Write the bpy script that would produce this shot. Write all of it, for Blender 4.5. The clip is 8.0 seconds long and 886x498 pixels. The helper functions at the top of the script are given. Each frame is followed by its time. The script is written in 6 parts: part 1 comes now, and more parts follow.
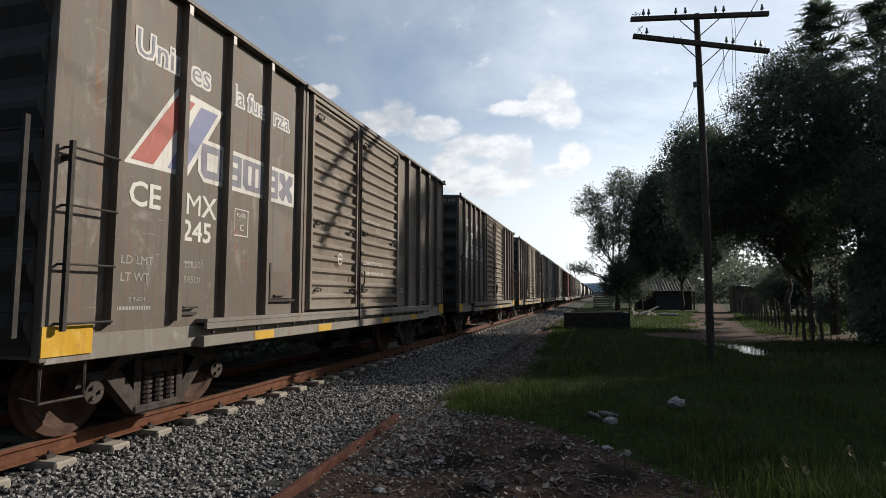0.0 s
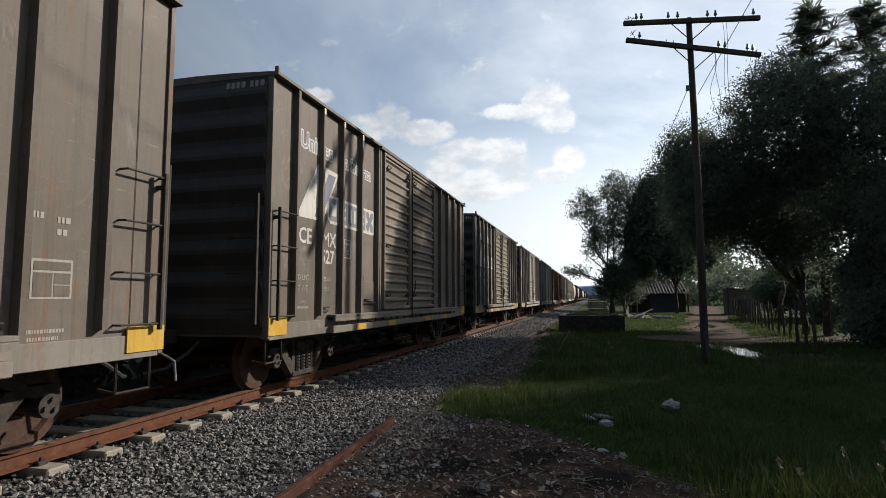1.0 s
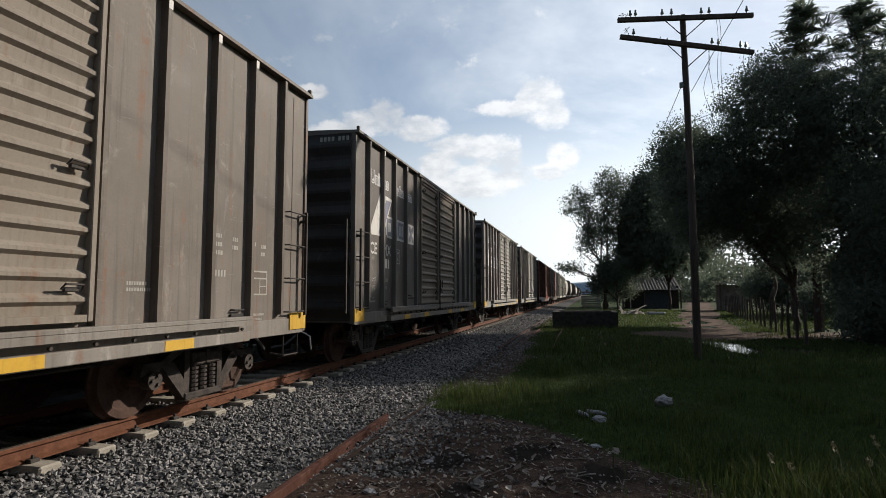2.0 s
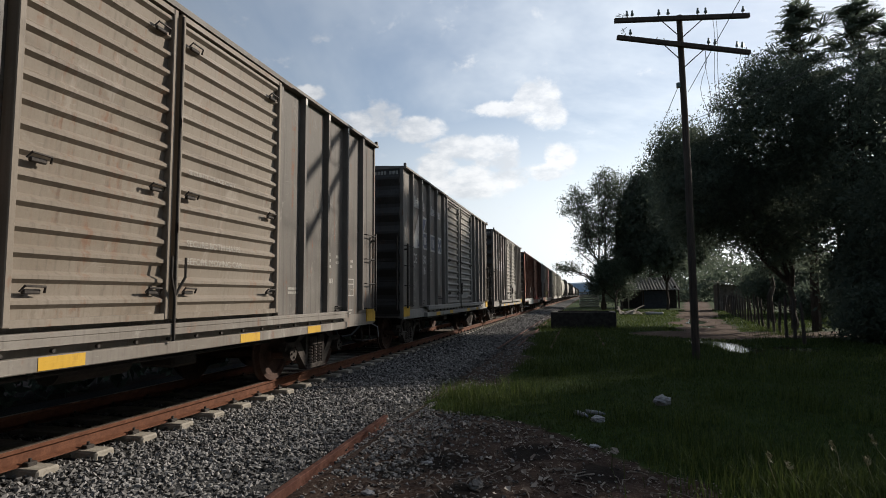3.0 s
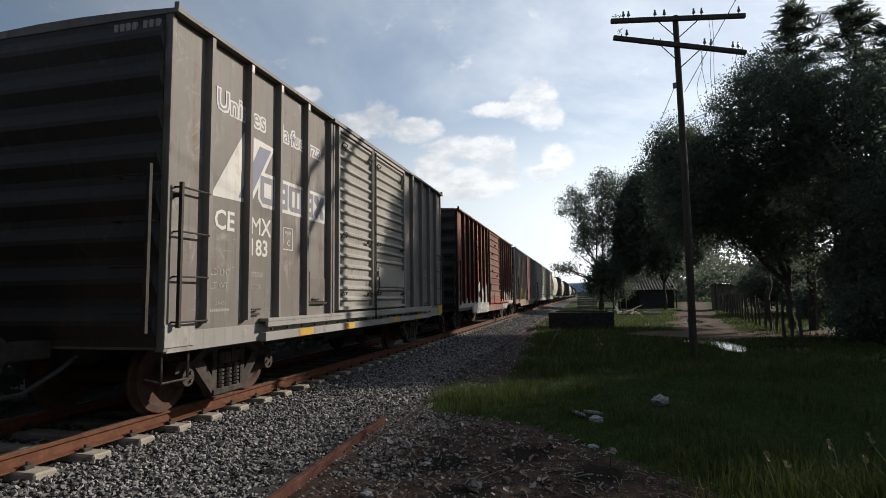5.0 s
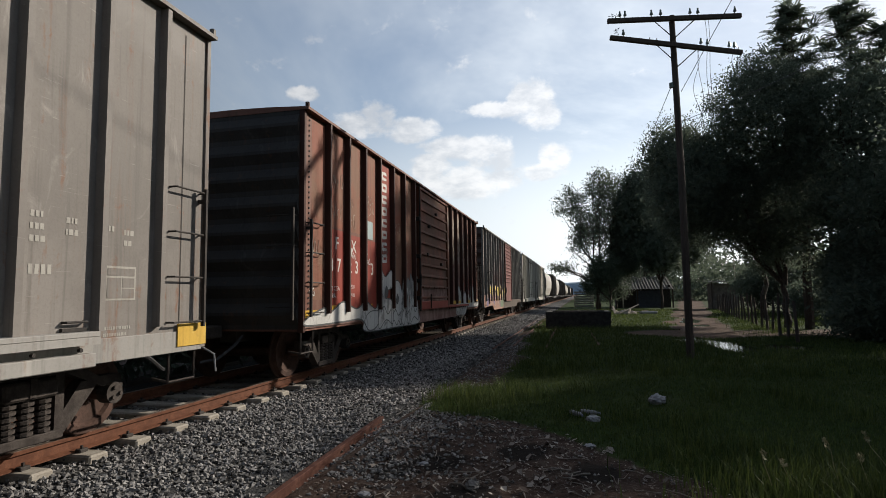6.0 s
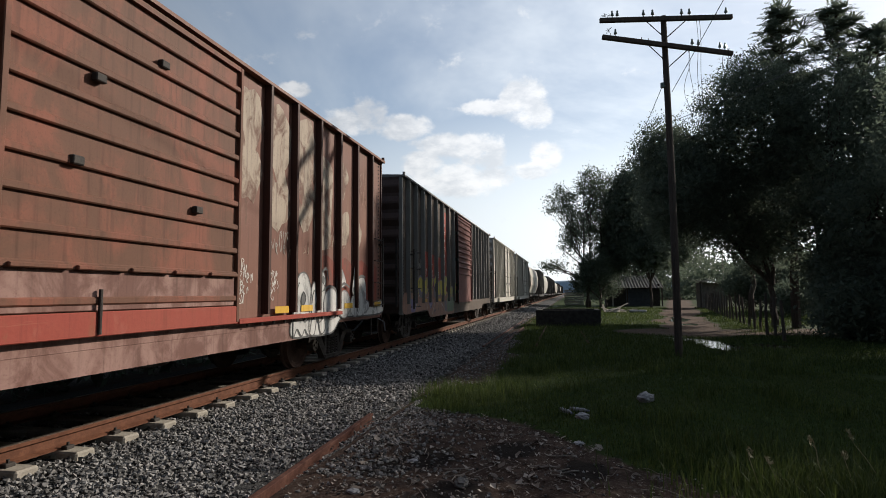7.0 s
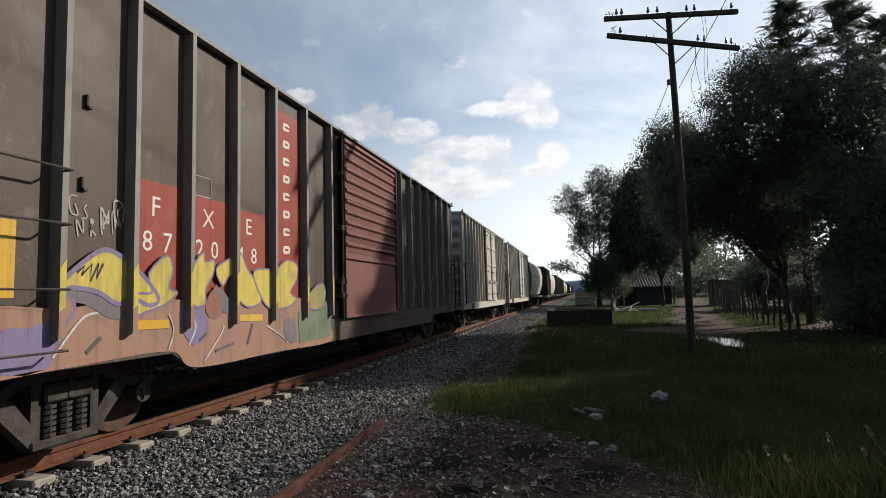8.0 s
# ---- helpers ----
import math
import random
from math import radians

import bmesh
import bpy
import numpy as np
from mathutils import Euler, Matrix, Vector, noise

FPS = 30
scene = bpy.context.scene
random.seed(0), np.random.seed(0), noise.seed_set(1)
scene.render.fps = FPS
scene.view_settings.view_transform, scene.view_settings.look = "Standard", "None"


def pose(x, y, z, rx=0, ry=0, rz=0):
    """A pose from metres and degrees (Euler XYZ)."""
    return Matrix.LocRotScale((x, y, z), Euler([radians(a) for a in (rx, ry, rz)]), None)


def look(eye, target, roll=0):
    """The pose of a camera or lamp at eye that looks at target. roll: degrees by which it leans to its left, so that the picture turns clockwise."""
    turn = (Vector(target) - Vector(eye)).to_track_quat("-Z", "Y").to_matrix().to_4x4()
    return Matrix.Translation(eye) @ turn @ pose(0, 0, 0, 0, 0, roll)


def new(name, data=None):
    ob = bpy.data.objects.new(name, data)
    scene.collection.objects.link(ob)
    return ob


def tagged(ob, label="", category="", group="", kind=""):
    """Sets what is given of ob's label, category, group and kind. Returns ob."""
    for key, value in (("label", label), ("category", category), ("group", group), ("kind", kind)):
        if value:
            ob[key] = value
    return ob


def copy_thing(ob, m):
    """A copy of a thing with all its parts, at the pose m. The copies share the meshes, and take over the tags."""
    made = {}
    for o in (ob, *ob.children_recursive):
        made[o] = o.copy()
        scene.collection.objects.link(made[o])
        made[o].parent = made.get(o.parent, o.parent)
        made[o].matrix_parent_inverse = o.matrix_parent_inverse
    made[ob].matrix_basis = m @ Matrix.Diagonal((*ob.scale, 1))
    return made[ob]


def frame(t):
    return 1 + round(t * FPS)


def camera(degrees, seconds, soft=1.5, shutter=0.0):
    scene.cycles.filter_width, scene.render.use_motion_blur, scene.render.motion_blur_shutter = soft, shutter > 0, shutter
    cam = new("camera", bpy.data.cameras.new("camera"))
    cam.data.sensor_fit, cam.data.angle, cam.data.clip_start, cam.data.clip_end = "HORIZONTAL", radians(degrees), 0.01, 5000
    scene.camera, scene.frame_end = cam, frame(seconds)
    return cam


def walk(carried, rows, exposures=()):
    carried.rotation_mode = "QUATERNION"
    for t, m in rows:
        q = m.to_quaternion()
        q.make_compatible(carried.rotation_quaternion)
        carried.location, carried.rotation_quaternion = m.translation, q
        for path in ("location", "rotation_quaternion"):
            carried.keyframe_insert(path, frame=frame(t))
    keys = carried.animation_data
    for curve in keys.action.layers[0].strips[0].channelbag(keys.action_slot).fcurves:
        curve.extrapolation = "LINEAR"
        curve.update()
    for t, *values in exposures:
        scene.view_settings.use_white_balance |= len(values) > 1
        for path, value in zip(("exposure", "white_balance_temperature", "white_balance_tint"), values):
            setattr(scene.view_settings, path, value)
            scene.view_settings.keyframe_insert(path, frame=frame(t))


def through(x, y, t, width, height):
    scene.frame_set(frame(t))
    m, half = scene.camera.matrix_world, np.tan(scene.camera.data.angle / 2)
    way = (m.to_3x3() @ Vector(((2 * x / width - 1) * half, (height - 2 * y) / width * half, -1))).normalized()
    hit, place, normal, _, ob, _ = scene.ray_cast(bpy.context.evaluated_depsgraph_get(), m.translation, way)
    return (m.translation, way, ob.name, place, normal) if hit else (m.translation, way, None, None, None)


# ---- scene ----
cam = camera(77.05, 8.0, soft=0.9)
CZ = 1.69
TURNS = [(0.0, 15.63, 4.68, -0.12), (0.5, 15.47, 4.77, 0.09), (1.0, 15.11, 5.04, 0.14), (1.5, 14.45, 5.00, 0.24), (2.0, 14.51, 4.68, 0.17),
         (3.5, 14.26, 4.89, 0.61), (4.0, 14.28, 5.01, 0.72), (4.5, 14.24, 4.60, 0.57), (5.0, 14.11, 4.85, 0.68), (6.5, 13.45, 4.72, 0.67),
         (7.0, 12.87, 4.56, 0.44), (7.5, 13.16, 4.64, 0.74), (7.7, 13.30, 4.76, 1.18), (8.0, 13.90, 4.85, 1.62)]
walk(cam, [(t, pose(0, 0, CZ, 90 + p, r, y)) for t, y, p, r in TURNS], exposures=[(0.0, 0.28), (8.0, 0.28)])

# ---- light: low sun ahead to the right, hazy sky with cumulus ----
SUN_EL, SUN_WAY = 25.5, (0.7236, 0.690)
sun_data = bpy.data.lights.new("sun", "SUN")
sun_data.energy, sun_data.angle, sun_data.color = 4.7, radians(0.6), (1.0, 0.915, 0.80)
sun = new("sun", sun_data)
sun.matrix_world = look((0, 0, 30), (-SUN_WAY[0], -SUN_WAY[1], 30 - math.tan(radians(SUN_EL))))


class Nodes:
    """A short way to write node trees."""

    def __init__(self, tree):
        self.tree = tree
        tree.nodes.clear()

    def add(self, kind, props=(), **values):
        n = self.tree.nodes.new(kind)
        for key, value in dict(props).items():
            setattr(n, key, value)
        for key, value in values.items():
            name = key.replace("_", " ")
            socket = n.inputs[int(key[1:])] if key[0] == "i" and key[1:].isdigit() else n.inputs[name]
            if isinstance(value, bpy.types.NodeSocket):
                self.tree.links.new(value, socket)
            else:
                socket.default_value = value
        return n

    def math(self, op, a, b=0.0, clamp=False):
        n = self.add("ShaderNodeMath", {"operation": op, "use_clamp": clamp}, i0=a, i1=b)
        return n.outputs[0]

    def mix(self, fac, a, b, blend="MIX"):
        n = self.tree.nodes.new("ShaderNodeMix")
        n.data_type, n.blend_type = "RGBA", blend
        for socket, value in ((n.inputs[0], fac), (n.inputs[6], a), (n.inputs[7], b)):
            if isinstance(value, bpy.types.NodeSocket):
                self.tree.links.new(value, socket)
            elif socket.type == "RGBA":
                socket.default_value = (*value[:3], 1)
            else:
                socket.default_value = value
        return n.outputs[2]

    def noise(self, vec, scale, detail=4, rough=0.55, distortion=0.0):
        return self.add("ShaderNodeTexNoise", {}, Vector=vec, Scale=scale, Detail=detail, Roughness=rough, Distortion=distortion).outputs["Fac"]

    def ramp(self, value, lo, hi, a=0.0, b=1.0):
        n = self.add("ShaderNodeMapRange", {"interpolation_type": "SMOOTHSTEP"}, i0=value, i1=lo, i2=hi, i3=a, i4=b)
        return n.outputs[0]

    def scaled(self, vec, s):
        return self.add("ShaderNodeMapping", {}, Vector=vec, Scale=s).outputs[0]


def sky():
    world = bpy.data.worlds.new("sky")
    scene.world = world
    world.use_nodes = True
    n = Nodes(world.node_tree)
    air = n.add("ShaderNodeTexSky", {"sky_type": "NISHITA", "sun_disc": False, "sun_elevation": radians(SUN_EL),
                                     "sun_rotation": math.atan2(*SUN_WAY), "air_density": 1.0, "dust_density": 0.8, "ozone_density": 1.3})
    way = n.add("ShaderNodeTexCoord").outputs["Generated"]
    xyz = n.add("ShaderNodeSeparateXYZ", {}, Vector=way)
    # flat cloud layer: the direction carried up to a plane overhead
    up = n.math("MAXIMUM", xyz.outputs[2], 0.03)
    plane = n.add("ShaderNodeCombineXYZ", {}, X=n.math("DIVIDE", xyz.outputs[0], up), Y=n.math("DIVIDE", xyz.outputs[1], up)).outputs[0]
    veil = n.ramp(n.noise(n.scaled(plane, (0.55, 0.3, 1)), 1.0, 6, 0.6, 0.6), 0.30, 0.75, 0.14, 0.74)
    veil = n.math("MAXIMUM", veil, n.ramp(xyz.outputs[2], 0.44, 0.06, 0.0, 0.93))
    sunward = Vector((SUN_WAY[0], SUN_WAY[1], math.tan(radians(SUN_EL)))).normalized()
    near_sun = n.ramp(n.add("ShaderNodeVectorMath", {"operation": "DOT_PRODUCT"}, i0=way, i1=sunward).outputs["Value"], -0.1, 0.95)
    haze = n.mix(near_sun, (1.0, 1.3, 1.65), (11.3, 11.9, 12.3))
    # cumulus heaps low ahead
    puff = n.noise(n.scaled(way, (1, 1, 1.25)), 24.0, 10, 0.62, 0.2)
    heaps = None
    for az, el, w, h in ((-4.4, 19.2, 2.3, 1.9), (-3.2, 17.6, 1.7, 1.2), (-7.4, 18.7, 3.2, 0.8), (-8.6, 14.4, 2.1, 1.8), (-2.2, 13.6, 1.5, 1.5), (-3.4, 12.4, 2.2, 0.9), (-20.3, 17.8, 1.7, 1.7), (-17.4, 16.9, 2.9, 1.2),
                         (-22.8, 17.3, 1.8, 1.2), (-14.8, 13.2, 1.9, 1.6), (-11.6, 15.0, 4.2, 1.1), (-28.0, 20.0, 1.3, 0.7), (-11.0, 11.6, 5.0, 1.4), (-25.5, 16.2, 2.4, 1.0),
                         (60, 16, 14, 3), (-80, 15, 16, 4), (120, 14, 16, 3), (170, 18, 20, 4), (-140, 15, 18, 4)):
        a, e = radians(az), radians(el)
        c = Vector((math.sin(a) * math.cos(e), math.cos(a) * math.cos(e), math.sin(e)))
        side = Vector((math.cos(a), -math.sin(a), 0))
        lift = side.cross(c)
        def along(axis, size):
            d = n.add("ShaderNodeVectorMath", {"operation": "DOT_PRODUCT"}, i0=way, i1=axis).outputs["Value"]
            return n.math("MULTIPLY", n.math("SUBTRACT", d, axis.dot(c)), 1 / math.sin(radians(size)))
        u, v = along(side, w), along(lift, h)
        r = n.math("ADD", n.math("MULTIPLY", u, u), n.math("MULTIPLY", v, v))
        front = n.add("ShaderNodeVectorMath", {"operation": "DOT_PRODUCT"}, i0=way, i1=c).outputs["Value"]
        heap = n.math("MULTIPLY", n.ramp(r, 2.3, 0.0), n.ramp(front, 0.3, 0.6))
        heaps = heap if heaps is None else n.math("MAXIMUM", heaps, heap)
    cover = n.ramp(n.math("ADD", n.math("MULTIPLY", heaps, 0.42), puff), 0.58, 0.88)
    shade = n.ramp(n.noise(n.scaled(way, (1, 1, 2)), 16.0, 5, 0.6), 0.35, 0.65)
    white = n.mix(shade, n.mix(near_sun, (2, 2.1, 2.3), (8.0, 8.3, 8.7)), n.mix(near_sun, (4, 4, 4), (11.6, 11.5, 11.4)))
    colour = n.mix(veil, air.outputs[0], haze)
    colour = n.mix(n.math("MULTIPLY", cover, 0.72), colour, white)
    back = n.add("ShaderNodeBackground", {}, Color=colour, Strength=0.094)
    out = n.add("ShaderNodeOutputWorld", {}, Surface=back.outputs[0])


sky()

# ---- materials ----
def surface(name, build):
    """A node material: build(n, at) returns the inputs of its Principled shader; at is the place on the thing."""
    m = bpy.data.materials.new(name)
    m.use_nodes = True
    n = Nodes(m.node_tree)
    at = n.add("ShaderNodeTexCoord").outputs["Object"]
    values = build(n, at)
    height = values.pop("bump", None)
    depth = values.pop("depth", 0.01)
    through = values.pop("through", 0.0)
    shader = n.add("ShaderNodeBsdfPrincipled", {}, **{k.replace(" ", "_"): v for k, v in values.items()})
    if height is not None:
        bump = n.add("ShaderNodeBump", {}, Height=height, Strength=0.7, Distance=depth)
        n.tree.links.new(bump.outputs[0], shader.inputs["Normal"])
    out = shader.outputs[0]
    if through:                                     # thin leaves let some light pass
        glow = n.add("ShaderNodeBsdfTranslucent", {}, Color=values["Base Color"])
        out = n.add("ShaderNodeMixShader", {}, i0=through, i1=out, i2=glow.outputs[0]).outputs[0]
    n.add("ShaderNodeOutputMaterial", {}, Surface=out)
    return m


def c4(c, k=1.0):
    return (c[0] * k, c[1] * k, c[2] * k, 1)


def car_paint(name, base, rust=(0.16, 0.07, 0.035), wear=0.5, pale=(0.5, 0.48, 0.44), fade=0.35):
    """Weathered enamel on steel: sun-bleached patches, rust runs down the sheet, grime and scratches."""
    def build(n, at):
        big = n.noise(at, 0.9, 5, 0.6)
        runs = n.noise(n.scaled(at, (3.0, 5.0, 0.35)), 1.6, 6, 0.65, 0.4)
        fine = n.noise(n.scaled(at, (1, 1, 1)), 38.0, 4, 0.6)
        spots = n.noise(at, 5.5, 6, 0.7, 0.6)
        rnd = n.add("ShaderNodeObjectInfo").outputs["Random"]
        col = n.mix(n.math("MULTIPLY", n.ramp(big, 0.35, 0.72), fade), base, [b * 0.55 + p * 0.45 for b, p in zip(base, pale)])
        col = n.mix(n.math("MULTIPLY", n.ramp(runs, 0.52, 0.72), 0.55 * wear + 0.1), col, [b * 0.55 + r * 0.5 for b, r in zip(base, rust)])
        col = n.mix(n.math("MULTIPLY", n.ramp(n.math("MULTIPLY", spots, runs), 0.30, 0.42), wear), col, rust)
        col = n.mix(n.math("MULTIPLY", n.ramp(fine, 0.45, 0.75), 0.22), col, [b * 0.5 for b in base])
        blotch = n.noise(n.scaled(at, (1, 1, 0.6)), 2.3, 7, 0.7, 1.2)
        col = n.mix(n.math("MULTIPLY", n.ramp(blotch, 0.56, 0.70), 0.45 * fade + 0.08), col, pale)
        streak = n.noise(n.scaled(at, (8.0, 9.0, 0.28)), 2.2, 4, 0.6)
        col = n.mix(n.math("MULTIPLY", n.ramp(streak, 0.50, 0.72), 0.38), col, [b * 0.45 for b in base])
        scratch = n.noise(n.scaled(at, (2.0, 1.2, 16.0)), 2.6, 3, 0.7, 0.8)
        col = n.mix(n.math("MULTIPLY", n.ramp(scratch, 0.66, 0.72), 0.35 * wear), col, pale)
        col = n.mix(n.math("MULTIPLY", rnd, 0.12), col, pale)
        return {"Base Color": col, "Roughness": n.ramp(big, 0.3, 0.7, 0.55, 0.75), "Specular IOR Level": 0.18, "bump": n.math("ADD", n.math("MULTIPLY", big, 0.6), n.math("MULTIPLY", fine, 0.12)), "depth": 0.012}
    return surface(name, build)


def patchy(name, base, over, scale=1.7, lo=0.46, hi=0.52, grit=0.5):
    """Old paint under a flaking second coat: hard-edged islands of one over the other, scuffed and streaked."""
    def build(n, at):
        lay = n.noise(n.scaled(at, (1, 1, 0.7)), scale, 8, 0.62, 0.9)
        chips = n.noise(at, 14.0, 5, 0.7, 0.5)
        runs = n.noise(n.scaled(at, (6.0, 7.0, 0.3)), 2.0, 5, 0.6, 0.3)
        mask = n.math("MULTIPLY", n.ramp(lay, lo, hi), n.ramp(chips, 0.30, 0.36, 1 - grit, 1.0))
        col = n.mix(mask, base, over)
        col = n.mix(n.math("MULTIPLY", n.ramp(runs, 0.48, 0.72), 0.45), col, [b * 0.45 for b in base])
        col = n.mix(n.math("MULTIPLY", n.ramp(n.noise(at, 45, 3), 0.5, 0.75), 0.25), col, [b * 0.5 for b in base])
        return {"Base Color": col, "Roughness": 0.7, "Specular IOR Level": 0.18, "bump": n.math("ADD", lay, n.math("MULTIPLY", chips, 0.2)), "depth": 0.006}
    return surface(name, build)


def rough(name, a, b, scale=6.0, roughness=0.85, depth=0.01, metal=0.0, detail=6, stretch=(1, 1, 1), c=None):
    """Two colours broken up by noise at two scales, with fine relief."""
    def build(n, at):
        v = n.scaled(at, stretch)
        big, fine = n.noise(v, scale, detail, 0.6, 0.3), n.noise(v, scale * 7, 4, 0.6)
        col = n.mix(n.ramp(big, 0.32, 0.68), a, b)
        col = n.mix(n.math("MULTIPLY", n.ramp(fine, 0.4, 0.7), 0.4), col, c or [x * 0.5 for x in a])
        return {"Base Color": col, "Roughness": roughness, "Metallic": metal, "Specular IOR Level": 0.2, "bump": n.math("ADD", big, n.math("MULTIPLY", fine, 0.4)), "depth": depth}
    return surface(name, build)


def islands(name, a, b, roughness=0.8, extra=None, trans=0.0):
    """Colour that varies from piece to piece of a joined mesh."""
    def build(n, at):
        r = n.add("ShaderNodeNewGeometry").outputs["Random Per Island"]
        col = n.mix(r, a, b)
        if extra:
            col = n.mix(n.ramp(n.noise(at, extra[1], 4), 0.45, 0.65), col, extra[0])
        return {"Base Color": col, "Roughness": roughness, "Specular IOR Level": 0.2 if trans else 0.35, "through": trans}
    return surface(name, build)


M = {}
M["grey_car"] = car_paint("grey_car_paint", (0.090, 0.072, 0.057), wear=0.85, pale=(0.36, 0.33, 0.30), fade=0.5)
M["grey_car_pale"] = car_paint("pale_grey_car_paint", (0.14, 0.122, 0.104), wear=0.6)
M["grimy_car"] = car_paint("grimy_grey_car_paint", (0.088, 0.078, 0.069), wear=0.7, pale=(0.36, 0.34, 0.31), fade=0.45)
M["bleached_car"] = car_paint("bleached_car_paint", (0.128, 0.115, 0.103), wear=0.75, pale=(0.42, 0.39, 0.36), fade=0.5)
M["bleached_trim"] = car_paint("bleached_trim_paint", (0.23, 0.22, 0.205), wear=0.6)
M["bleached_door"] = car_paint("bleached_door_paint", (0.26, 0.245, 0.222), wear=0.55, fade=0.5, pale=(0.42, 0.40, 0.37))
M["door_grey"] = car_paint("door_paint", (0.165, 0.136, 0.106), wear=0.55, fade=0.5, pale=(0.36, 0.33, 0.29))
M["red_car"] = car_paint("red_car_paint", (0.135, 0.056, 0.039), wear=0.7, pale=(0.27, 0.17, 0.13), rust=(0.075, 0.045, 0.028), fade=0.6)
# posts far darker than the body, for the shade on their near sides
M["red_post_shade"] = car_paint("shade_dark_red_post_paint", (0.040, 0.017, 0.013), wear=0.4, pale=(0.14, 0.07, 0.05))
M["red_bright"] = car_paint("red_panel_paint", (0.225, 0.033, 0.022), wear=0.45, pale=(0.32, 0.14, 0.10))
M["brown_car"] = car_paint("brown_car_paint", (0.056, 0.040, 0.030), wear=0.4, pale=(0.24, 0.20, 0.17))
M["plum_door"] = car_paint("plum_door_paint", (0.115, 0.036, 0.031), wear=0.45, pale=(0.28, 0.17, 0.15))
M["beige_car"] = car_paint("beige_car_paint", (0.36, 0.34, 0.295), wear=0.45)
# body of the dark cars; on other cars' ends it paints in shade
M["dark_car_and_end_shade"] = car_paint("dark_car_and_end_shade_paint", (0.034, 0.032, 0.030), wear=0.3, pale=(0.15, 0.14, 0.13))
M["post_grey"] = car_paint("grey_post_paint", (0.155, 0.15, 0.14), wear=0.35)
M["steel"] = rough("dark_weathered_steel", (0.03, 0.027, 0.025), (0.055, 0.046, 0.04), 5, 0.75)
M["truck"] = rough("dusty_cast_steel", (0.030, 0.024, 0.021), (0.066, 0.055, 0.048), 7, 0.8)
M["wheel"] = rough("rusty_wheel", (0.048, 0.026, 0.019), (0.082, 0.046, 0.034), 6, 0.75)
M["tread"] = rough("worn_tread", (0.35, 0.33, 0.31), (0.45, 0.42, 0.40), 9, 0.35, 0.002, 0.9)
M["yellow"] = car_paint("yellow_paint", (0.46, 0.26, 0.018), wear=0.35, pale=(0.7, 0.55, 0.2))
M["white"] = car_paint("white_lettering", (0.52, 0.50, 0.465), wear=0.35, pale=(0.6, 0.58, 0.54), fade=0.2)
M["dull_white"] = car_paint("faded_white_lettering", (0.29, 0.275, 0.245), wear=0.35)
M["logo_red"] = car_paint("faded_red_decal", (0.30, 0.062, 0.045), wear=0.35, pale=(0.5, 0.3, 0.25))
M["logo_grey"] = car_paint("faded_grey_blue_decal", (0.165, 0.165, 0.195), wear=0.35, pale=(0.34, 0.34, 0.36))
M["logo_slate"] = car_paint("faded_slate_blue_decal", (0.155, 0.160, 0.225), wear=0.35, pale=(0.36, 0.36, 0.40))
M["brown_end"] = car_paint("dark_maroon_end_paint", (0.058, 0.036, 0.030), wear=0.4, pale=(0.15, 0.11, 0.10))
M["logo_blue"] = car_paint("faded_blue_decal", (0.15, 0.165, 0.28), wear=0.35, pale=(0.4, 0.4, 0.46))
M["black"] = rough("black_line_paint", (0.02, 0.02, 0.022), (0.04, 0.04, 0.04), 12, 0.6, 0.001)
M["rail"] = rough("rusted_rail", (0.082, 0.031, 0.016), (0.128, 0.052, 0.028), 9, 0.8, 0.004)
M["rail_top"] = rough("polished_railhead", (0.28, 0.20, 0.16), (0.40, 0.33, 0.28), 4, 0.38, 0.001, 0.8)
M["old_rail"] = rough("old_rusted_rail", (0.060, 0.022, 0.015), (0.10, 0.044, 0.03), 8, 0.9, 0.006)
M["concrete"] = rough("weathered_concrete", (0.23, 0.205, 0.17), (0.34, 0.31, 0.265), 7, 0.92, 0.006)
M["wood"] = rough("weathered_pole_wood", (0.05, 0.04, 0.033), (0.09, 0.07, 0.058), 6, 0.9, 0.006, stretch=(3, 3, 0.3))
M["bark"] = rough("dark_bark", (0.045, 0.035, 0.028), (0.09, 0.072, 0.058), 8, 0.95, 0.03, stretch=(2, 2, 0.5))
# tones spread from near black to pale for shaded and sunlit stones
M["stone"] = islands("ballast_stone", (0.010, 0.0096, 0.0094), (0.255, 0.243, 0.233), 0.85)
# bed kept near black to paint in the shade between the stones
M["bed"] = rough("ballast_bed", (0.022, 0.022, 0.023), (0.062, 0.060, 0.058), 28, 0.95, 0.05)
# leaf greens lightened and turned bluish to paint in the haze over the trees
M["leaf"] = islands("hazed_green_leaf", (0.075, 0.098, 0.072), (0.145, 0.172, 0.125), 0.6, None, 0.55)
M["leaf_grey"] = islands("grey_green_leaf", (0.07, 0.092, 0.065), (0.13, 0.155, 0.11), 0.6, None, 0.5)
M["grass"] = islands("grass_blade", (0.024, 0.040, 0.011), (0.092, 0.118, 0.032), 0.7, None, 0.4)
M["straw"] = islands("dry_grass_stalk", (0.22, 0.19, 0.10), (0.32, 0.28, 0.17), 0.7)
M["litter"] = islands("ground_litter", (0.045, 0.028, 0.02), (0.34, 0.30, 0.26), 0.85)
M["plastic"] = rough("dirty_white_plastic", (0.17, 0.17, 0.18), (0.28, 0.28, 0.29), 5, 0.45, 0.004)
M["glass"] = rough("insulator_glass", (0.10, 0.13, 0.12), (0.16, 0.2, 0.18), 9, 0.15, 0.001)
M["galv"] = rough("corrugated_sheet", (0.09, 0.085, 0.08), (0.16, 0.15, 0.14), 3, 0.7, 0.003, 0.1)
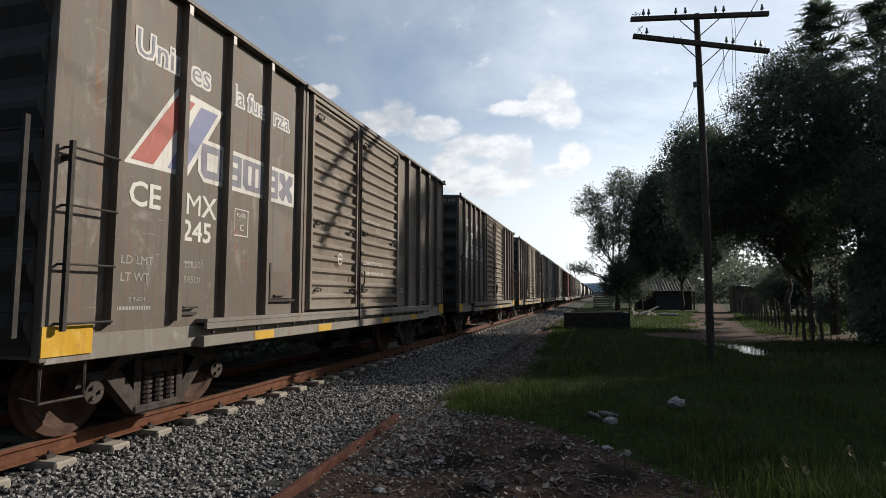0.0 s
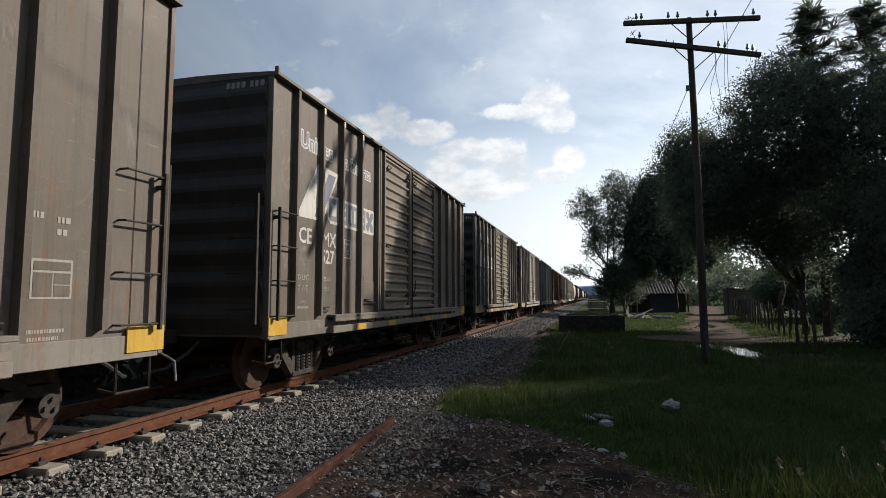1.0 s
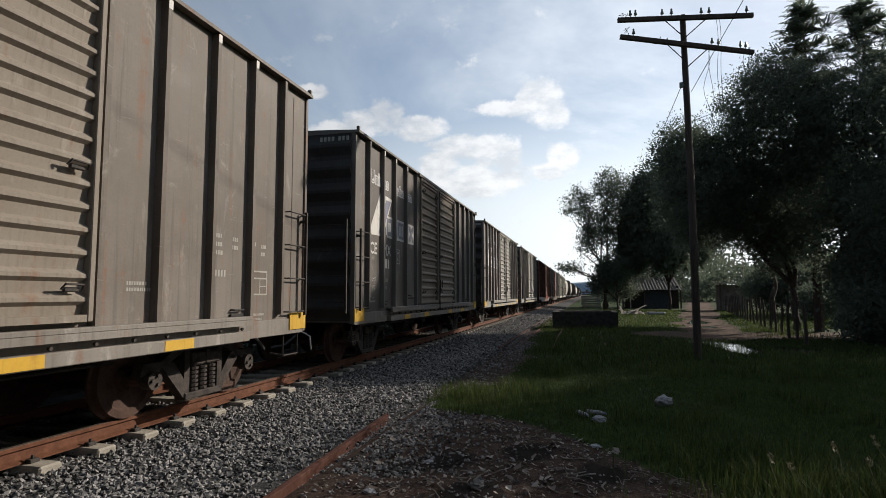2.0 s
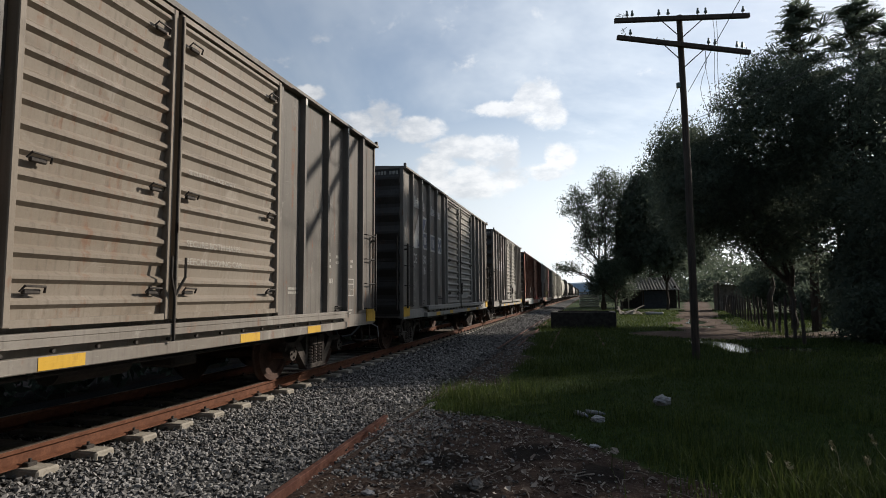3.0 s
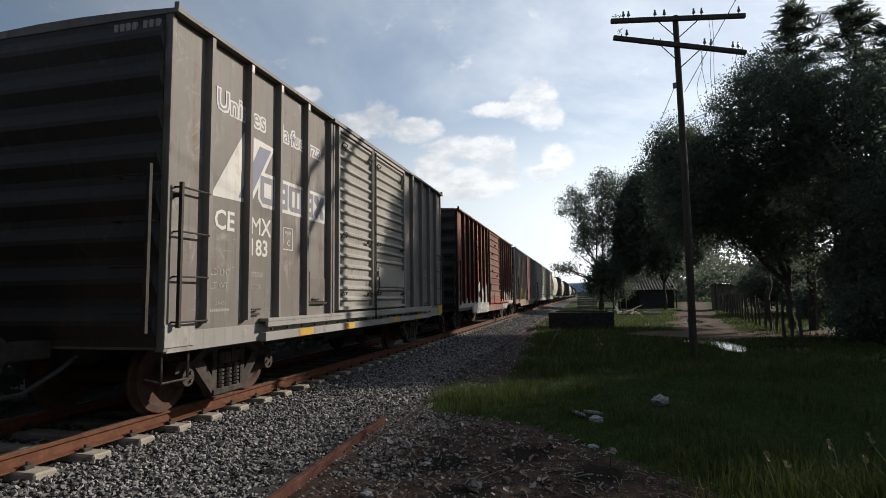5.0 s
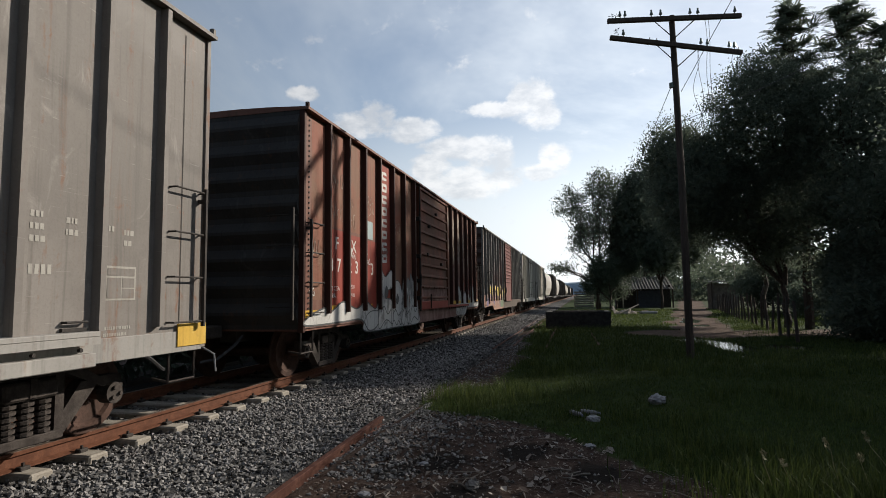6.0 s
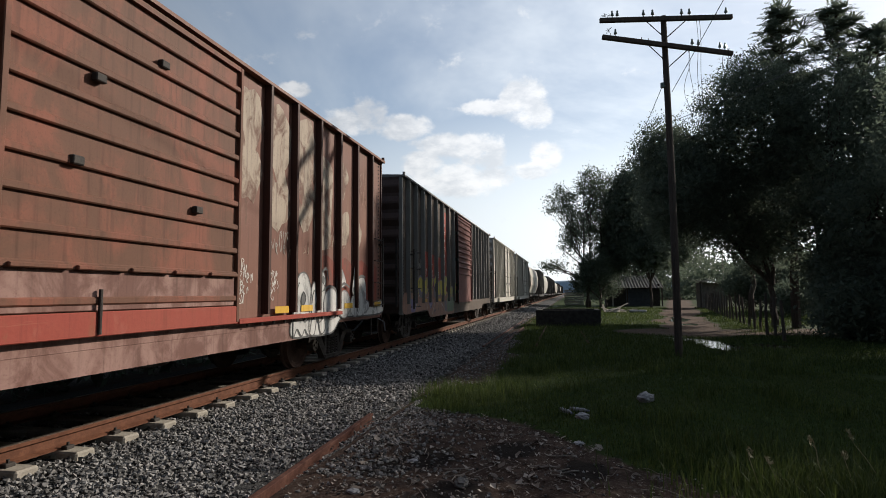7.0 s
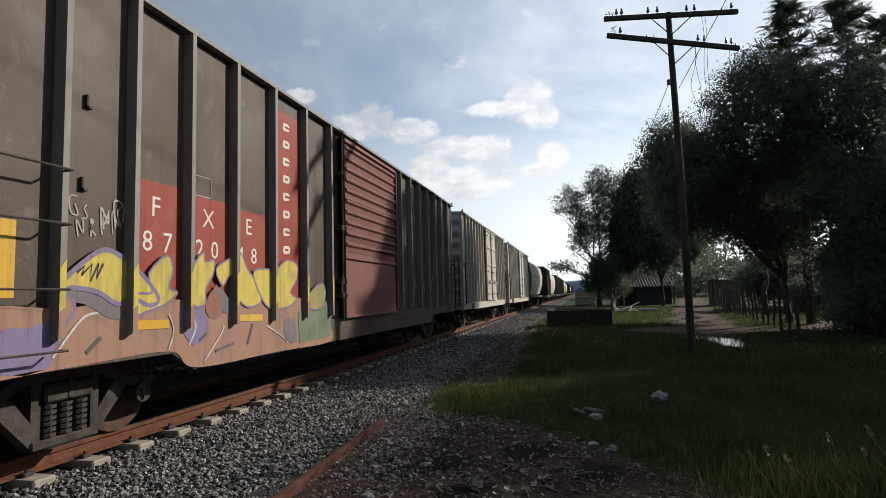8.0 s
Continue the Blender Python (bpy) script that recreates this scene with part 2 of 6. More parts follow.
M["wall"] = rough("grimy_render", (0.10, 0.085, 0.07), (0.19, 0.165, 0.14), 3, 0.93, 0.01)
M["black_wall"] = rough("black_concrete", (0.028, 0.026, 0.024), (0.055, 0.052, 0.046), 5, 0.95, 0.02)
M["water"] = surface("still_water", lambda n, at: {"Base Color": (0.03, 0.028, 0.022, 1), "Roughness": 0.03, "Specular IOR Level": 0.9, "bump": n.noise(at, 4.0, 3), "depth": 0.002})
# pale blue base colour paints the distance haze onto the hills
M["hill"] = rough("haze_painted_blue_hill", (0.20, 0.27, 0.34), (0.24, 0.31, 0.37), 0.02, 0.95, 0.0)


def ground_build(n, at):
    cover = n.add("ShaderNodeVertexColor", {"layer_name": "cover"}).outputs["Color"]
    ch = n.add("ShaderNodeSeparateColor", {}, Color=cover)
    big, mid, fine = n.noise(at, 0.6, 5), n.noise(at, 4.5, 6, 0.65), n.noise(at, 32, 4, 0.6)
    soil = n.mix(n.ramp(mid, 0.35, 0.65), (0.026, 0.015, 0.011), (0.062, 0.040, 0.030))
    soil = n.mix(n.math("MULTIPLY", n.ramp(fine, 0.5, 0.7), 0.5), soil, (0.16, 0.135, 0.115))
    path = n.mix(n.ramp(mid, 0.35, 0.65), (0.058, 0.036, 0.026), (0.100, 0.068, 0.050))
    turf = n.mix(n.ramp(mid, 0.3, 0.7), (0.010, 0.020, 0.003), (0.023, 0.043, 0.007))
    turf = n.mix(n.ramp(big, 0.5, 0.75), turf, (0.034, 0.042, 0.012))
    edge = n.math("ADD", ch.outputs[0], n.math("MULTIPLY", n.math("SUBTRACT", mid, 0.5), 0.7))
    col = n.mix(n.ramp(edge, 0.35, 0.6), soil, turf)
    edge2 = n.math("ADD", ch.outputs[1], n.math("MULTIPLY", n.math("SUBTRACT", mid, 0.5), 0.6))
    col = n.mix(n.ramp(edge2, 0.4, 0.6), col, path)
    burnt = n.math("ADD", ch.outputs[2], n.math("MULTIPLY", n.math("SUBTRACT", mid, 0.5), 0.9))
    col = n.mix(n.ramp(burnt, 0.40, 0.62, 0.0, 0.9), col, (0.010, 0.008, 0.007))
    return {"Base Color": col, "Roughness": 0.97, "Specular IOR Level": 0.08, "bump": n.math("ADD", mid, n.math("MULTIPLY", fine, 0.5)), "depth": 0.03}


M["ground"] = surface("soil_and_turf", ground_build)

# ---- mesh helpers ----
def box(bm, x0, x1, y0, y1, z0, z1, bevel=0.0):
    m = Matrix.Translation(((x0 + x1) / 2, (y0 + y1) / 2, (z0 + z1) / 2)) @ Matrix.Diagonal((abs(x1 - x0), abs(y1 - y0), abs(z1 - z0), 1))
    made = bmesh.ops.create_cube(bm, size=1, matrix=m)["verts"]
    if bevel:
        edges = {e for v in made for e in v.link_edges}
        bmesh.ops.bevel(bm, geom=list(edges), offset=bevel, segments=1, affect="EDGES")
    return bm


def rod(bm, a, b, r, seg=8, r2=None):
    a, b = Vector(a), Vector(b)
    d = b - a
    m = Matrix.Translation((a + b) / 2) @ d.to_track_quat("Z", "Y").to_matrix().to_4x4()
    bmesh.ops.create_cone(bm, cap_ends=True, segments=seg, radius1=r, radius2=r if r2 is None else r2, depth=d.length, matrix=m)
    return bm


def pipe(bm, pts, r, seg=6):
    """A round bar bent through points, in one piece."""
    pts = [Vector(p) for p in pts]
    rings = []
    for i, p in enumerate(pts):
        d = (pts[min(i + 1, len(pts) - 1)] - pts[max(i - 1, 0)]).normalized()
        turn = d.to_track_quat("Z", "Y").to_matrix()
        rings.append([bm.verts.new(p + turn @ Vector((math.cos(a) * r, math.sin(a) * r, 0))) for a in np.linspace(0, 2 * math.pi, seg, endpoint=False)])
    for a, b in zip(rings, rings[1:]):
        shift = min(range(seg), key=lambda k: sum((a[i].co - b[(i + k) % seg].co).length for i in range(seg)))
        for i in range(seg):
            bm.faces.new((a[i], a[(i + 1) % seg], b[(i + 1 + shift) % seg], b[(i + shift) % seg]))
    bm.faces.new(rings[0][::-1])
    bm.faces.new(rings[-1])
    return bm


def prism(bm, outline, axis, lo, hi):
    """An outline of (u, v) pairs drawn out along an axis: x carries (y, z), y carries (x, z), z carries (x, y)."""
    put = {"x": lambda u, v, w: (w, u, v), "y": lambda u, v, w: (u, w, v), "z": lambda u, v, w: (u, v, w)}[axis]
    a = [bm.verts.new(put(u, v, lo)) for u, v in outline]
    b = [bm.verts.new(put(u, v, hi)) for u, v in outline]
    bm.faces.new(a)
    bm.faces.new(b[::-1])
    for i in range(len(a)):
        j = (i + 1) % len(a)
        bm.faces.new((a[j], a[i], b[i], b[j]))
    bmesh.ops.recalc_face_normals(bm, faces=bm.faces)
    return bm


def mesh_of(name, bm, material):
    me = bpy.data.meshes.new(name)
    bm.to_mesh(me)
    bm.free()
    me.materials.append(M[material])
    return me


def part(name, bm, material, parent=None, label="", at=None, smooth=False):
    """One mesh object, under a thing or under a part. bm may be a ready mesh."""
    me = bm if isinstance(bm, bpy.types.Mesh) else mesh_of(name, bm, material)
    if smooth:
        me.shade_smooth()
    ob = new(name, me)
    ob.parent = parent
    if at is not None:
        ob.matrix_basis = at
    if label:
        tagged(ob, label)
    return ob


def thing(name, label, category, at=None, group="", kind=""):
    ob = new(name)
    ob.empty_display_size = 0.2
    if at is not None:
        ob.matrix_basis = at
    return tagged(ob, label, category, group, kind)


def bulk(name, verts, faces, material, smooth=False):
    me = bpy.data.meshes.new(name)
    me.from_pydata(verts, [], faces)
    me.materials.append(M[material])
    if smooth:
        me.shade_smooth()
    return me

# ---- plan: the track runs along y, the camera stands at x = 0, y = 0 ----
RAIL = 0.35            # top of the running rails
MID = -5.71            # middle of the track
ROOM = random.Random(4)


def bed_height(x):
    """The ballast's section across the track."""
    d = abs(x - MID)
    return np.interp(d, [0, 1.0, 1.3, 2.35, 2.75, 3.1], [0.125, 0.12, 0.10, 0.05, 0.02, -0.03])


PUDDLES = [[(3.0, 21.6), (3.9, 22.4), (4.6, 21.8), (4.95, 20.2), (5.1, 18.6), (4.9, 17.4), (4.3, 17.3), (4.05, 18.4), (3.95, 19.8), (3.6, 20.8)],
           [(4.1, 16.6), (4.55, 16.7), (4.6, 16.3), (4.15, 16.2)], [(5.4, 18.4), (6.4, 18.3), (6.9, 19.4), (6.0, 20.2), (5.4, 19.6)],
           [(5.7, 33.5), (6.5, 34.3), (7.1, 36.5), (7.0, 39.5), (6.4, 40.0), (6.1, 37.0), (5.5, 35.0)],
           [(5.4, 30.2), (6.2, 30.6), (6.4, 31.8), (5.7, 32.0), (5.2, 31.2)]]


def inside(x, y, poly):
    hit = False
    for (x0, y0), (x1, y1) in zip(poly, poly[1:] + poly[:1]):
        if (y0 > y) != (y1 > y) and x < (x1 - x0) * (y - y0) / (y1 - y0) + x0:
            hit = not hit
    return hit


def path_here(x, y):
    """How much a spot belongs to the trodden dirt road."""
    sway = 1.4 * noise.noise((x * 0.25, y * 0.25, 8)) + 0.5 * noise.noise((x * 0.9, y * 0.9, 8))
    a = math.exp(-((y - 24.8 - 0.15 * (x - 4) + sway) / 1.9) ** 2) * np.interp(x, [1.0, 3.0, 40, 60], [0, 1, 1, 1])
    middle = np.interp(y, [22, 35, 60, 105, 200], [4.6, 6.4, 10.6, 18.7, 34])
    b = math.exp(-((x - middle + sway * 0.7) / (1.0 + y * 0.010)) ** 2) * np.interp(y, [22, 26, 120, 200], [0, 1, 1, 0.6])
    return max(a, b)


def grass_here(x, y):
    wob = noise.noise((x * 0.7, y * 0.7, 3.0)) * 1.3 + noise.noise((x * 2.3, y * 2.3, 3.0)) * 1.0
    right = np.interp(y, [2, 4.5, 5.5, 7.0, 7.8, 8.2, 9.3, 10.2, 11, 14, 20, 30], [2.2, 1.3, 0.75, -0.4, -1.2, -2.5, -2.5, -1.9, -1.6, -1.6, -1.9, -2.6])
    g = np.interp(x - right + wob * 0.35, [-0.25, 0.35], [0, 1])
    return float(g) * (1 - min(1.0, path_here(x, y) * 1.25))


def burnt_here(x, y):
    """Charred spots where rubbish was burnt."""
    return max(math.exp(-((x - cx) / r) ** 2 - ((y - cy) / (r * 1.3)) ** 2) for cx, cy, r in ((-1.45, 5.75, 0.34), (-1.85, 5.35, 0.30), (-0.65, 6.2, 0.34), (0.1, 5.6, 0.30), (-1.0, 4.7, 0.35)))


def lie(x, y):
    """Height of the open ground."""
    z = 0.05 * noise.noise((x * 0.5, y * 0.5, 0)) + 0.02 * noise.noise((x * 2.1, y * 2.1, 5))
    if y < 60 and -2 < x < 12:
        for p in PUDDLES:
            cx, cy = sum(q[0] for q in p) / len(p), sum(q[1] for q in p) / len(p)
            if abs(x - cx) < 4 and abs(y - cy) < 5 and inside(x, y, p):
                z = min(z, 0) - 0.05
    if x < -2.4:
        z = min(z, 0) - 0.06
    return z


def ground():
    xs = sorted({*np.arange(-4, 10, 0.2).round(2), *np.arange(10, 40, 1.5), *np.arange(40, 200, 20), *np.arange(-40, -4, 2.0), *np.arange(-200, -40, 20), -1500, -700, -350, 350, 700, 1500})
    ys = sorted({*np.arange(-8, 2, 1.0), *np.arange(2, 45, 0.25).round(2), *np.arange(45, 120, 2.5), *np.arange(120, 400, 25), 600, 1000, 2000, 3200, -40, -120, -400, -1200})
    nx = len(xs)
    verts = [(x, y, lie(x, y) if abs(x) < 60 and -8 < y < 120 else 0) for y in ys for x in xs]
    faces = [(j * nx + i, j * nx + i + 1, (j + 1) * nx + i + 1, (j + 1) * nx + i) for j in range(len(ys) - 1) for i in range(nx - 1)]
    me = bulk("ground", verts, faces, "ground", True)
    layer = me.color_attributes.new("cover", "FLOAT_COLOR", "POINT")
    layer.data.foreach_set("color", np.array([(grass_here(x, y), path_here(x, y), burnt_here(x, y), 1) for x, y, z in verts], dtype=np.float32).ravel())
    tagged(part("ground", me, ""), "trodden soil and rough green turf with a dirt road", "ground", kind="structure")
    for p in PUDDLES:
        bm = bmesh.new()
        rim = []
        for k in range(len(p)):
            a, b = Vector(p[k]), Vector(p[(k + 1) % len(p)])
            for s in (0, 0.33, 0.66):
                q = a.lerp(b, s)
                rim.append(bm.verts.new((q.x + ROOM.uniform(-0.1, 0.1), q.y + ROOM.uniform(-0.15, 0.15), -0.012)))
        bm.faces.new(rim)
        bmesh.ops.recalc_face_normals(bm, faces=bm.faces)
        tagged(part("puddle", bm, "water"), "shallow muddy rain puddle lying in the dirt road", "puddle", "puddles", "structure")


def rail_section(h=0.155, head=0.036, foot=0.07):
    return [(-foot, 0), (foot, 0), (foot, 0.012), (0.012, 0.032), (0.009, h - 0.045), (head, h - 0.034), (head, h - 0.005), (head - 0.006, h), (-head + 0.006, h), (-head, h - 0.005), (-head, h - 0.034), (-0.009, h - 0.045), (-0.012, 0.032), (-foot, 0.012)]


def stones(name, spots, label, rnd):
    """Broken stone: each a squashed, uneven lump of eight faces."""
    base = np.array([(1, 0, 0), (-1, 0, 0), (0, 1, 0), (0, -1, 0), (0, 0, 1), (0, 0, -1)], float)
    tri = [(0, 2, 4), (2, 1, 4), (1, 3, 4), (3, 0, 4), (2, 0, 5), (1, 2, 5), (3, 1, 5), (0, 3, 5)]
    verts, faces = [], []
    for x, y, z, s in spots:
        q = Euler((rnd.uniform(0, 6.3), rnd.uniform(0, 6.3), rnd.uniform(0, 6.3))).to_matrix()
        k = len(verts)
        for v in base:
            w = q @ Vector([c * s * rnd.uniform(0.55, 1.15) + s * rnd.uniform(-0.22, 0.22) for c in v])
            verts.append((x + w.x, y + w.y, z + w.z * 0.8))
        faces += [(a + k, b + k, c + k) for a, b, c in tri]
    return tagged(part(name, bulk(name, verts, faces, "stone"), ""), label, "gravel", kind="stuff")


def track():
    # ballast bed
    xs = np.concatenate([np.arange(MID - 3.1, MID - 1.4, 0.25), np.arange(MID - 1.4, MID + 3.11, 0.12)])
    ys = np.concatenate([np.arange(-140, 2, 4), np.arange(2, 30, 0.15), np.arange(30, 80, 1.0), np.arange(80, 620, 20)])
    verts = [(x, y, float(bed_height(x)) + 0.025 * noise.noise((x * 2.2, y * 2.2, 1))) for y in ys for x in xs]
    n = len(xs)
    faces = [(j * n + i, j * n + i + 1, (j + 1) * n + i + 1, (j + 1) * n + i) for j in range(len(ys) - 1) for i in range(n - 1)]
    tagged(part("ballast_bed", bulk("ballast_bed", verts, faces, "bed", True), ""), "grey crushed stone bed under the railway track", "track bed", kind="structure")
    rnd = random.Random(11)
    spots = []
    def sow(x0, x1, y0, y1, count, s0, s1):
        for _ in range(count):
            x, y = rnd.uniform(x0, x1), rnd.uniform(y0, y1)
            edge = rnd.gauss(0, 0.10) + 0.15 * noise.noise((0, y * 0.5, 9))
            if x > MID + 2.95 + edge:
                continue
            spots.append((x, y, float(bed_height(x)) + rnd.uniform(-0.012, 0.026), rnd.uniform(s0, s1) * 1.02))
    sow(MID + 0.9, MID + 3.2, 2.4, 8, 14500, 0.018, 0.036)
    sow(MID + 0.9, MID + 3.2, 8, 15, 12500, 0.02, 0.040)
    sow(MID + 0.9, MID + 3.2, 15, 34, 9500, 0.03, 0.055)
    sow(MID - 0.9, MID + 0.9, 2.4, 16, 7000, 0.022, 0.040)
    sow(MID + 0.9, MID + 3.2, 34, 75, 5000, 0.05, 0.10)
    stones("ballast", spots, "grey crushed stone ballast piled along the track", rnd)
    spots = []
    for _ in range(3200):
        x, y = rnd.uniform(-2.8, 1.2), rnd.uniform(3.6, 9.5)
        if rnd.random() < math.exp(-(x + 2.8) * 0.75) + 0.10 and grass_here(x, y) < 0.5:
            spots.append((x, y, lie(x, y) + 0.005, rnd.uniform(0.010, 0.028)))
    for _ in range(3600):
        x, y = -2.85 + abs(rnd.gauss(0, 0.7)), rnd.uniform(5.0, 9.3)
        if grass_here(x, y) < 0.75:
            spots.append((x, y, lie(x, y) + 0.006, rnd.uniform(0.016, 0.034)))
    for _ in range(3000):
        x, y = -2.85 + abs(rnd.gauss(0, 0.75)), rnd.uniform(8.6, 24)
        if grass_here(x, y) < 0.6:
            spots.append((x, y, lie(x, y) + 0.006, rnd.uniform(0.018, 0.040)))
    stones("scattered_gravel", spots, "loose gravel scattered over the bare soil", rnd)
    # sleepers
    outline = [(-0.14, 0), (0.14, 0), (0.11, 0.2), (-0.11, 0.2)]
    bm = bmesh.new()
    a = [bm.verts.new((-1.06, u, v)) for u, v in outline]
    b = [bm.verts.new((1.06, u, v)) for u, v in outline]
    bm.faces.new(a[::-1]), bm.faces.new(b)
    for i in range(4):
        j = (i + 1) % 4
        bm.faces.new((a[i], a[j], b[j], b[i]))
    bmesh.ops.bevel(bm, geom=list(bm.edges), offset=0.018, segments=1, affect="EDGES")
    tie = mesh_of("sleeper", bm, "concrete")
    bm = bmesh.new()
    box(bm, -0.035, 0.035, -0.05, 0.05, 0.195, 0.235, 0.008)
    rod(bm, (0, 0, 0.2), (0, 0, 0.265), 0.014, 6)
    clip = mesh_of("rail_clip", bm, "steel")
    for k in range(-3, 150):
        t = part("sleeper", tie, "", at=pose(MID + rnd.uniform(-0.015, 0.015), 4.05 + 0.6 * k, RAIL - 0.155 - 0.2, 0, 0, rnd.uniform(-0.6, 0.6)))
        tagged(t, "pale grey concrete railway sleeper with rail clips", "sleeper", "track sleepers")
        for x in (-0.82, -0.62, 0.62, 0.84) if k < 60 else ():
            part("rail_clip", clip, "", t, at=pose(x, 0, 0))
    for side, name in ((1, "near"), (-1, "far")):
        x = MID + side * 0.735
        r = thing("rail", "rusty brown steel running rail with worn head", "rail", pose(x, 0, RAIL - 0.155), "running rails")
        part("web", prism(bmesh.new(), rail_section(), "y", -140, 640), "rail", r)
        part("railhead", box(bmesh.new(), -0.027, 0.027, -140, 640, 0.1545, 0.1565), "rail_top", r, "polished running surface")
    # an old siding: a cut length of rail beside the ballast and rails sunk in the turf
    def old(x0, y0, x1, y1, z0, z1, label):
        d = math.hypot(x1 - x0, y1 - y0)
        ob = tagged(part("old_rail", prism(bmesh.new(), rail_section(0.13, 0.032, 0.06), "y", 0, d), "old_rail"), label, "rail", "disused rails")
        ob.matrix_basis = pose(x0, y0, z0, math.degrees(math.asin((z1 - z0) / d)), 0, -math.degrees(math.atan2(x1 - x0, y1 - y0)))
    old(-2.50, 2.3, -2.70, 7.35, -0.095, -0.065, "cut length of heavily rusted rail lying at the ballast's edge")
    old(-2.72, 17.5, -2.86, 45, -0.095, -0.09, "disused rusty siding rail sunk in the turf")
    old(-2.2, 18.5, -2.4, 45, -0.10, -0.09, "disused rusty siding rail sunk in the turf")
    old(-1.1, 18.0, -1.25, 30, -0.10, -0.10, "disused rusty siding rail sunk in the turf")
    old(0.55, 19.0, 0.35, 27, -0.10, -0.095, "disused rusty siding rail sunk in the turf")


# ---- rolling stock: y runs back from the end that comes first, z up from the rail ----
HW, EAVE, SILL = 1.50, 4.47, 0.80
TEXTS = {}


def letters(body, size, bold=0.0):
    """Flat lettering that reads towards +y on a side facing +x."""
    key = (body, size, bold)
    if key not in TEXTS:
        cu = bpy.data.curves.new("lettering", "FONT")
        cu.body, cu.size, cu.offset, cu.resolution_u = body, size, bold, 2
        ob = new("lettering", cu)
        bpy.context.view_layer.update()
        me = bpy.data.meshes.new_from_object(ob.evaluated_get(bpy.context.evaluated_depsgraph_get()))
        bpy.data.objects.remove(ob)
        me.transform(Matrix(((0, 0, 1, 0), (1, 0, 0, 0), (0, 1, 0, 0), (0, 0, 0, 1))))
        TEXTS[key] = me
    return TEXTS[key].copy()


def lettering(car, body, y, z, size, material="white", bold=0.0, x=HW + 0.004, turn=0, name="lettering"):
    me = letters(body, size, bold)
    me.materials.clear()
    me.materials.append(M[material])
    return part(name, me, "", car, at=pose(x, y, z, turn, 0, 0))


def flat(outlines, x=HW + 0.003):
    """Flat painted shapes on a side facing +x."""
    bm = bmesh.new()
    for o in outlines:
        f = bm.faces.new([bm.verts.new((x, u, v)) for u, v in o])
        f.normal_update()
        if f.normal.x < 0:
            f.normal_flip()
    bmesh.ops.remove_doubles(bm, verts=bm.verts, dist=0.0002)
    return bm


def rect(y0, y1, z0, z1):
    return [(y0, z0), (y1, z0), (y1, z1), (y0, z1)]


def stroke(pts, w, x=0):
    """A painted line through points, as a strip of quads that share their corners."""
    rims = []
    for i, (u, v) in enumerate(pts):
        (a, b), (c, d) = pts[max(i - 1, 0)], pts[min(i + 1, len(pts) - 1)]
        l = math.hypot(c - a, d - b) or 1
        nu, nv = -(d - b) / l * w / 2, (c - a) / l * w / 2
        rims.append(((u + nu, v + nv), (u - nu, v - nv)))
    if len(pts) > 3 and math.dist(pts[0], pts[-1]) < 1e-6:
        rims[-1] = rims[0]
    return [[p[0], p[1], q[1], q[0]] for p, q in zip(rims, rims[1:])]


def smooth_line(pts, steps=6, closed=False):
    """A soft curve through a few points."""
    n, out = len(pts), []
    at = (lambda i: pts[i % n]) if closed else (lambda i: pts[min(max(i, 0), n - 1)])
    for i in range(n if closed else n - 1):
        p = [at(i + k) for k in (-1, 0, 1, 2)]
        for s in range(steps):
            t = s / steps
            out.append(tuple(0.5 * (2 * p[1][c] + (p[2][c] - p[0][c]) * t + (2 * p[0][c] - 5 * p[1][c] + 4 * p[2][c] - p[3][c]) * t * t + (3 * p[1][c] - p[0][c] - 3 * p[2][c] + p[3][c]) * t ** 3) for c in (0, 1)))
    if not closed:
        out.append(pts[-1])
    return out


WHEELSETS = []


def wheelset_mesh():
    bm = bmesh.new()
    for s in (-1, 1):
        prof = [(0.66, 0.10), (0.66, 0.30), (0.685, 0.33), (0.685, 0.455), (0.715, 0.455), (0.725, 0.425), (0.80, 0.415), (0.80, 0.34), (0.765, 0.31), (0.745, 0.14), (0.80, 0.11), (0.80, 0.0)]
        rings = []
        for x, r in prof:
            rings.append([bm.verts.new((s * x, r * math.cos(a), r * math.sin(a))) for a in np.linspace(0, 2 * math.pi, 28, endpoint=False)])
        for a, b in zip(rings, rings[1:]):
            for i in range(28):
                j = (i + 1) % 28
                bm.faces.new((a[i], a[j], b[j], b[i]))
        bmesh.ops.remove_doubles(bm, verts=bm.verts, dist=0.0001)
        rod(bm, (s * 0.80, 0, 0), (s * 1.10, 0, 0), 0.075, 10)
    rod(bm, (-0.7, 0, 0), (0.7, 0, 0), 0.085, 10)
    bmesh.ops.recalc_face_normals(bm, faces=bm.faces)
    return mesh_of("wheelset", bm, "wheel")


def cap_mesh(s):
    bm = bmesh.new()
    for s in (s, ):
        rod(bm, (s * 1.02, 0, 0), (s * 1.15, 0, 0), 0.105, 14)
        for k in range(3):
            a = k * 2.094
            rod(bm, (s * 1.14, 0.055 * math.cos(a), 0.055 * math.sin(a)), (s * 1.175, 0.055 * math.cos(a), 0.055 * math.sin(a)), 0.02, 6)
    return mesh_of("bearing_cap", bm, "truck")


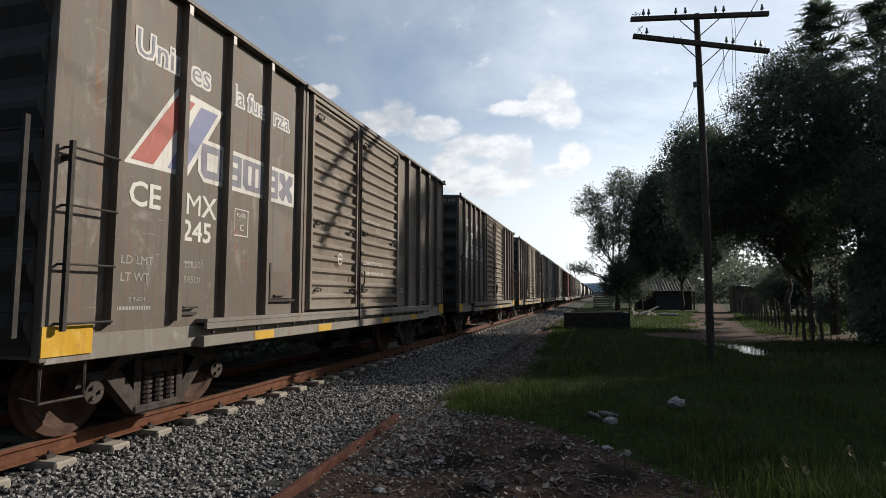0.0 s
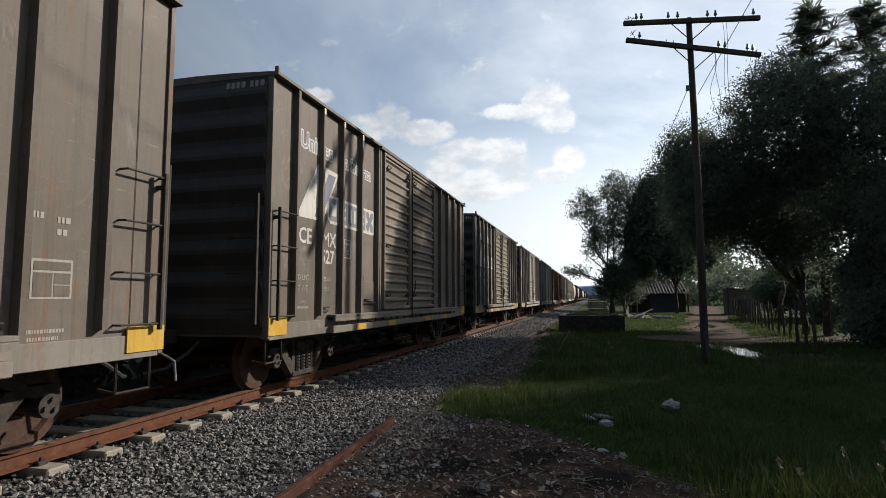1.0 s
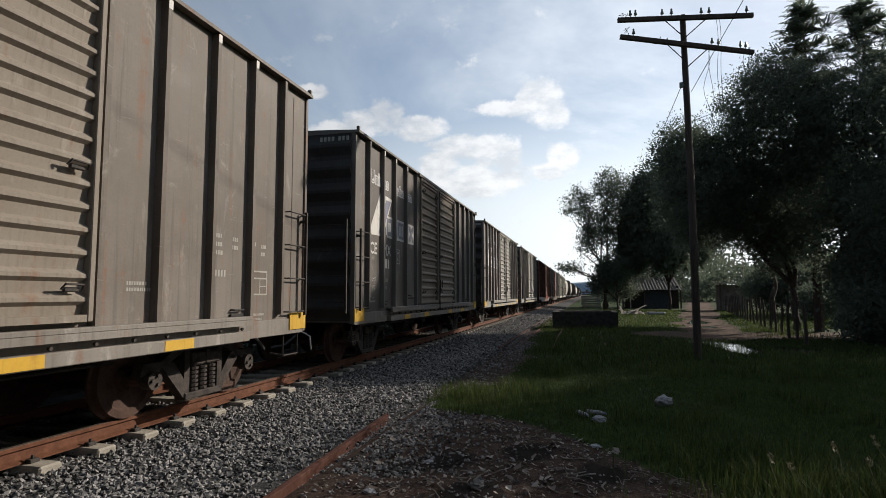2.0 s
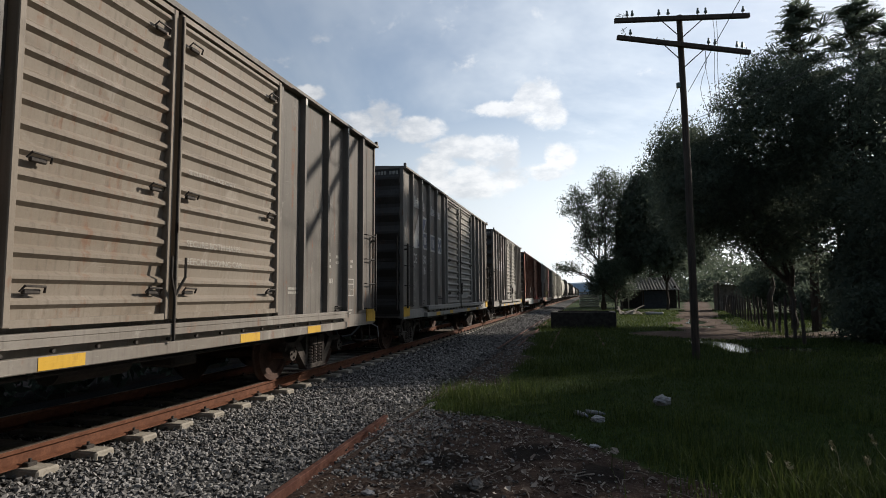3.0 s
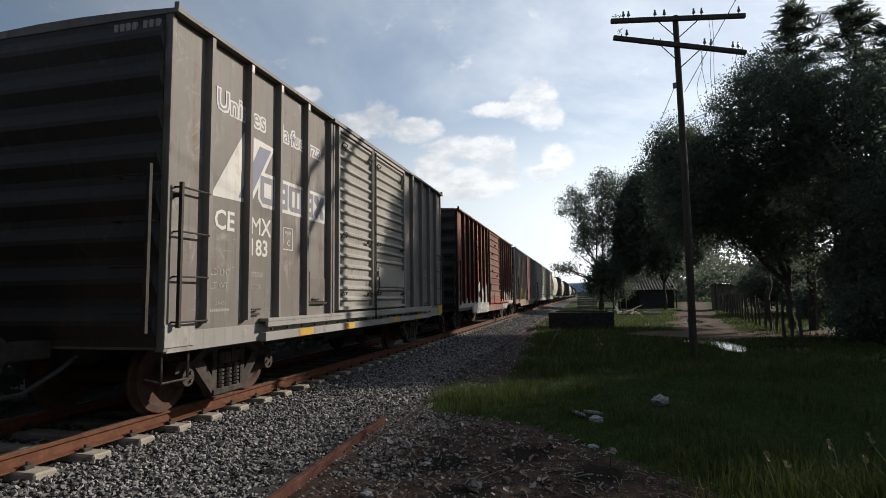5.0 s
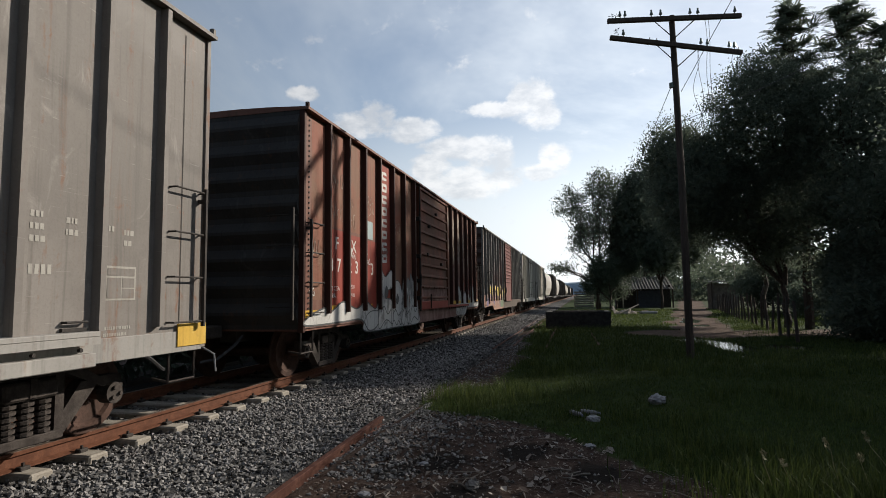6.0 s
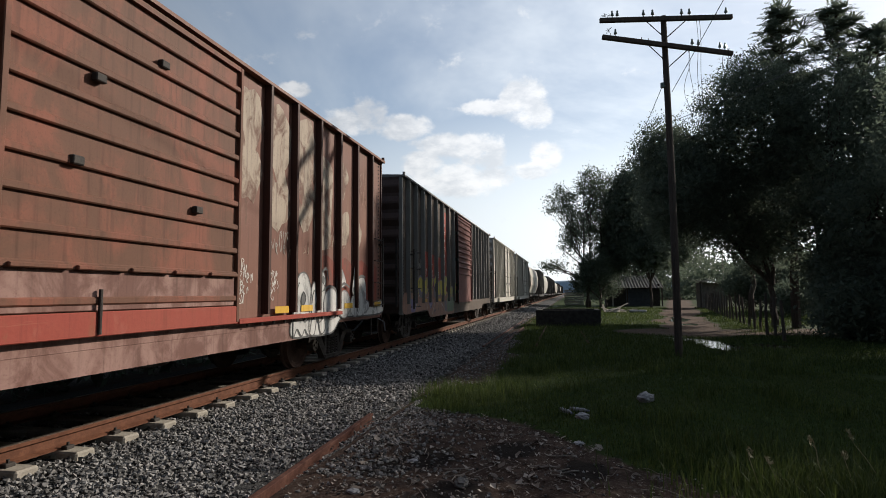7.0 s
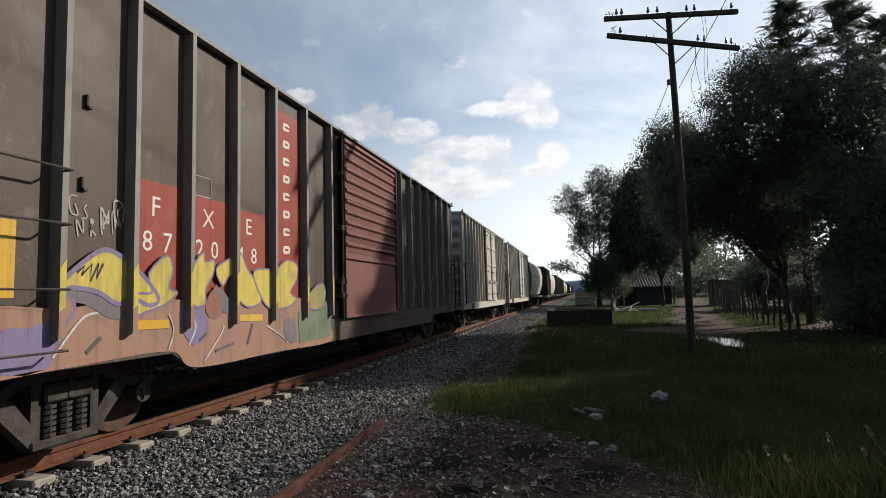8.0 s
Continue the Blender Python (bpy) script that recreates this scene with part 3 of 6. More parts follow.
def frame_mesh(s):
    """A cast truck side frame with a window for the springs."""
    bm = bmesh.new()
    for s in (s, ):
        lo, hi = sorted((s * 0.97, s * 1.09))
        prism(bm, [(-1.02, 0.47), (-0.98, 0.60), (-0.72, 0.60), (-0.42, 0.78), (0.42, 0.78), (0.72, 0.60), (0.98, 0.60), (1.02, 0.47), (0.76, 0.50), (0.36, 0.68), (-0.36, 0.68), (-0.76, 0.50)], "x", lo, hi)
        for k in (-1, 1):
            prism(bm, [(k * 0.74, 0.58), (k * 0.62, 0.44), (k * 0.33, 0.12), (k * 0.24, 0.12), (k * 0.26, 0.24), (k * 0.52, 0.58)], "x", lo, hi)
            box(bm, lo, hi, k * 0.30 - 0.045, k * 0.30 + 0.045, 0.18, 0.72)
        box(bm, lo - 0.02, hi + 0.02, -0.34, 0.34, 0.11, 0.19, 0.01)
        box(bm, lo - 0.03, hi + 0.05, -0.25, 0.25, 0.50, 0.66, 0.02)
        box(bm, lo, hi + 0.06, -0.03, 0.03, 0.52, 0.68)
    bmesh.ops.recalc_face_normals(bm, faces=bm.faces)
    return mesh_of("side_frame", bm, "truck")


def spring_mesh():
    bm = bmesh.new()
    for x in (0, ):
        for y in (0, ):
            rod(bm, (x, y, 0.19), (x, y, 0.50), 0.042, 8)
            for k in range(6):
                rod(bm, (x, y, 0.20 + k * 0.05), (x, y, 0.228 + k * 0.05), 0.072, 10)
    return mesh_of("springs", bm, "truck")


TRUCK = {}


def truck_parts(car, y):
    if not TRUCK:
        TRUCK.update(near=frame_mesh(1), far=frame_mesh(-1), spring=spring_mesh(), wheelset=wheelset_mesh(), cap=cap_mesh(1), cap_far=cap_mesh(-1))
        bm = bmesh.new()
        box(bm, -1.0, 1.0, -0.2, 0.2, 0.45, 0.70, 0.03)
        rod(bm, (0, 0, 0.65), (0, 0, 0.82), 0.22, 12)
        TRUCK["bolster"] = mesh_of("bolster", bm, "steel")
    part("bolster", TRUCK["bolster"], "", car, at=pose(0, y, 0))
    for side, x in (("near", 1.05), ("far", -1.05)):
        f = part("side_frame", TRUCK[side], "", car, at=pose(0, y, 0))
        for k in (-0.16, 0.0, 0.16):
            part("spring", TRUCK["spring"], "", f, at=pose(x, k, 0))
    for k in (-0.865, 0.865):
        w = part("wheelset", TRUCK["wheelset"], "", car, "rust-brown steel wheels on an axle", pose(0, y + k, 0.42))
        part("bearing_cap", TRUCK["cap"], "", w)
        part("bearing_cap", TRUCK["cap_far"], "", w)


def ladder(car, side, y0, y1, zs, x=HW, stile=True, tall=None):
    rung = mesh_of("rung", pipe(bmesh.new(), [(side * x, y0, 0), (side * (x + 0.09), y0, 0), (side * (x + 0.09), y1, 0), (side * x, y1, 0)], 0.011), "steel")
    for z in zs:
        part("rung", rung, "", car, at=pose(0, 0, z))
    if stile:
        bm = bmesh.new()
        top = tall or zs[0] + 0.05
        for y in (y0, ):
            box(bm, side * (x + 0.07), side * (x + 0.11), y - 0.016, y + 0.016, zs[-1] - 0.06, top)
            box(bm, side * x, side * (x + 0.11), y - 0.02, y + 0.02, top - 0.16, top - 0.12)
        part("ladder_stile", bm, "steel", car)


def brake_and_coupler(car, L):
    for y, d in ((0, -1), (L, 1)):
        bm = bmesh.new()
        box(bm, -0.11, 0.11, min(y, y + d * 0.55), max(y, y + d * 0.55), 0.72, 0.92, 0.02)
        box(bm, -0.17, 0.17, min(y + d * 0.5, y + d * 0.86), max(y + d * 0.5, y + d * 0.86), 0.68, 0.98, 0.05)
        part("coupler", bm, "steel", car)
        bm = bmesh.new()
        pipe(bm, [(0.5, y + d * 0.05, 0.75), (0.52, y + d * 0.3, 0.62), (0.45, y + d * 0.6, 0.45), (0.3, y + d * 0.8, 0.42)], 0.025)
        part("air_hose", bm, "black", car)
        for sx in (-1, 1):
            bm = bmesh.new()
            x = sx * (HW - 0.06)
            a, b = (y + 0.08, y + 0.48) if d < 0 else (y - 0.48, y - 0.08)
            pipe(bm, [(x, a, SILL + 0.03), (x, a, 0.47), (x, b, 0.47), (x, b, SILL + 0.03)], 0.017)
            pipe(bm, [(x, a, 0.47), (x - sx * 0.2, a, 0.50)], 0.015)
            part("stirrup_step", bm, "truck", car)
        if d < 0:
            continue
        bm = bmesh.new()
        pipe(bm, [(HW - 0.25, y + d * 0.08, 0.86), (HW - 0.05, y + d * 0.16, 0.74), (HW + 0.02, y + d * 0.17, 0.70), (HW + 0.04, y + d * 0.18, 0.50)], 0.012)
        part("uncoupling_lever", bm, "plastic", car, "pale bent steel lever")
    bm = bmesh.new()
    box(bm, -0.15, 0.15, 0.3, L - 0.3, 0.62, 0.86)
    rod(bm, (0.62, L * 0.45, 0.66), (0.62, L * 0.45 + 0.9, 0.66), 0.17, 12)
    box(bm, 0.3, 0.8, L * 0.58, L * 0.58 + 0.45, 0.48, 0.78, 0.03)
    pipe(bm, [(0.9, 2.9, 0.64), (0.9, L - 2.9, 0.64)], 0.02)
    pipe(bm, [(-0.9, 2.9, 0.60), (-0.9, L - 2.9, 0.60)], 0.02)
    part("underframe", bm, "steel", car, "dark centre sill with brake gear")


def corrugated(y0, y1, z0, z1, x, depth=0.05, pitch=0.195, inner=0.06):
    n = max(2, round((z1 - z0) / pitch))
    p = (z1 - z0) / n
    out = [(x - inner, z0)]
    for k in range(n):
        z = z0 + k * p
        out += [(x, z), (x + depth * 0.2, z + p * 0.45), (x + depth, z + p * 0.62), (x + depth, z + p * 0.78), (x, z + p * 0.97)]
    out.append((x - inner, z1))
    return prism(bmesh.new(), out, "y", y0, y1)


def box_car(name, label, L, paint, posts, post_paint=None, post_depth=0.085, end_paint="dark_car_and_end_shade", eave=EAVE, ladder_zs=(2.54, 2.06, 1.58, 1.10), sill=SILL, roof_paint=None, rungs=(0.13, 0.60), rung_out=0.0):
    """The shell that all the box cars share: sides, ends, roof, posts, ladders, trucks."""
    car = thing(name, label, "box car", group="train")
    bm = bmesh.new()
    box(bm, -HW, HW, 0.012, L - 0.012, sill + 0.02, eave - 0.02)
    part("body", bm, paint, car)
    for y0, y1 in ((0.0, 0.07), (L - 0.07, L)):                     # corner posts
        for s in (-1, 1):
            lo, hi = sorted((s * (HW - 0.08), s * (HW + 0.025)))
            part("corner_post", box(bmesh.new(), lo, hi, y0, y1, sill, eave, 0.006), post_paint or paint, car)
    shared = mesh_of("side_post", prism(bmesh.new(), [(-0.002, -0.042), (post_depth, -0.030), (post_depth, 0.030), (-0.002, 0.042)], "z", sill + 0.27, eave - 0.06), post_paint or paint)
    for y in posts:
        part("side_post", shared, "", car, at=pose(HW, y, 0))
        part("side_post", shared, "", car, at=pose(-HW, y, 0, 0, 0, 180))
    # ends with broad pressed ridges; the near-black default colour stands in for shade
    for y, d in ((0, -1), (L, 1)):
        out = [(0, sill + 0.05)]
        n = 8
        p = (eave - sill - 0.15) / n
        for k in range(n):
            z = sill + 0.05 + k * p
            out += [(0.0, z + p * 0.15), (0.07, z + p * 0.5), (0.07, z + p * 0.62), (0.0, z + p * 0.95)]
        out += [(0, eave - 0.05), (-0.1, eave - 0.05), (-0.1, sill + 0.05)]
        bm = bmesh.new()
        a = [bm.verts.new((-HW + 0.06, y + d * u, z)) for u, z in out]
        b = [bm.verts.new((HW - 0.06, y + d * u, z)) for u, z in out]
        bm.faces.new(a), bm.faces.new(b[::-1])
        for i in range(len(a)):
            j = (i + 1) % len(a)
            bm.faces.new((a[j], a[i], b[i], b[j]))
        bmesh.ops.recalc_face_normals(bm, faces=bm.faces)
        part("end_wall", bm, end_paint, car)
    # roof: a low arch of pressed panels with an eave angle
    arch = [(-HW - 0.10, eave - 0.05), (-HW - 0.10, eave - 0.005)] + [(HW * u, eave + 0.06 * (1 - u * u)) for u in (-0.98, -0.6, -0.2, 0.2, 0.6, 0.98)] + [(HW + 0.10, eave - 0.005), (HW + 0.10, eave - 0.05)]
    part("roof", prism(bmesh.new(), arch, "y", -0.01, L + 0.01), roof_paint or post_paint or paint, car)
    bm = bmesh.new()
    k = 0.6
    while k < L - 0.3:
        prism(bm, [(-HW, eave + 0.02)] + [(HW * u, eave + 0.09 * (1 - u * u)) for u in (-0.9, -0.4, 0, 0.4, 0.9)] + [(HW, eave + 0.02)], "y", k, k + 0.06)
        k += 1.05
    part("roof_ridges", bm, roof_paint or post_paint or paint, car)
    for s in (1, -1):
        ladder(car, s, *rungs, ladder_zs, HW + rung_out)
        ladder(car, s, L - rungs[0], L - rungs[1], ladder_zs, HW + rung_out)
    for y in (0.03, L - 0.03):
        part("roof_cleat", box(bmesh.new(), HW + 0.03, HW + 0.09, y - 0.03, y + 0.03, eave - 0.01, eave + 0.075, 0.01), post_paint or paint, car)
    for y, d in ((0, -1), (L, 1)):
        bm = bmesh.new()
        for z in ladder_zs:
            pipe(bm, [(HW - 0.1, y, z + 0.1), (HW - 0.1, y + d * 0.12, z + 0.1), (HW - 0.55, y + d * 0.12, z + 0.1), (HW - 0.55, y, z + 0.1)], 0.011)
        box(bm, HW - 0.12, HW - 0.08, min(y + d * 0.10, y + d * 0.14), max(y + d * 0.10, y + d * 0.14), sill + 0.2, 2.75)
        part("end_ladder", bm, "steel", car)
    brake_and_coupler(car, L)
    truck_parts(car, 1.73)
    truck_parts(car, L - 1.73)
    return car


def side_door(car, y0, y1, z0, z1, material, label, handles=True, plug=0):
    if plug:
        bm = box(bmesh.new(), HW - 0.02, HW + 0.075, y0, y1, z0, z1, 0.008)
        d = part("door", bm, material, car, label)
        bm = bmesh.new()
        p = (z1 - z0) / plug
        for k in range(1, plug):
            box(bm, HW + 0.07, HW + 0.115, y0 + 0.02, y1 - 0.02, z0 + k * p - 0.035, z0 + k * p + 0.035, 0.012)
        part("door_rib", bm, material, d)
    else:
        d = part("door", corrugated(y0 + 0.06, y1 - 0.06, z0 + 0.05, z1 - 0.05, HW + 0.05), material, car, label)
    bm = bmesh.new()
    box(bm, HW, HW + 0.125, y0, y0 + 0.06, z0, z1, 0.008)
    box(bm, HW, HW + 0.125, y1 - 0.06, y1, z0, z1, 0.008)
    box(bm, HW, HW + 0.118, y0 + 0.06, y1 - 0.06, z0, z0 + 0.06)
    box(bm, HW, HW + 0.118, y0 + 0.06, y1 - 0.06, z1 - 0.06, z1)
    part("door_frame", bm, material, d)
    if handles:
        if "roller" not in TRUCK:
            bm = box(bmesh.new(), HW + 0.09, HW + 0.125, -0.07, 0.07, -0.03, 0.01, 0.008)
            pipe(bm, [(HW + 0.12, -0.10, -0.01), (HW + 0.155, -0.085, 0.035), (HW + 0.155, 0.08, 0.03), (HW + 0.12, 0.10, -0.015)], 0.010, 5)
            TRUCK["roller"] = mesh_of("door_roller", bm, "steel")
        for y in (y0 + 0.22, y1 - 0.22):
            for z in (z0 + 0.28, z0 + 1.3, z1 - 0.3):
                part("door_roller", TRUCK["roller"], "", d, at=pose(0, y, z))
    return d


def small_bars(car, rows, material="dull_white", name="stencil_bars"):
    """Stencil lines too worn to read: short bars of their size."""
    rnd = random.Random(len(rows) * 7 + 1)
    out = []
    for y0, y1, z, h in rows:
        y = y0
        while y < y1 - 0.02:
            w = rnd.uniform(0.02, 0.05) * (h / 0.06)
            out.append(rect(y, min(y + w, y1), z, z + h))
            y += w + h * 0.25
    tagged(part(name, flat(out), material, car), kind="stuff")


def cement_car(number, red, painted_red, body, leaf, trim):
    L = 11.61
    left, right = [0.62, 1.42, 2.16, 2.97, 3.80], [8.54, 9.35, 10.12, 10.85]
    car = box_car("box_car", f"grey-brown box car {red}, corrugated doors", L, body, left + right)
    side_door(car, 4.0, 5.67, 1.12, 4.36, leaf, "tan-grey corrugated sliding door")
    side_door(car, 5.73, 7.74, 1.12, 4.36, leaf, "tan-grey corrugated sliding door")
    bm = bmesh.new()
    for z in (1.5, 2.6, 3.7):
        rod(bm, (HW + 0.16, 5.70, z - 0.6), (HW + 0.16, 5.70, z + 0.6), 0.016, 6)
    for y in (5.60, 5.80):
        pipe(bm, [(HW + 0.16, 5.70, 1.35), (HW + 0.2, y, 1.55), (HW + 0.2, y, 1.75)], 0.014)
    part("lock_bar", bm, "steel", car)
    for y in (3.88, 7.82):
        part("door_jamb", box(bmesh.new(), HW, HW + 0.09, y - 0.03, y + 0.03, 1.08, 4.42), body, car)
    part("door_header", box(bmesh.new(), HW, HW + 0.14, 3.8, 8.0, 4.37, 4.43), body, car)
    # lower door track on brackets, and the deeper sill plate below it
    bm = bmesh.new()
    box(bm, HW, HW + 0.15, 1.76, 10.05, 1.03, 1.075, 0.006)
    box(bm, HW + 0.11, HW + 0.15, 1.76, 10.05, 0.965, 1.03)
    part("door_track", bm, trim, car)
    bm = bmesh.new()
    box(bm, HW - 0.03, HW + 0.02, 0.05, 11.55, SILL - 0.02, 1.0, 0.005)
    box(bm, HW, HW + 0.115, 1.76, 10.05, SILL - 0.03, SILL + 0.09, 0.008)
    part("side_sill", bm, trim, car, "pale scuffed sill")
    bm = bmesh.new()
    for y in np.arange(1.9, 10.0, 0.42):
        rod(bm, (HW + 0.10, y, 0.925), (HW + 0.13, y, 0.925), 0.018, 6)
    tagged(part("bolt_row", bm, "steel", car), kind="stuff")
    bare = number == "183"
    part("corner_plate", box(bmesh.new(), HW + 0.02, HW + 0.035, 0.005, 0.46, 0.84, 1.08), trim if bare else "yellow", car, "bare grey corner plate" if bare else "yellow corner plate")
    part("corner_plate", box(bmesh.new(), HW + 0.02, HW + 0.035, L - 0.46, L - 0.005, 0.84, 1.08), "yellow", car, "yellow corner plate")
    for y in (2.68, 4.3, 6.9, 8.6):
        part("sill_stripe", flat([rect(y, y + 0.42, SILL - 0.02, SILL + 0.085)], HW + 0.119), "yellow", car, "yellow sill stripe")
    # white eave tabs on the posts
    for y in left[1:4] + right[:3]:
        part("eave_tab", flat([rect(y - 0.03, y + 0.03, 4.31, 4.41)], HW + 0.088), "white", car)
    # decals
    tone = "logo_red" if painted_red else "white"
    white = [[(0.72, 2.56), (1.37, 3.50), (2.10, 3.46), (1.54, 2.58)]]
    part("emblem_ground", flat(white, HW + 0.003), "white", car)
    part("emblem", flat([[(0.80, 2.61), (1.38, 3.43), (1.62, 3.41), (1.07, 2.61)]], HW + 0.006), tone, car)
    part("emblem", flat([[(1.26, 2.62), (1.72, 3.40), (2.00, 3.40), (1.50, 2.63)]], HW + 0.006), "logo_blue" if painted_red else "logo_slate", car)
    part("emblem_ground", flat([[(1.70, 2.68), (1.80, 2.58), (3.70, 2.58), (3.70, 3.06), (1.70, 3.06)]], HW + 0.004), "white", car)
    # the word mark as five plain grey blocks with pale slots
    for k, (y, w) in enumerate(((1.75, 0.34), (2.13, 0.34), (2.50, 0.42), (2.96, 0.32), (3.31, 0.34))):
        block = part("emblem_block", flat([[(y + 0.06, 2.63), (y + w, 2.63), (y + w, 3.01), (y, 3.01), (y, 2.69)]], HW + 0.006), "logo_grey", car)
        if k == 0:
            slots = [rect(y + 0.09, y + w - 0.07, 2.72, 2.92)]
        elif k == 2:
            slots = [rect(y + 0.10, y + 0.17, 2.70, 2.94), rect(y + 0.25, y + 0.32, 2.70, 2.94)]
        elif k == 4:
            slots = [[(y, 2.74), (y + 0.09, 2.82), (y, 2.90)], [(y + w, 2.74), (y + w - 0.09, 2.82), (y + w, 2.90)], [(y + 0.11, 2.63), (y + 0.23, 2.63), (y + 0.17, 2.73)], [(y + 0.11, 3.01), (y + 0.23, 3.01), (y + 0.17, 2.91)]]
        else:
            slots = [rect(y + 0.09, y + w - 0.08, 2.71, 2.77), rect(y + 0.09, y + w - 0.08, 2.86, 2.92)]
        part("slot", flat(slots, HW + 0.0075), "white", block)
    for word, y, size in (("Unir", 0.79, 0.36), ("es", 1.54, 0.37), ("la", 2.26, 0.34), ("fue", 2.55, 0.32), ("rza", 3.115, 0.33)):
        lettering(car, word, y, 3.64, size, "white", 0.0)
        for k, (u, v) in enumerate(((-0.019, -0.017), (0.019, -0.017), (-0.019, 0.017), (0.019, 0.017))):
            lettering(car, word, y + u, 3.64 + v, size, "white", 0.006, HW + 0.0045 + 0.0004 * k, name="lettering_edge")
        lettering(car, word, y + 0.002, 3.642, size, "logo_grey", 0.0, HW + 0.008)
    lettering(car, "CE", 0.79, 2.18, 0.335, "white", 0.006)
    lettering(car, "M", 1.53, 2.19, 0.335, "white", 0.0)
    lettering(car, "X", 1.79, 2.19, 0.335, "white", 0.005)
    if number:
        lettering(car, number, 1.50, 1.91, 0.31, "white", 0.006)
    else:
        small_bars(car, [(1.50, 1.92, 1.91, 0.2)], "white")
    lettering(car, "LD LMT", 0.74, 1.62, 0.115, "dull_white", 0.0)
    lettering(car, "LT WT", 0.74, 1.46, 0.115, "dull_white", 0.0)
    lettering(car, "227000" if number == "416" else "226500", 1.55, 1.62, 0.10, "dull_white", 0.0)
    lettering(car, "59000" if number == "416" else "59500", 1.55, 1.46, 0.10, "dull_white", 0.0)
    lettering(car, "2 INCH", 0.85, 1.27, 0.06, "dull_white", 0.0)
    small_bars(car, [(0.72, 1.14, 1.19, 0.035), (0.85, 1.1, 0.95, 0.03), (0.85, 1.05, 0.90, 0.03), (0.82, 1.1, 0.85, 0.03), (1.5, 1.7, 1.66, 0.03)])
    lettering(car, "PLATE", 2.41, 2.28, 0.06, "white", 0.0)
    lettering(car, "C", 2.47, 2.11, 0.12, "white", 0.0)
    part("plate_outline", flat(stroke([(2.37, 2.05), (2.63, 2.05), (2.63, 2.37), (2.37, 2.37), (2.37, 2.05)], 0.018, 0), HW + 0.004), "white", car)
    lettering(car, "25K", 3.05, 1.24, 0.10, "dull_white", 0.0)
    # the far bays: consolidated stencil and weight lines
    small_bars(car, [(8.2, 8.45, 1.44, 0.035), (8.2, 8.55, 1.38, 0.035), (9.48, 9.62, 2.02, 0.05), (9.48, 9.60, 1.92, 0.05), (9.48, 9.62, 1.82, 0.05), (9.80, 9.92, 2.0, 0.05), (9.80, 9.94, 1.9, 0.05), (9.48, 9.68, 1.56, 0.08), (10.2, 10.3, 1.98, 0.05), (10.42, 10.56, 1.96, 0.05), (10.42, 10.54, 1.86, 0.05), (10.2, 10.55, 1.07, 0.03), (10.22, 10.5, 1.01, 0.03)])
    part("stencil_panel", flat([rect(10.22, 10.58, 1.34, 1.66)]), "dull_white", car)
    part("stencil_panel", flat([rect(10.24, 10.56, 1.57, 1.64), rect(10.24, 10.40, 1.36, 1.55), rect(10.415, 10.56, 1.46, 1.55), rect(10.415, 10.56, 1.36, 1.45)], HW + 0.006), body, car)
    for x in (0.80, 0.88, 0.96, 1.04, 1.18, 1.26, 1.34):                # small worn mark high on the end
        part("stencil_bar", box(bmesh.new(), x, x + 0.05, -0.040, -0.01, 4.27, 4.355), "dull_white", car)
    part("seam", flat([rect(11.19, 11.205, 1.0, 4.3)], HW + 0.003), "steel", car)
    crest = HW + 0.104
    for words, y, z, size in (("SECURE BOTH HASPS", 5.92, 1.88, 0.10), ("BEFORE MOVING CAR", 5.92, 1.69, 0.10), ("SECURITY DEVICE ONLY", 5.92, 2.66, 0.075)):
        lettering(car, words, y, z, size, "white" if number == "245" else "dull_white", 0.0, crest)
    if number == "245":
        part("round_mark", flat(stroke([(5.02 + 0.075 * math.cos(a), 1.92 + 0.085 * math.sin(a)) for a in np.arange(0, 6.8, 0.4)], 0.025, 0) + [rect(4.96, 5.08, 1.905, 1.935)], crest), "white", car)
    if number == "416":
        part("repair_patch", box(bmesh.new(), HW + 0.05, HW + 0.112, 5.95, 7.1, 1.24, 1.42, 0.006), trim, car, "bare grey repair patch")
    if number == "183":
        part("repair_patch", box(bmesh.new(), HW + 0.05, HW + 0.112, 6.0, 7.75, 1.55, 1.95, 0.006), trim, car, "bare grey repair patch")
    bm = bmesh.new()
    for y, z in ((1.62, 1.20), (3.30, 1.32), (9.9, 1.16)):
        pipe(bm, [(HW, y - 0.1, z), (HW + 0.05, y - 0.1, z), (HW + 0.05, y + 0.1, z), (HW, y + 0.1, z)], 0.012)
        box(bm, HW, HW + 0.03, y - 0.12, y + 0.12, z - 0.08, z - 0.05)
    part("hook_bracket", bm, "steel", car)
    part("placard_board", box(bmesh.new(), HW, HW + 0.03, 3.10, 3.66, 1.28, 1.66, 0.006), body, car)
    bm = bmesh.new()
    box(bm, HW, HW + 0.06, 3.06, 3.09, 1.25, 1.75)
    box(bm, HW, HW + 0.05, 3.06, 3.70, 1.24, 1.27)
    part("placard_frame", bm, "steel", car)
    return car


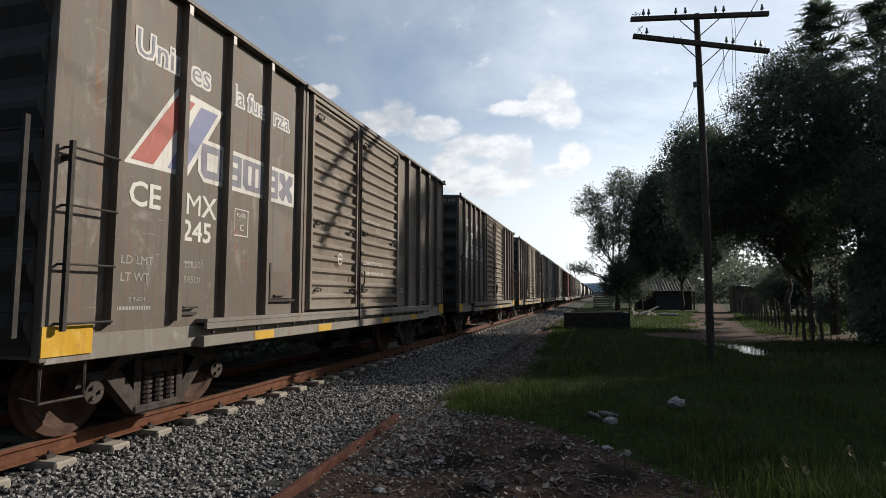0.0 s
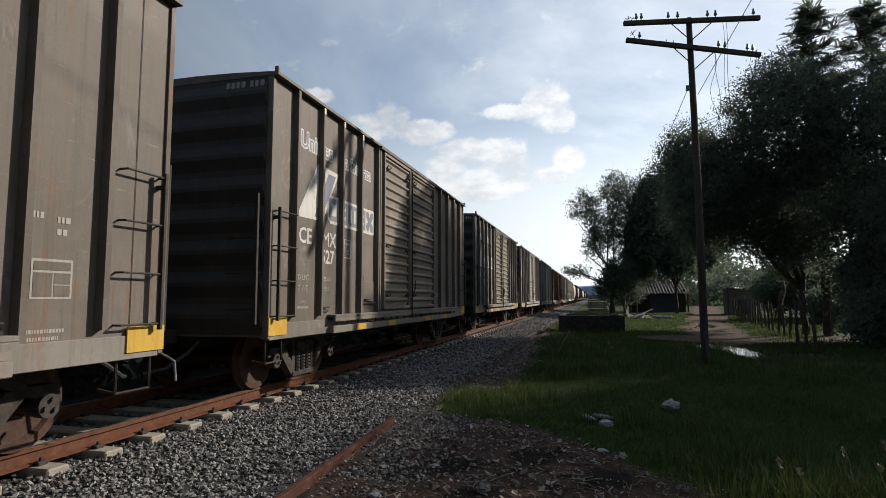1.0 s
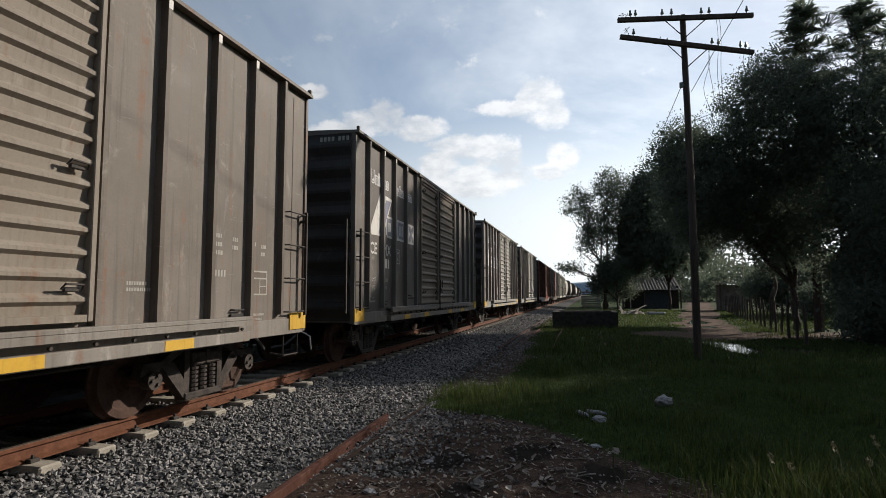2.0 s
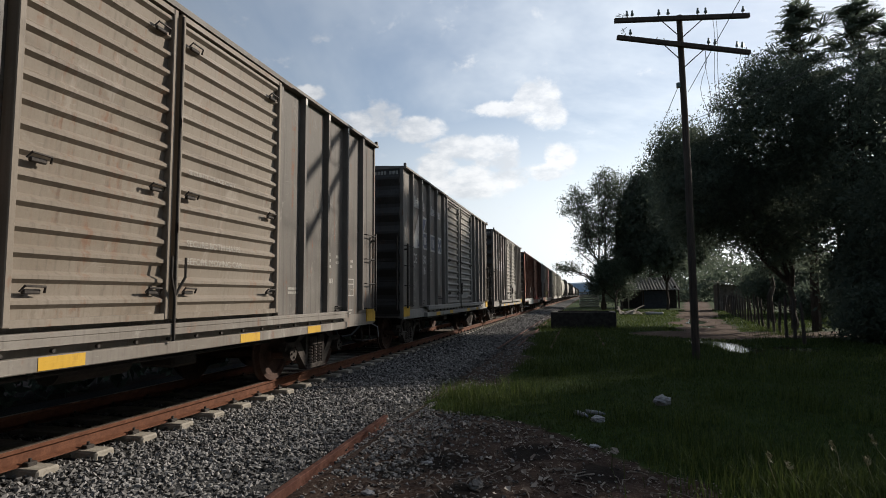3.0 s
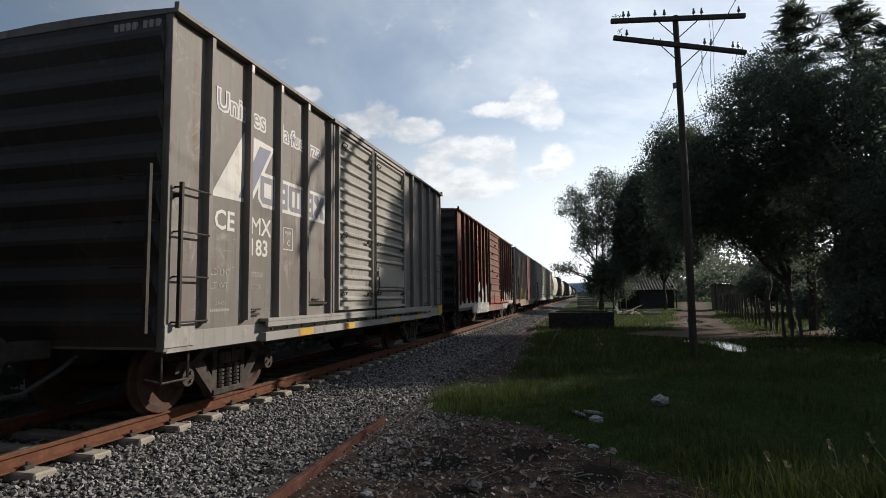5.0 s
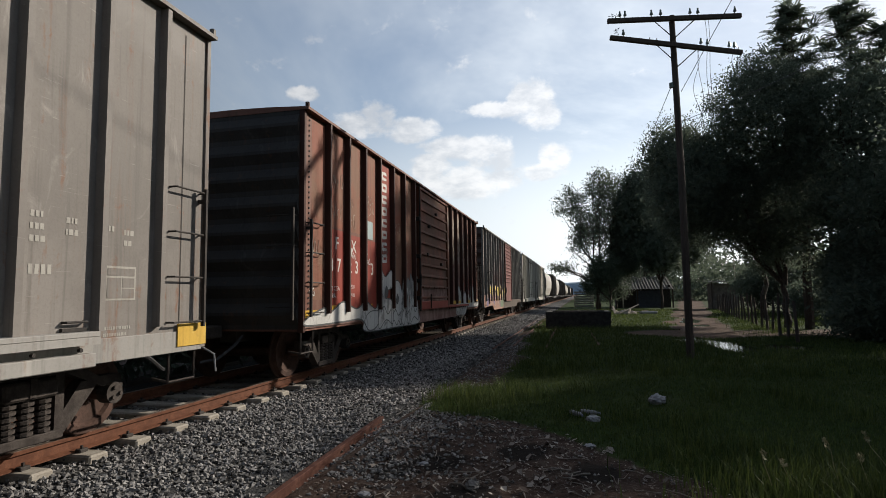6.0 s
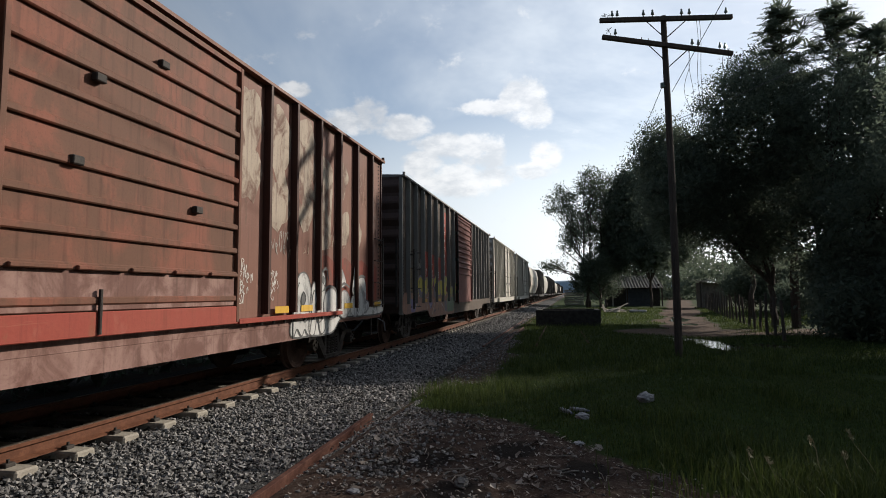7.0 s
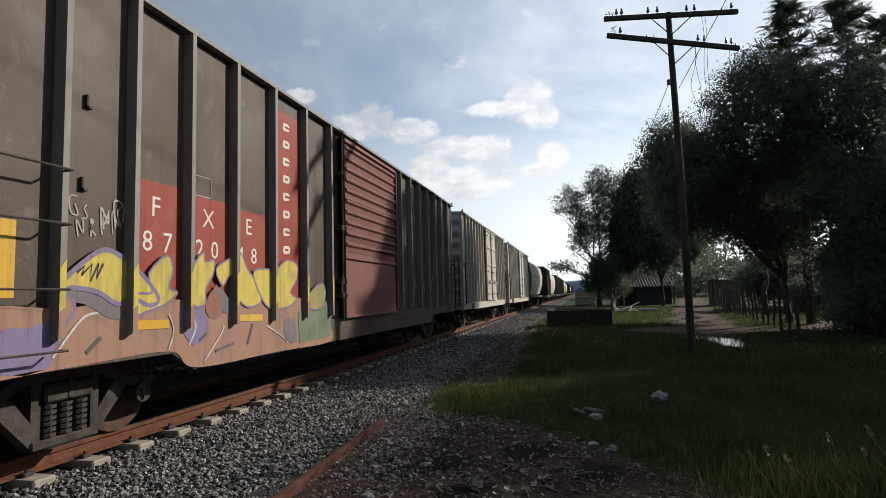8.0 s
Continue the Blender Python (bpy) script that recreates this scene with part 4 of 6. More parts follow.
def tags(car, spots, material, seed, w=0.022, size=0.2, name="graffiti_tag"):
    """Quick sprayed scrawls: a few joined letter-like strokes at each spot."""
    rnd = random.Random(seed)
    for y, z in spots:
        lines, slope = [], rnd.uniform(-0.3, 0.5)
        for k in range(rnd.randint(2, 4)):
            cy, cz, h = y + k * size * 0.62, z + k * size * 0.62 * slope, size * rnd.uniform(0.6, 1.2)
            kind = rnd.randint(0, 4)
            shape = ([(0, 0), (0.05, 1), (0.4, 0.4), (0.5, 1)], [(0.4, 0.9), (0.1, 0.8), (0.05, 0.2), (0.45, 0.05), (0.4, 0.5)], [(0, 1), (0.3, 0), (0.55, 1.1)],
                     [(0.1, 0), (0.1, 1), (0.5, 0.85), (0.15, 0.5), (0.55, -0.1)], [(0.5, 1), (0.05, 0.7), (0.5, 0.3), (0, 0)])[kind]
            pts = [(cy + u * h * 0.8 + rnd.uniform(-0.02, 0.02), cz + v * h + rnd.uniform(-0.02, 0.02)) for u, v in shape]
            lines += stroke(smooth_line(pts, 5), w * rnd.uniform(0.7, 1.3), 0)
        part(name, flat(lines, HW + 0.007 + rnd.random() * 0.002), material, car)


def bubble(car, pts, fill, line, x=HW + 0.004, w=0.035, name="graffiti"):
    ring = smooth_line(pts, 7, True)
    g = part(name, flat([ring], x), fill, car)
    part("outline", flat(stroke(ring + ring[:1], w, 0), x + 0.003), line, g)
    return g


def red_car():
    L = 15.2
    posts = [0.83, 1.65, 2.48, 3.33, 4.22, 5.05, 5.90] + [10.2, 11.0, 11.85, 12.7, 13.55, 14.4]
    car = box_car("box_car", "rust-red box car with white graffiti and a ribbed door", L, "red_car", posts, "red_post_shade", 0.105, end_paint="dark_car_and_end_shade", eave=4.40, roof_paint="red_car")
    for r in (rect(0.9, 1.59, 1.0, 2.55), rect(1.71, 2.42, 1.0, 2.52), rect(2.54, 3.27, 1.0, 2.50), rect(3.39, 4.16, 1.0, 4.28)):
        part("red_panel", flat([r], HW + 0.002), "red_bright", car, "brighter red paint panel")
    side_door(car, 6.32, 9.45, 1.0, 4.28, "door_peel", "rust-red plug door with horizontal ribs", False, 11)
    part("door_kick_plate", box(bmesh.new(), HW + 0.08, HW + 0.12, 6.34, 9.43, 0.98, 1.20, 0.008), "red_bright", car, "bright red kick plate")
    part("door_lower_panel", box(bmesh.new(), HW + 0.07, HW + 0.095, 6.40, 9.37, 1.21, 1.56, 0.006), "pink_scuff", car, "scuffed pinkish lower door panel")
    bm = bmesh.new()
    for k in range(5):
        box(bm, HW + 0.11, HW + 0.15, 6.44 + 0.6 * k, 6.98 + 0.6 * k, 1.565, 1.605, 0.008)
    part("door_ledge", bm, "door_peel", car)
    part("lock_bar", rod(bmesh.new(), (HW + 0.13, 6.2, 0.95), (HW + 0.13, 6.2, 4.3), 0.022, 8), "steel", car)
    part("lock_bar", rod(bmesh.new(), (HW + 0.13, 7.3, 1.0), (HW + 0.13, 7.3, 1.4), 0.018, 8), "steel", car)
    for z in (1.3, 1.75, 2.4, 3.4):
        part("bar_bracket", box(bmesh.new(), HW, HW + 0.15, 6.14, 6.26, z - 0.05, z + 0.05, 0.01), "steel", car)
    part("door_lever", pipe(bmesh.new(), [(HW + 0.13, 6.2, 1.75), (HW + 0.2, 6.05, 1.9), (HW + 0.2, 6.0, 1.6)], 0.02), "steel", car)
    for y, z in ((7.0, 2.5), (8.6, 2.3), (8.0, 3.75), (7.2, 3.3)):
        part("door_cleat", box(bmesh.new(), HW + 0.08, HW + 0.15, y - 0.06, y + 0.06, z - 0.04, z + 0.04, 0.01), "steel", car)
    bm = bmesh.new()
    box(bm, HW - 0.03, HW + 0.03, 0.05, L - 0.05, 0.86, 1.02, 0.006)
    prism(bm, [(2.3, 0.90), (2.8, 0.64), (12.4, 0.64), (12.9, 0.90)], "x", HW - 0.03, HW + 0.026)
    part("side_sill", bm, "pink_scuff", car, "scuffed pinkish sill")
    bm = bmesh.new()
    for z in np.arange(1.0, 4.35, 0.085):
        for y in (0.20, L - 0.20):
            rod(bm, (HW, y, z), (HW + 0.016, y, z), 0.017, 6)
    tagged(part("rivet_row", bm, "steel", car), kind="stuff")
    for y in (1.0, 2.65, 5.1):
        part("reflector", flat([rect(y, y + 0.36, 1.08, 1.20)], HW + 0.010), "yellow", car, "yellow reflector strip")
    part("corner_mark", flat([rect(0.10, 0.55, 0.98, 1.14)], HW + 0.008), "yellow", car, "yellow corner mark")
    for a, y, z, s in (("F", 1.20, 2.20, 0.32), ("X", 1.93, 2.20, 0.32), ("E", 2.62, 2.20, 0.32), ("8", 0.96, 1.80, 0.34), ("7", 1.28, 1.80, 0.34), ("2", 1.78, 1.80, 0.34), ("3", 2.10, 1.80, 0.34), ("4", 2.60, 1.80, 0.34), ("3", 2.93, 1.80, 0.34)):
        lettering(car, a, y, z, s, "white", 0.005)
    for a, y, z, s in (("LIM CGA", 0.93, 1.46, 0.12), ("TARA", 0.93, 1.33, 0.12), ("72 900", 1.78, 1.50, 0.11), ("27 900", 1.78, 1.34, 0.11), ("KG", 2.6, 1.50, 0.11), ("KG", 2.6, 1.36, 0.11)):
        lettering(car, a, y, z, s, "white", 0.0)
    # upright emblem in the tall red bay, as plain bars
    for k in range(8):
        z = 2.08 + 0.265 * k
        block = part("emblem_block", flat([[(3.62, z + 0.04), (3.66, z), (3.92, z + 0.02), (3.94, z + 0.17), (3.90, z + 0.21), (3.64, z + 0.19)]], HW + 0.006), "white", car)
        part("slot", flat([rect(3.70, 3.94 if k % 2 else 3.86, z + 0.075, z + 0.135)], HW + 0.0075), "red_bright", block)
    part("blue_board", box(bmesh.new(), HW, HW + 0.012, 2.68, 3.03, 2.53, 2.90), "pale_blue", car, "pale blue route board")
    # white throw-up graffiti along the foot, over the sill
    rnd = random.Random(21)
    low = HW + 0.032
    bubble(car, [(0.12, 0.90), (0.12, 1.02), (0.7, 1.16), (1.0, 1.10), (1.5, 1.26), (2.1, 1.12), (2.6, 1.24), (3.1, 1.10), (3.35, 1.22), (3.4, 0.95), (3.2, 0.72), (2.75, 0.67), (2.35, 0.90), (1.5, 0.90)], "white_spray", "grey_spray", low, 0.03)
    bubble(car, [(2.62, 0.66), (2.5, 0.86), (2.9, 1.05), (4.0, 1.0), (5.2, 1.05), (6.2, 0.95), (6.3, 0.65), (4.4, 0.64)], "white_spray", "grey_spray", low + 0.002, 0.02)
    def letter(y, w, h, kind, x):
        shapes = ([(0, 0), (0.02, 0.5), (0.10, 1.0), (0.45, 0.86), (0.9, 0.98), (0.98, 0.7), (0.6, 0.62), (0.55, 0.5), (0.95, 0.42), (1, 0.05), (0.5, 0.12)],
                  [(0, 0.02), (0.05, 0.6), (0.25, 0.95), (0.65, 1.0), (0.95, 0.75), (1, 0.3), (0.85, 0), (0.62, 0.1), (0.45, 0.0), (0.2, 0.12)],
                  [(0, 0.1), (0.1, 0.8), (0.3, 1.0), (0.45, 0.7), (0.7, 1.02), (0.98, 0.85), (0.85, 0.5), (1, 0.1), (0.7, 0), (0.5, 0.35), (0.3, 0.0)])[kind]
        foot = 0.68 if y < 12.5 else 0.90
        h -= foot - 0.68
        bubble(car, [(y + u * w, foot + v * h) for u, v in shapes], "white_spray", "grey_spray", x, 0.024)
        bubble(car, [(y + w * 0.38, foot + h * 0.55), (y + w * 0.5, foot + h * 0.70), (y + w * 0.64, foot + h * 0.6), (y + w * 0.5, foot + h * 0.48)], "grey_spray", "black", x + 0.006, 0.018)
        part("graffiti_shade", flat(stroke(smooth_line([(y + w * 0.12, foot + h * 0.25), (y + w * 0.35, foot + h * 0.35), (y + w * 0.6, foot + h * 0.22), (y + w * 0.85, foot + h * 0.3)]), 0.028, 0), x + 0.006), "grey_spray", car)
        part("graffiti_shade", flat(stroke(smooth_line([(y + w * 0.1, foot + h * 0.4), (y + w * 0.2, foot + h * 0.75), (y + w * 0.3, foot + h * 0.85)]), 0.02, 0), x + 0.006), "black", car)
    for k, (y, w, h) in enumerate(((3.30, 0.92, 1.28), (4.12, 0.80, 1.02), (4.85, 0.72, 1.10), (5.50, 0.75, 1.22))):
        letter(y, w, h, k % 3, low + 0.010 + 0.001 * k)
    bubble(car, [(10.98, 0.70), (11.0, 1.0), (11.2, 1.22), (11.9, 1.14), (12.6, 1.24), (13.3, 1.14), (14.0, 1.24), (14.5, 1.14), (15.12, 1.2), (15.14, 0.92), (13.6, 0.90), (12.9, 0.9), (12.45, 0.66), (11.6, 0.66)], "white_spray", "grey_spray", low, 0.03)
    for k, y in enumerate((11.02, 11.55)):
        letter(y, 0.62, (1.0, 0.86)[k], (k + 1) % 3, low + 0.008 + 0.001 * k)
    for pts in ([(12.65, 1.43), (12.69, 1.79), (12.83, 1.83), (12.96, 1.74), (13.07, 1.54), (12.85, 1.45)],
            [(13.39, 1.38), (13.45, 1.65), (13.51, 1.88), (13.61, 1.66), (13.58, 1.3)],
            [(13.6, 1.5), (13.82, 1.67), (14.1, 1.59), (14.1, 0.99), (13.62, 0.95)],
            [(11.92, 1.7), (12.08, 1.72), (12.16, 1.56), (12.08, 1.41), (11.9, 1.41)]):
        ring = smooth_line(pts, 4, True)
        g = part("graffiti", flat([ring], low + 0.010), "white_spray", car)
        part("outline", flat(stroke(ring + ring[:1], 0.016, 0), low + 0.0112), "grey_spray", g)
    for k, (y, z, r) in enumerate(((12.98, 1.15, 0.30), (12.41, 1.17, 0.32), (13.52, 1.11, 0.25))):
        bubble(car, [(y + r * math.cos(a), z + 0.85 * r * math.sin(a)) for a in np.arange(0, 6.2, 0.8)], "white_spray", "grey_mid_spray", low + 0.014 + 0.0005 * k, 0.022)
    for y, z in ((12.71, 1.57), (12.07, 1.59)):
        part("graffiti_shade", flat([[(y + 0.06 * math.cos(a), z + 0.07 * math.sin(a)) for a in np.arange(0, 6.2, 0.5)]], low + 0.0125), "grey_spray", car)
    for pts in ([(12.71, 1.41), (12.95, 1.54), (13.24, 1.47)],
            [(12.03, 1.73), (12.18, 1.79), (12.27, 1.6)],
            [(13.62, 1.6), (13.82, 1.71), (14.08, 1.68)],
            [(13.47, 1.48), (13.53, 1.26), (13.68, 0.98)],
            [(12.08, 1.41), (12.29, 1.48), (12.57, 1.43), (12.68, 1.25)]):
        part("graffiti_shade", flat(stroke(smooth_line(pts), 0.045, 0), low + 0.0185), "grey_spray", car)
    part("door_track", box(bmesh.new(), HW + 0.02, HW + 0.13, 9.45, 12.72, 0.97, 1.035, 0.006), "red_bright", car, "bright red lower door track")
    bm = bmesh.new()
    for y in np.arange(9.7, 12.6, 0.32):
        rod(bm, (HW + 0.09, y, 0.93), (HW + 0.09, y, 0.97), 0.018, 6)
    tagged(part("bolt_row", bm, "steel", car), kind="stuff")
    for y in (10.45, 11.25, 12.98, 14.62):
        part("reflector", flat([rect(y, y + 0.40, 1.07, 1.17)], low + 0.024), "yellow", car, "yellow reflector strip")
    for y0, y1 in ((11.91, 12.64), (12.76, 13.49), (13.61, 14.34), (14.46, 14.9)):
        part("red_panel", flat([[(y0, 1.2), (y1, 1.2), (y1, 1.92), (y0 + 0.5 * (y1 - y0), 2.04), (y0, 1.95)]], HW + 0.003), "red_faded", car, "faded red paint band")
    tags(car, [(9.64, 1.66), (9.62, 1.52), (9.62, 1.38), (9.60, 1.22)], "white", 41, 0.012, 0.13)
    tags(car, [(10.32, 1.62), (10.36, 1.50), (10.30, 1.38), (10.34, 1.26)], "white", 43, 0.010, 0.11)
    tags(car, [(10.40, 1.95), (10.62, 2.1)], "dull_white", 44, 0.011, 0.18)
    tags(car, [(13.65, 3.55), (13.75, 3.2), (14.48, 3.3), (14.50, 2.9), (14.48, 2.5)], "salmon_spray", 47, 0.022, 0.32)
    for pts in ([(11.9, 3.62), (12.08, 3.77), (12.25, 3.76), (12.51, 3.62), (12.52, 3.25), (12.48, 2.93), (12.45, 2.45), (12.46, 2.21), (12.16, 2.11), (11.98, 2.12), (11.81, 2.17), (11.75, 3.24)],
            [(12.69, 3.6), (12.95, 3.87), (13.15, 3.76), (13.3, 3.59), (13.14, 3.43), (13.03, 3.14), (12.87, 3.24), (12.68, 3.31)],
            [(12.77, 2.7), (12.95, 2.84), (13.18, 2.94), (13.3, 2.84), (13.28, 2.37), (12.98, 2.26), (12.71, 2.27)],
            [(13.56, 2.82), (13.66, 2.91), (14, 2.62), (13.8, 2.25), (13.56, 2.23)]):
        part("graffiti", flat([smooth_line(pts, 2, True)], HW + 0.0045), "cream_peel", car, "flaking cream spray paint over rust red")
    for k, (y0, y1, z0, z1) in enumerate(((9.52, 10.14, 2.6, 4.2), (10.26, 10.94, 2.3, 4.2), (11.06, 11.79, 2.4, 4.2))):
        for j, (lo, hi) in enumerate(((z0, z0 + 0.52 * (z1 - z0)), (z0 + 0.44 * (z1 - z0), z1))):
            m, c, ring = (y0 + y1) / 2 + rnd.uniform(-0.08, 0.08), (lo + hi) / 2, []
            for i in range(16):
                a, q = i * math.pi / 8, rnd.uniform(0.80, 1.15)
                ring.append((min(max(m + math.cos(a) * (y1 - y0) * 0.55 * q, y0), y1), min(c + math.sin(a) * (hi - lo) * 0.52 * q, 4.25)))
            part("graffiti", flat([ring], HW + 0.0045 + 0.0006 * j), "cream_peel", car, "flaking cream spray paint over rust red")
    for k, (y0, y1) in enumerate(((0.30, 0.77), (0.9, 1.59), (1.71, 2.42), (2.54, 3.27), (4.28, 4.99), (5.11, 5.84))):
        part("worn_panel", flat([rect(y0, y1, 2.58 if 0.8 < y0 < 3 else 1.3, 4.3)], HW + 0.0016), "brown_peel", car, "weathered brown patches over red")
    for y, z in ((10.0, 3.4), (10.1, 2.9), (10.9, 2.7), (11.7, 3.1), (12.5, 2.4)):
        part("graffiti_shade", flat(stroke(smooth_line([(y, z), (y + 0.2, z + 0.35), (y + 0.4, z + 0.1)]), 0.05, 0), HW + 0.0075), "red_car", car)
    tags(car, [(0.98, 3.25), (1.1, 2.75), (1.8, 3.05), (1.85, 2.65), (2.62, 3.2), (2.7, 2.95), (3.45, 2.2), (4.35, 2.8), (4.4, 2.3), (5.2, 2.6), (5.25, 2.1), (0.30, 2.05)], "faint_spray", 5, 0.017, 0.24)
    tags(car, [(0.25, 1.35), (1.9, 2.1), (2.75, 2.0)], "white", 6, 0.018, 0.14)
    tags(car, [(10.9, 1.9), (11.4, 2.0), (12.2, 2.1), (13.0, 2.2)], "faint_spray", 8, 0.015, 0.2)
    return car


def brown_car():
    L = 15.9
    posts = [0.44, 1.19, 1.96, 2.76, 3.60, 4.50, 5.42, 6.32] + [10.2, 11.0, 11.8, 12.6, 13.4, 14.2, 15.0]
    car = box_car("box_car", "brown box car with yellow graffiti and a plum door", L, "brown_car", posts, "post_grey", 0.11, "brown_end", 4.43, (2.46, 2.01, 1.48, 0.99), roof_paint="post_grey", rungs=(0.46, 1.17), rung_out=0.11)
    side_door(car, 6.78, 9.80, 1.0, 4.30, "plum_door", "plum-red corrugated plug door", False, 3)
    part("door_panel", corrugated(6.9, 9.68, 2.2, 4.2, HW + 0.08, 0.045, 0.2, 0.02), "plum_door", car)
    for y in (6.66, 6.74):
        part("lock_bar", rod(bmesh.new(), (HW + 0.14, y, 0.95), (HW + 0.14, y, 4.3), 0.02, 8), "steel", car)
    for z in (1.4, 1.65, 2.6, 3.6):
        part("bar_bracket", box(bmesh.new(), HW, HW + 0.16, 6.60, 6.80, z - 0.05, z + 0.05, 0.01), "steel", car)
    part("door_lever", pipe(bmesh.new(), [(HW + 0.14, 6.7, 1.65), (HW + 0.2, 6.5, 1.75), (HW + 0.2, 6.45, 1.45)], 0.02), "steel", car)
    bm = bmesh.new()
    box(bm, HW - 0.03, HW + 0.03, 0.05, L - 0.05, 0.82, 1.0, 0.006)
    prism(bm, [(2.5, 0.86), (2.9, 0.62), (13.0, 0.62), (13.4, 0.86)], "x", HW - 0.03, HW + 0.026)
    part("side_sill", bm, "brown_car", car)
    bm = bmesh.new()
    for z in np.arange(1.0, 4.35, 0.085):
        for y in (0.14, L - 0.14):
            rod(bm, (HW, y, z), (HW + 0.016, y, z), 0.017, 6)
    tagged(part("rivet_row", bm, "steel", car), kind="stuff")
    for r in (rect(2.03, 2.70, 1.2, 2.60), rect(2.83, 3.54, 1.2, 2.56), rect(3.67, 4.43, 1.2, 2.52), rect(4.57, 5.35, 1.2, 4.15)):
        part("red_panel", flat([r], HW + 0.002), "red_bright", car, "red paint panel")
    part("yellow_panel", flat([rect(0.50, 0.87, 1.42, 2.02)], HW + 0.004), "yellow", car, "orange-yellow square")
    for a, y, z in (("F", 2.25, 2.24), ("X", 3.05, 2.22), ("E", 3.90, 2.22), ("8", 2.14, 1.88), ("7", 2.42, 1.88), ("2", 2.93, 1.86), ("0", 3.2, 1.86), ("4", 3.72, 1.84), ("8", 4.02, 1.84)):
        lettering(car, a, y, z, 0.30, "white", 0.0)
    for k in range(8):
        z = 2.02 + 0.265 * k
        block = part("emblem_block", flat([[(4.84, z + 0.03), (4.88, z), (5.03, z + 0.02), (5.05, z + 0.10), (5.00, z + 0.13), (4.86, z + 0.12)]], HW + 0.006), "white", car)
        part("slot", flat([rect(4.90, 5.05 if k % 2 else 4.99, z + 0.05, z + 0.085)], HW + 0.0075), "red_bright", block)
    part("card_outline", flat(stroke([(2.9, 2.57), (3.2, 2.57), (3.2, 2.8), (2.9, 2.8), (2.9, 2.57)], 0.014, 0), HW + 0.005), "dull_white", car)
    bm = bmesh.new()
    for y, z in ((1.45, 3.1), (1.42, 2.35)):
        box(bm, HW, HW + 0.03, y, y + 0.02, z, z + 0.12)
        box(bm, HW, HW + 0.03, y, y + 0.06, z, z + 0.02)
    part("hook", bm, "steel", car)
    # graffiti: a salmon ground with broken colour, spiky yellow letters above it
    low = HW + 0.032
    bubble(car, [(0.08, 0.84), (0.08, 1.3), (0.6, 1.36), (1.3, 1.32), (2.0, 1.40), (3.0, 1.36), (4.2, 1.40), (5.4, 1.36), (6.2, 1.3), (6.35, 0.9), (6.3, 0.64), (4.6, 0.64), (2.95, 0.64), (2.5, 0.86), (1.2, 0.84)], "salmon_spray", "salmon_spray", low, 0.02)
    def slab(pts, fill, lift, edge="", w=0.028, steps=2):
        ring = smooth_line(pts, steps, True)
        g = part("graffiti", flat([ring], low + lift), fill, car)
        if edge:
            part("outline", flat(stroke(ring + ring[:1], w, 0), low + lift + 0.0012), edge, g)
    slab([(0.76, 1.18), (0.94, 1.18), (1.13, 1.23), (1.34, 1.28), (1.2, 0.98), (1.14, 0.85), (0.77, 0.85)], "lilac_spray", 0.0030)
    slab([(1.18, 1.47), (1.35, 1.49), (1.64, 1.42), (1.91, 1.29), (2.16, 1.38), (2.04, 1.24), (1.76, 1.22), (1.47, 1.36), (1.2, 1.38)], "shade_spray", 0.0040, "", 0, 4)
    for k, pts in enumerate((
            [(2.71, 1.33), (3.02, 1.29), (3.14, 1.02), (2.88, 0.87), (2.66, 1.12)],
            [(3.25, 1.56), (3.58, 1.32), (3.51, 1.2), (3.32, 1.28)],
            [(4.82, 1.07), (5.12, 1.06), (5.16, 0.73), (4.87, 0.78)],
            [(3.07, 1.33), (3.25, 1.52), (3.38, 1.2), (3.14, 1.17)],
            [(2.03, 1.67), (2.2, 1.51), (2.39, 1.38), (2.11, 1.48)])):
        slab(pts, ("lilac_spray", "shade_spray", "shade_spray", "salmon_dark", "lilac_spray")[k], 0.0045 + 0.0003 * k)
    for pts in ([(2.04, 1.19), (2.49, 1.18), (2.49, 1.09), (2.04, 1.1)], [(3.72, 1.18), (4.25, 1.17), (4.25, 1.08), (3.72, 1.1)]):
        slab(pts, "yellow", 0.0065, "", 0, 1)
    slab([(5.22, 1.18), (6.39, 1.23), (6.31, 0.72), (5.26, 0.7)], "green_spray", 0.0062, "", 0, 1)
    # the arched cap with a black tag in it, then the sharp letters
    slab([(1.2, 1.49), (1.39, 1.68), (1.63, 1.84), (1.8, 1.82), (2, 1.72), (2.2, 1.56), (2.34, 1.39), (2.21, 1.33), (1.99, 1.41), (1.83, 1.35), (1.61, 1.46), (1.37, 1.5)], "yellow_spray", 0.0070, "lilac_spray", 0.045, 4)
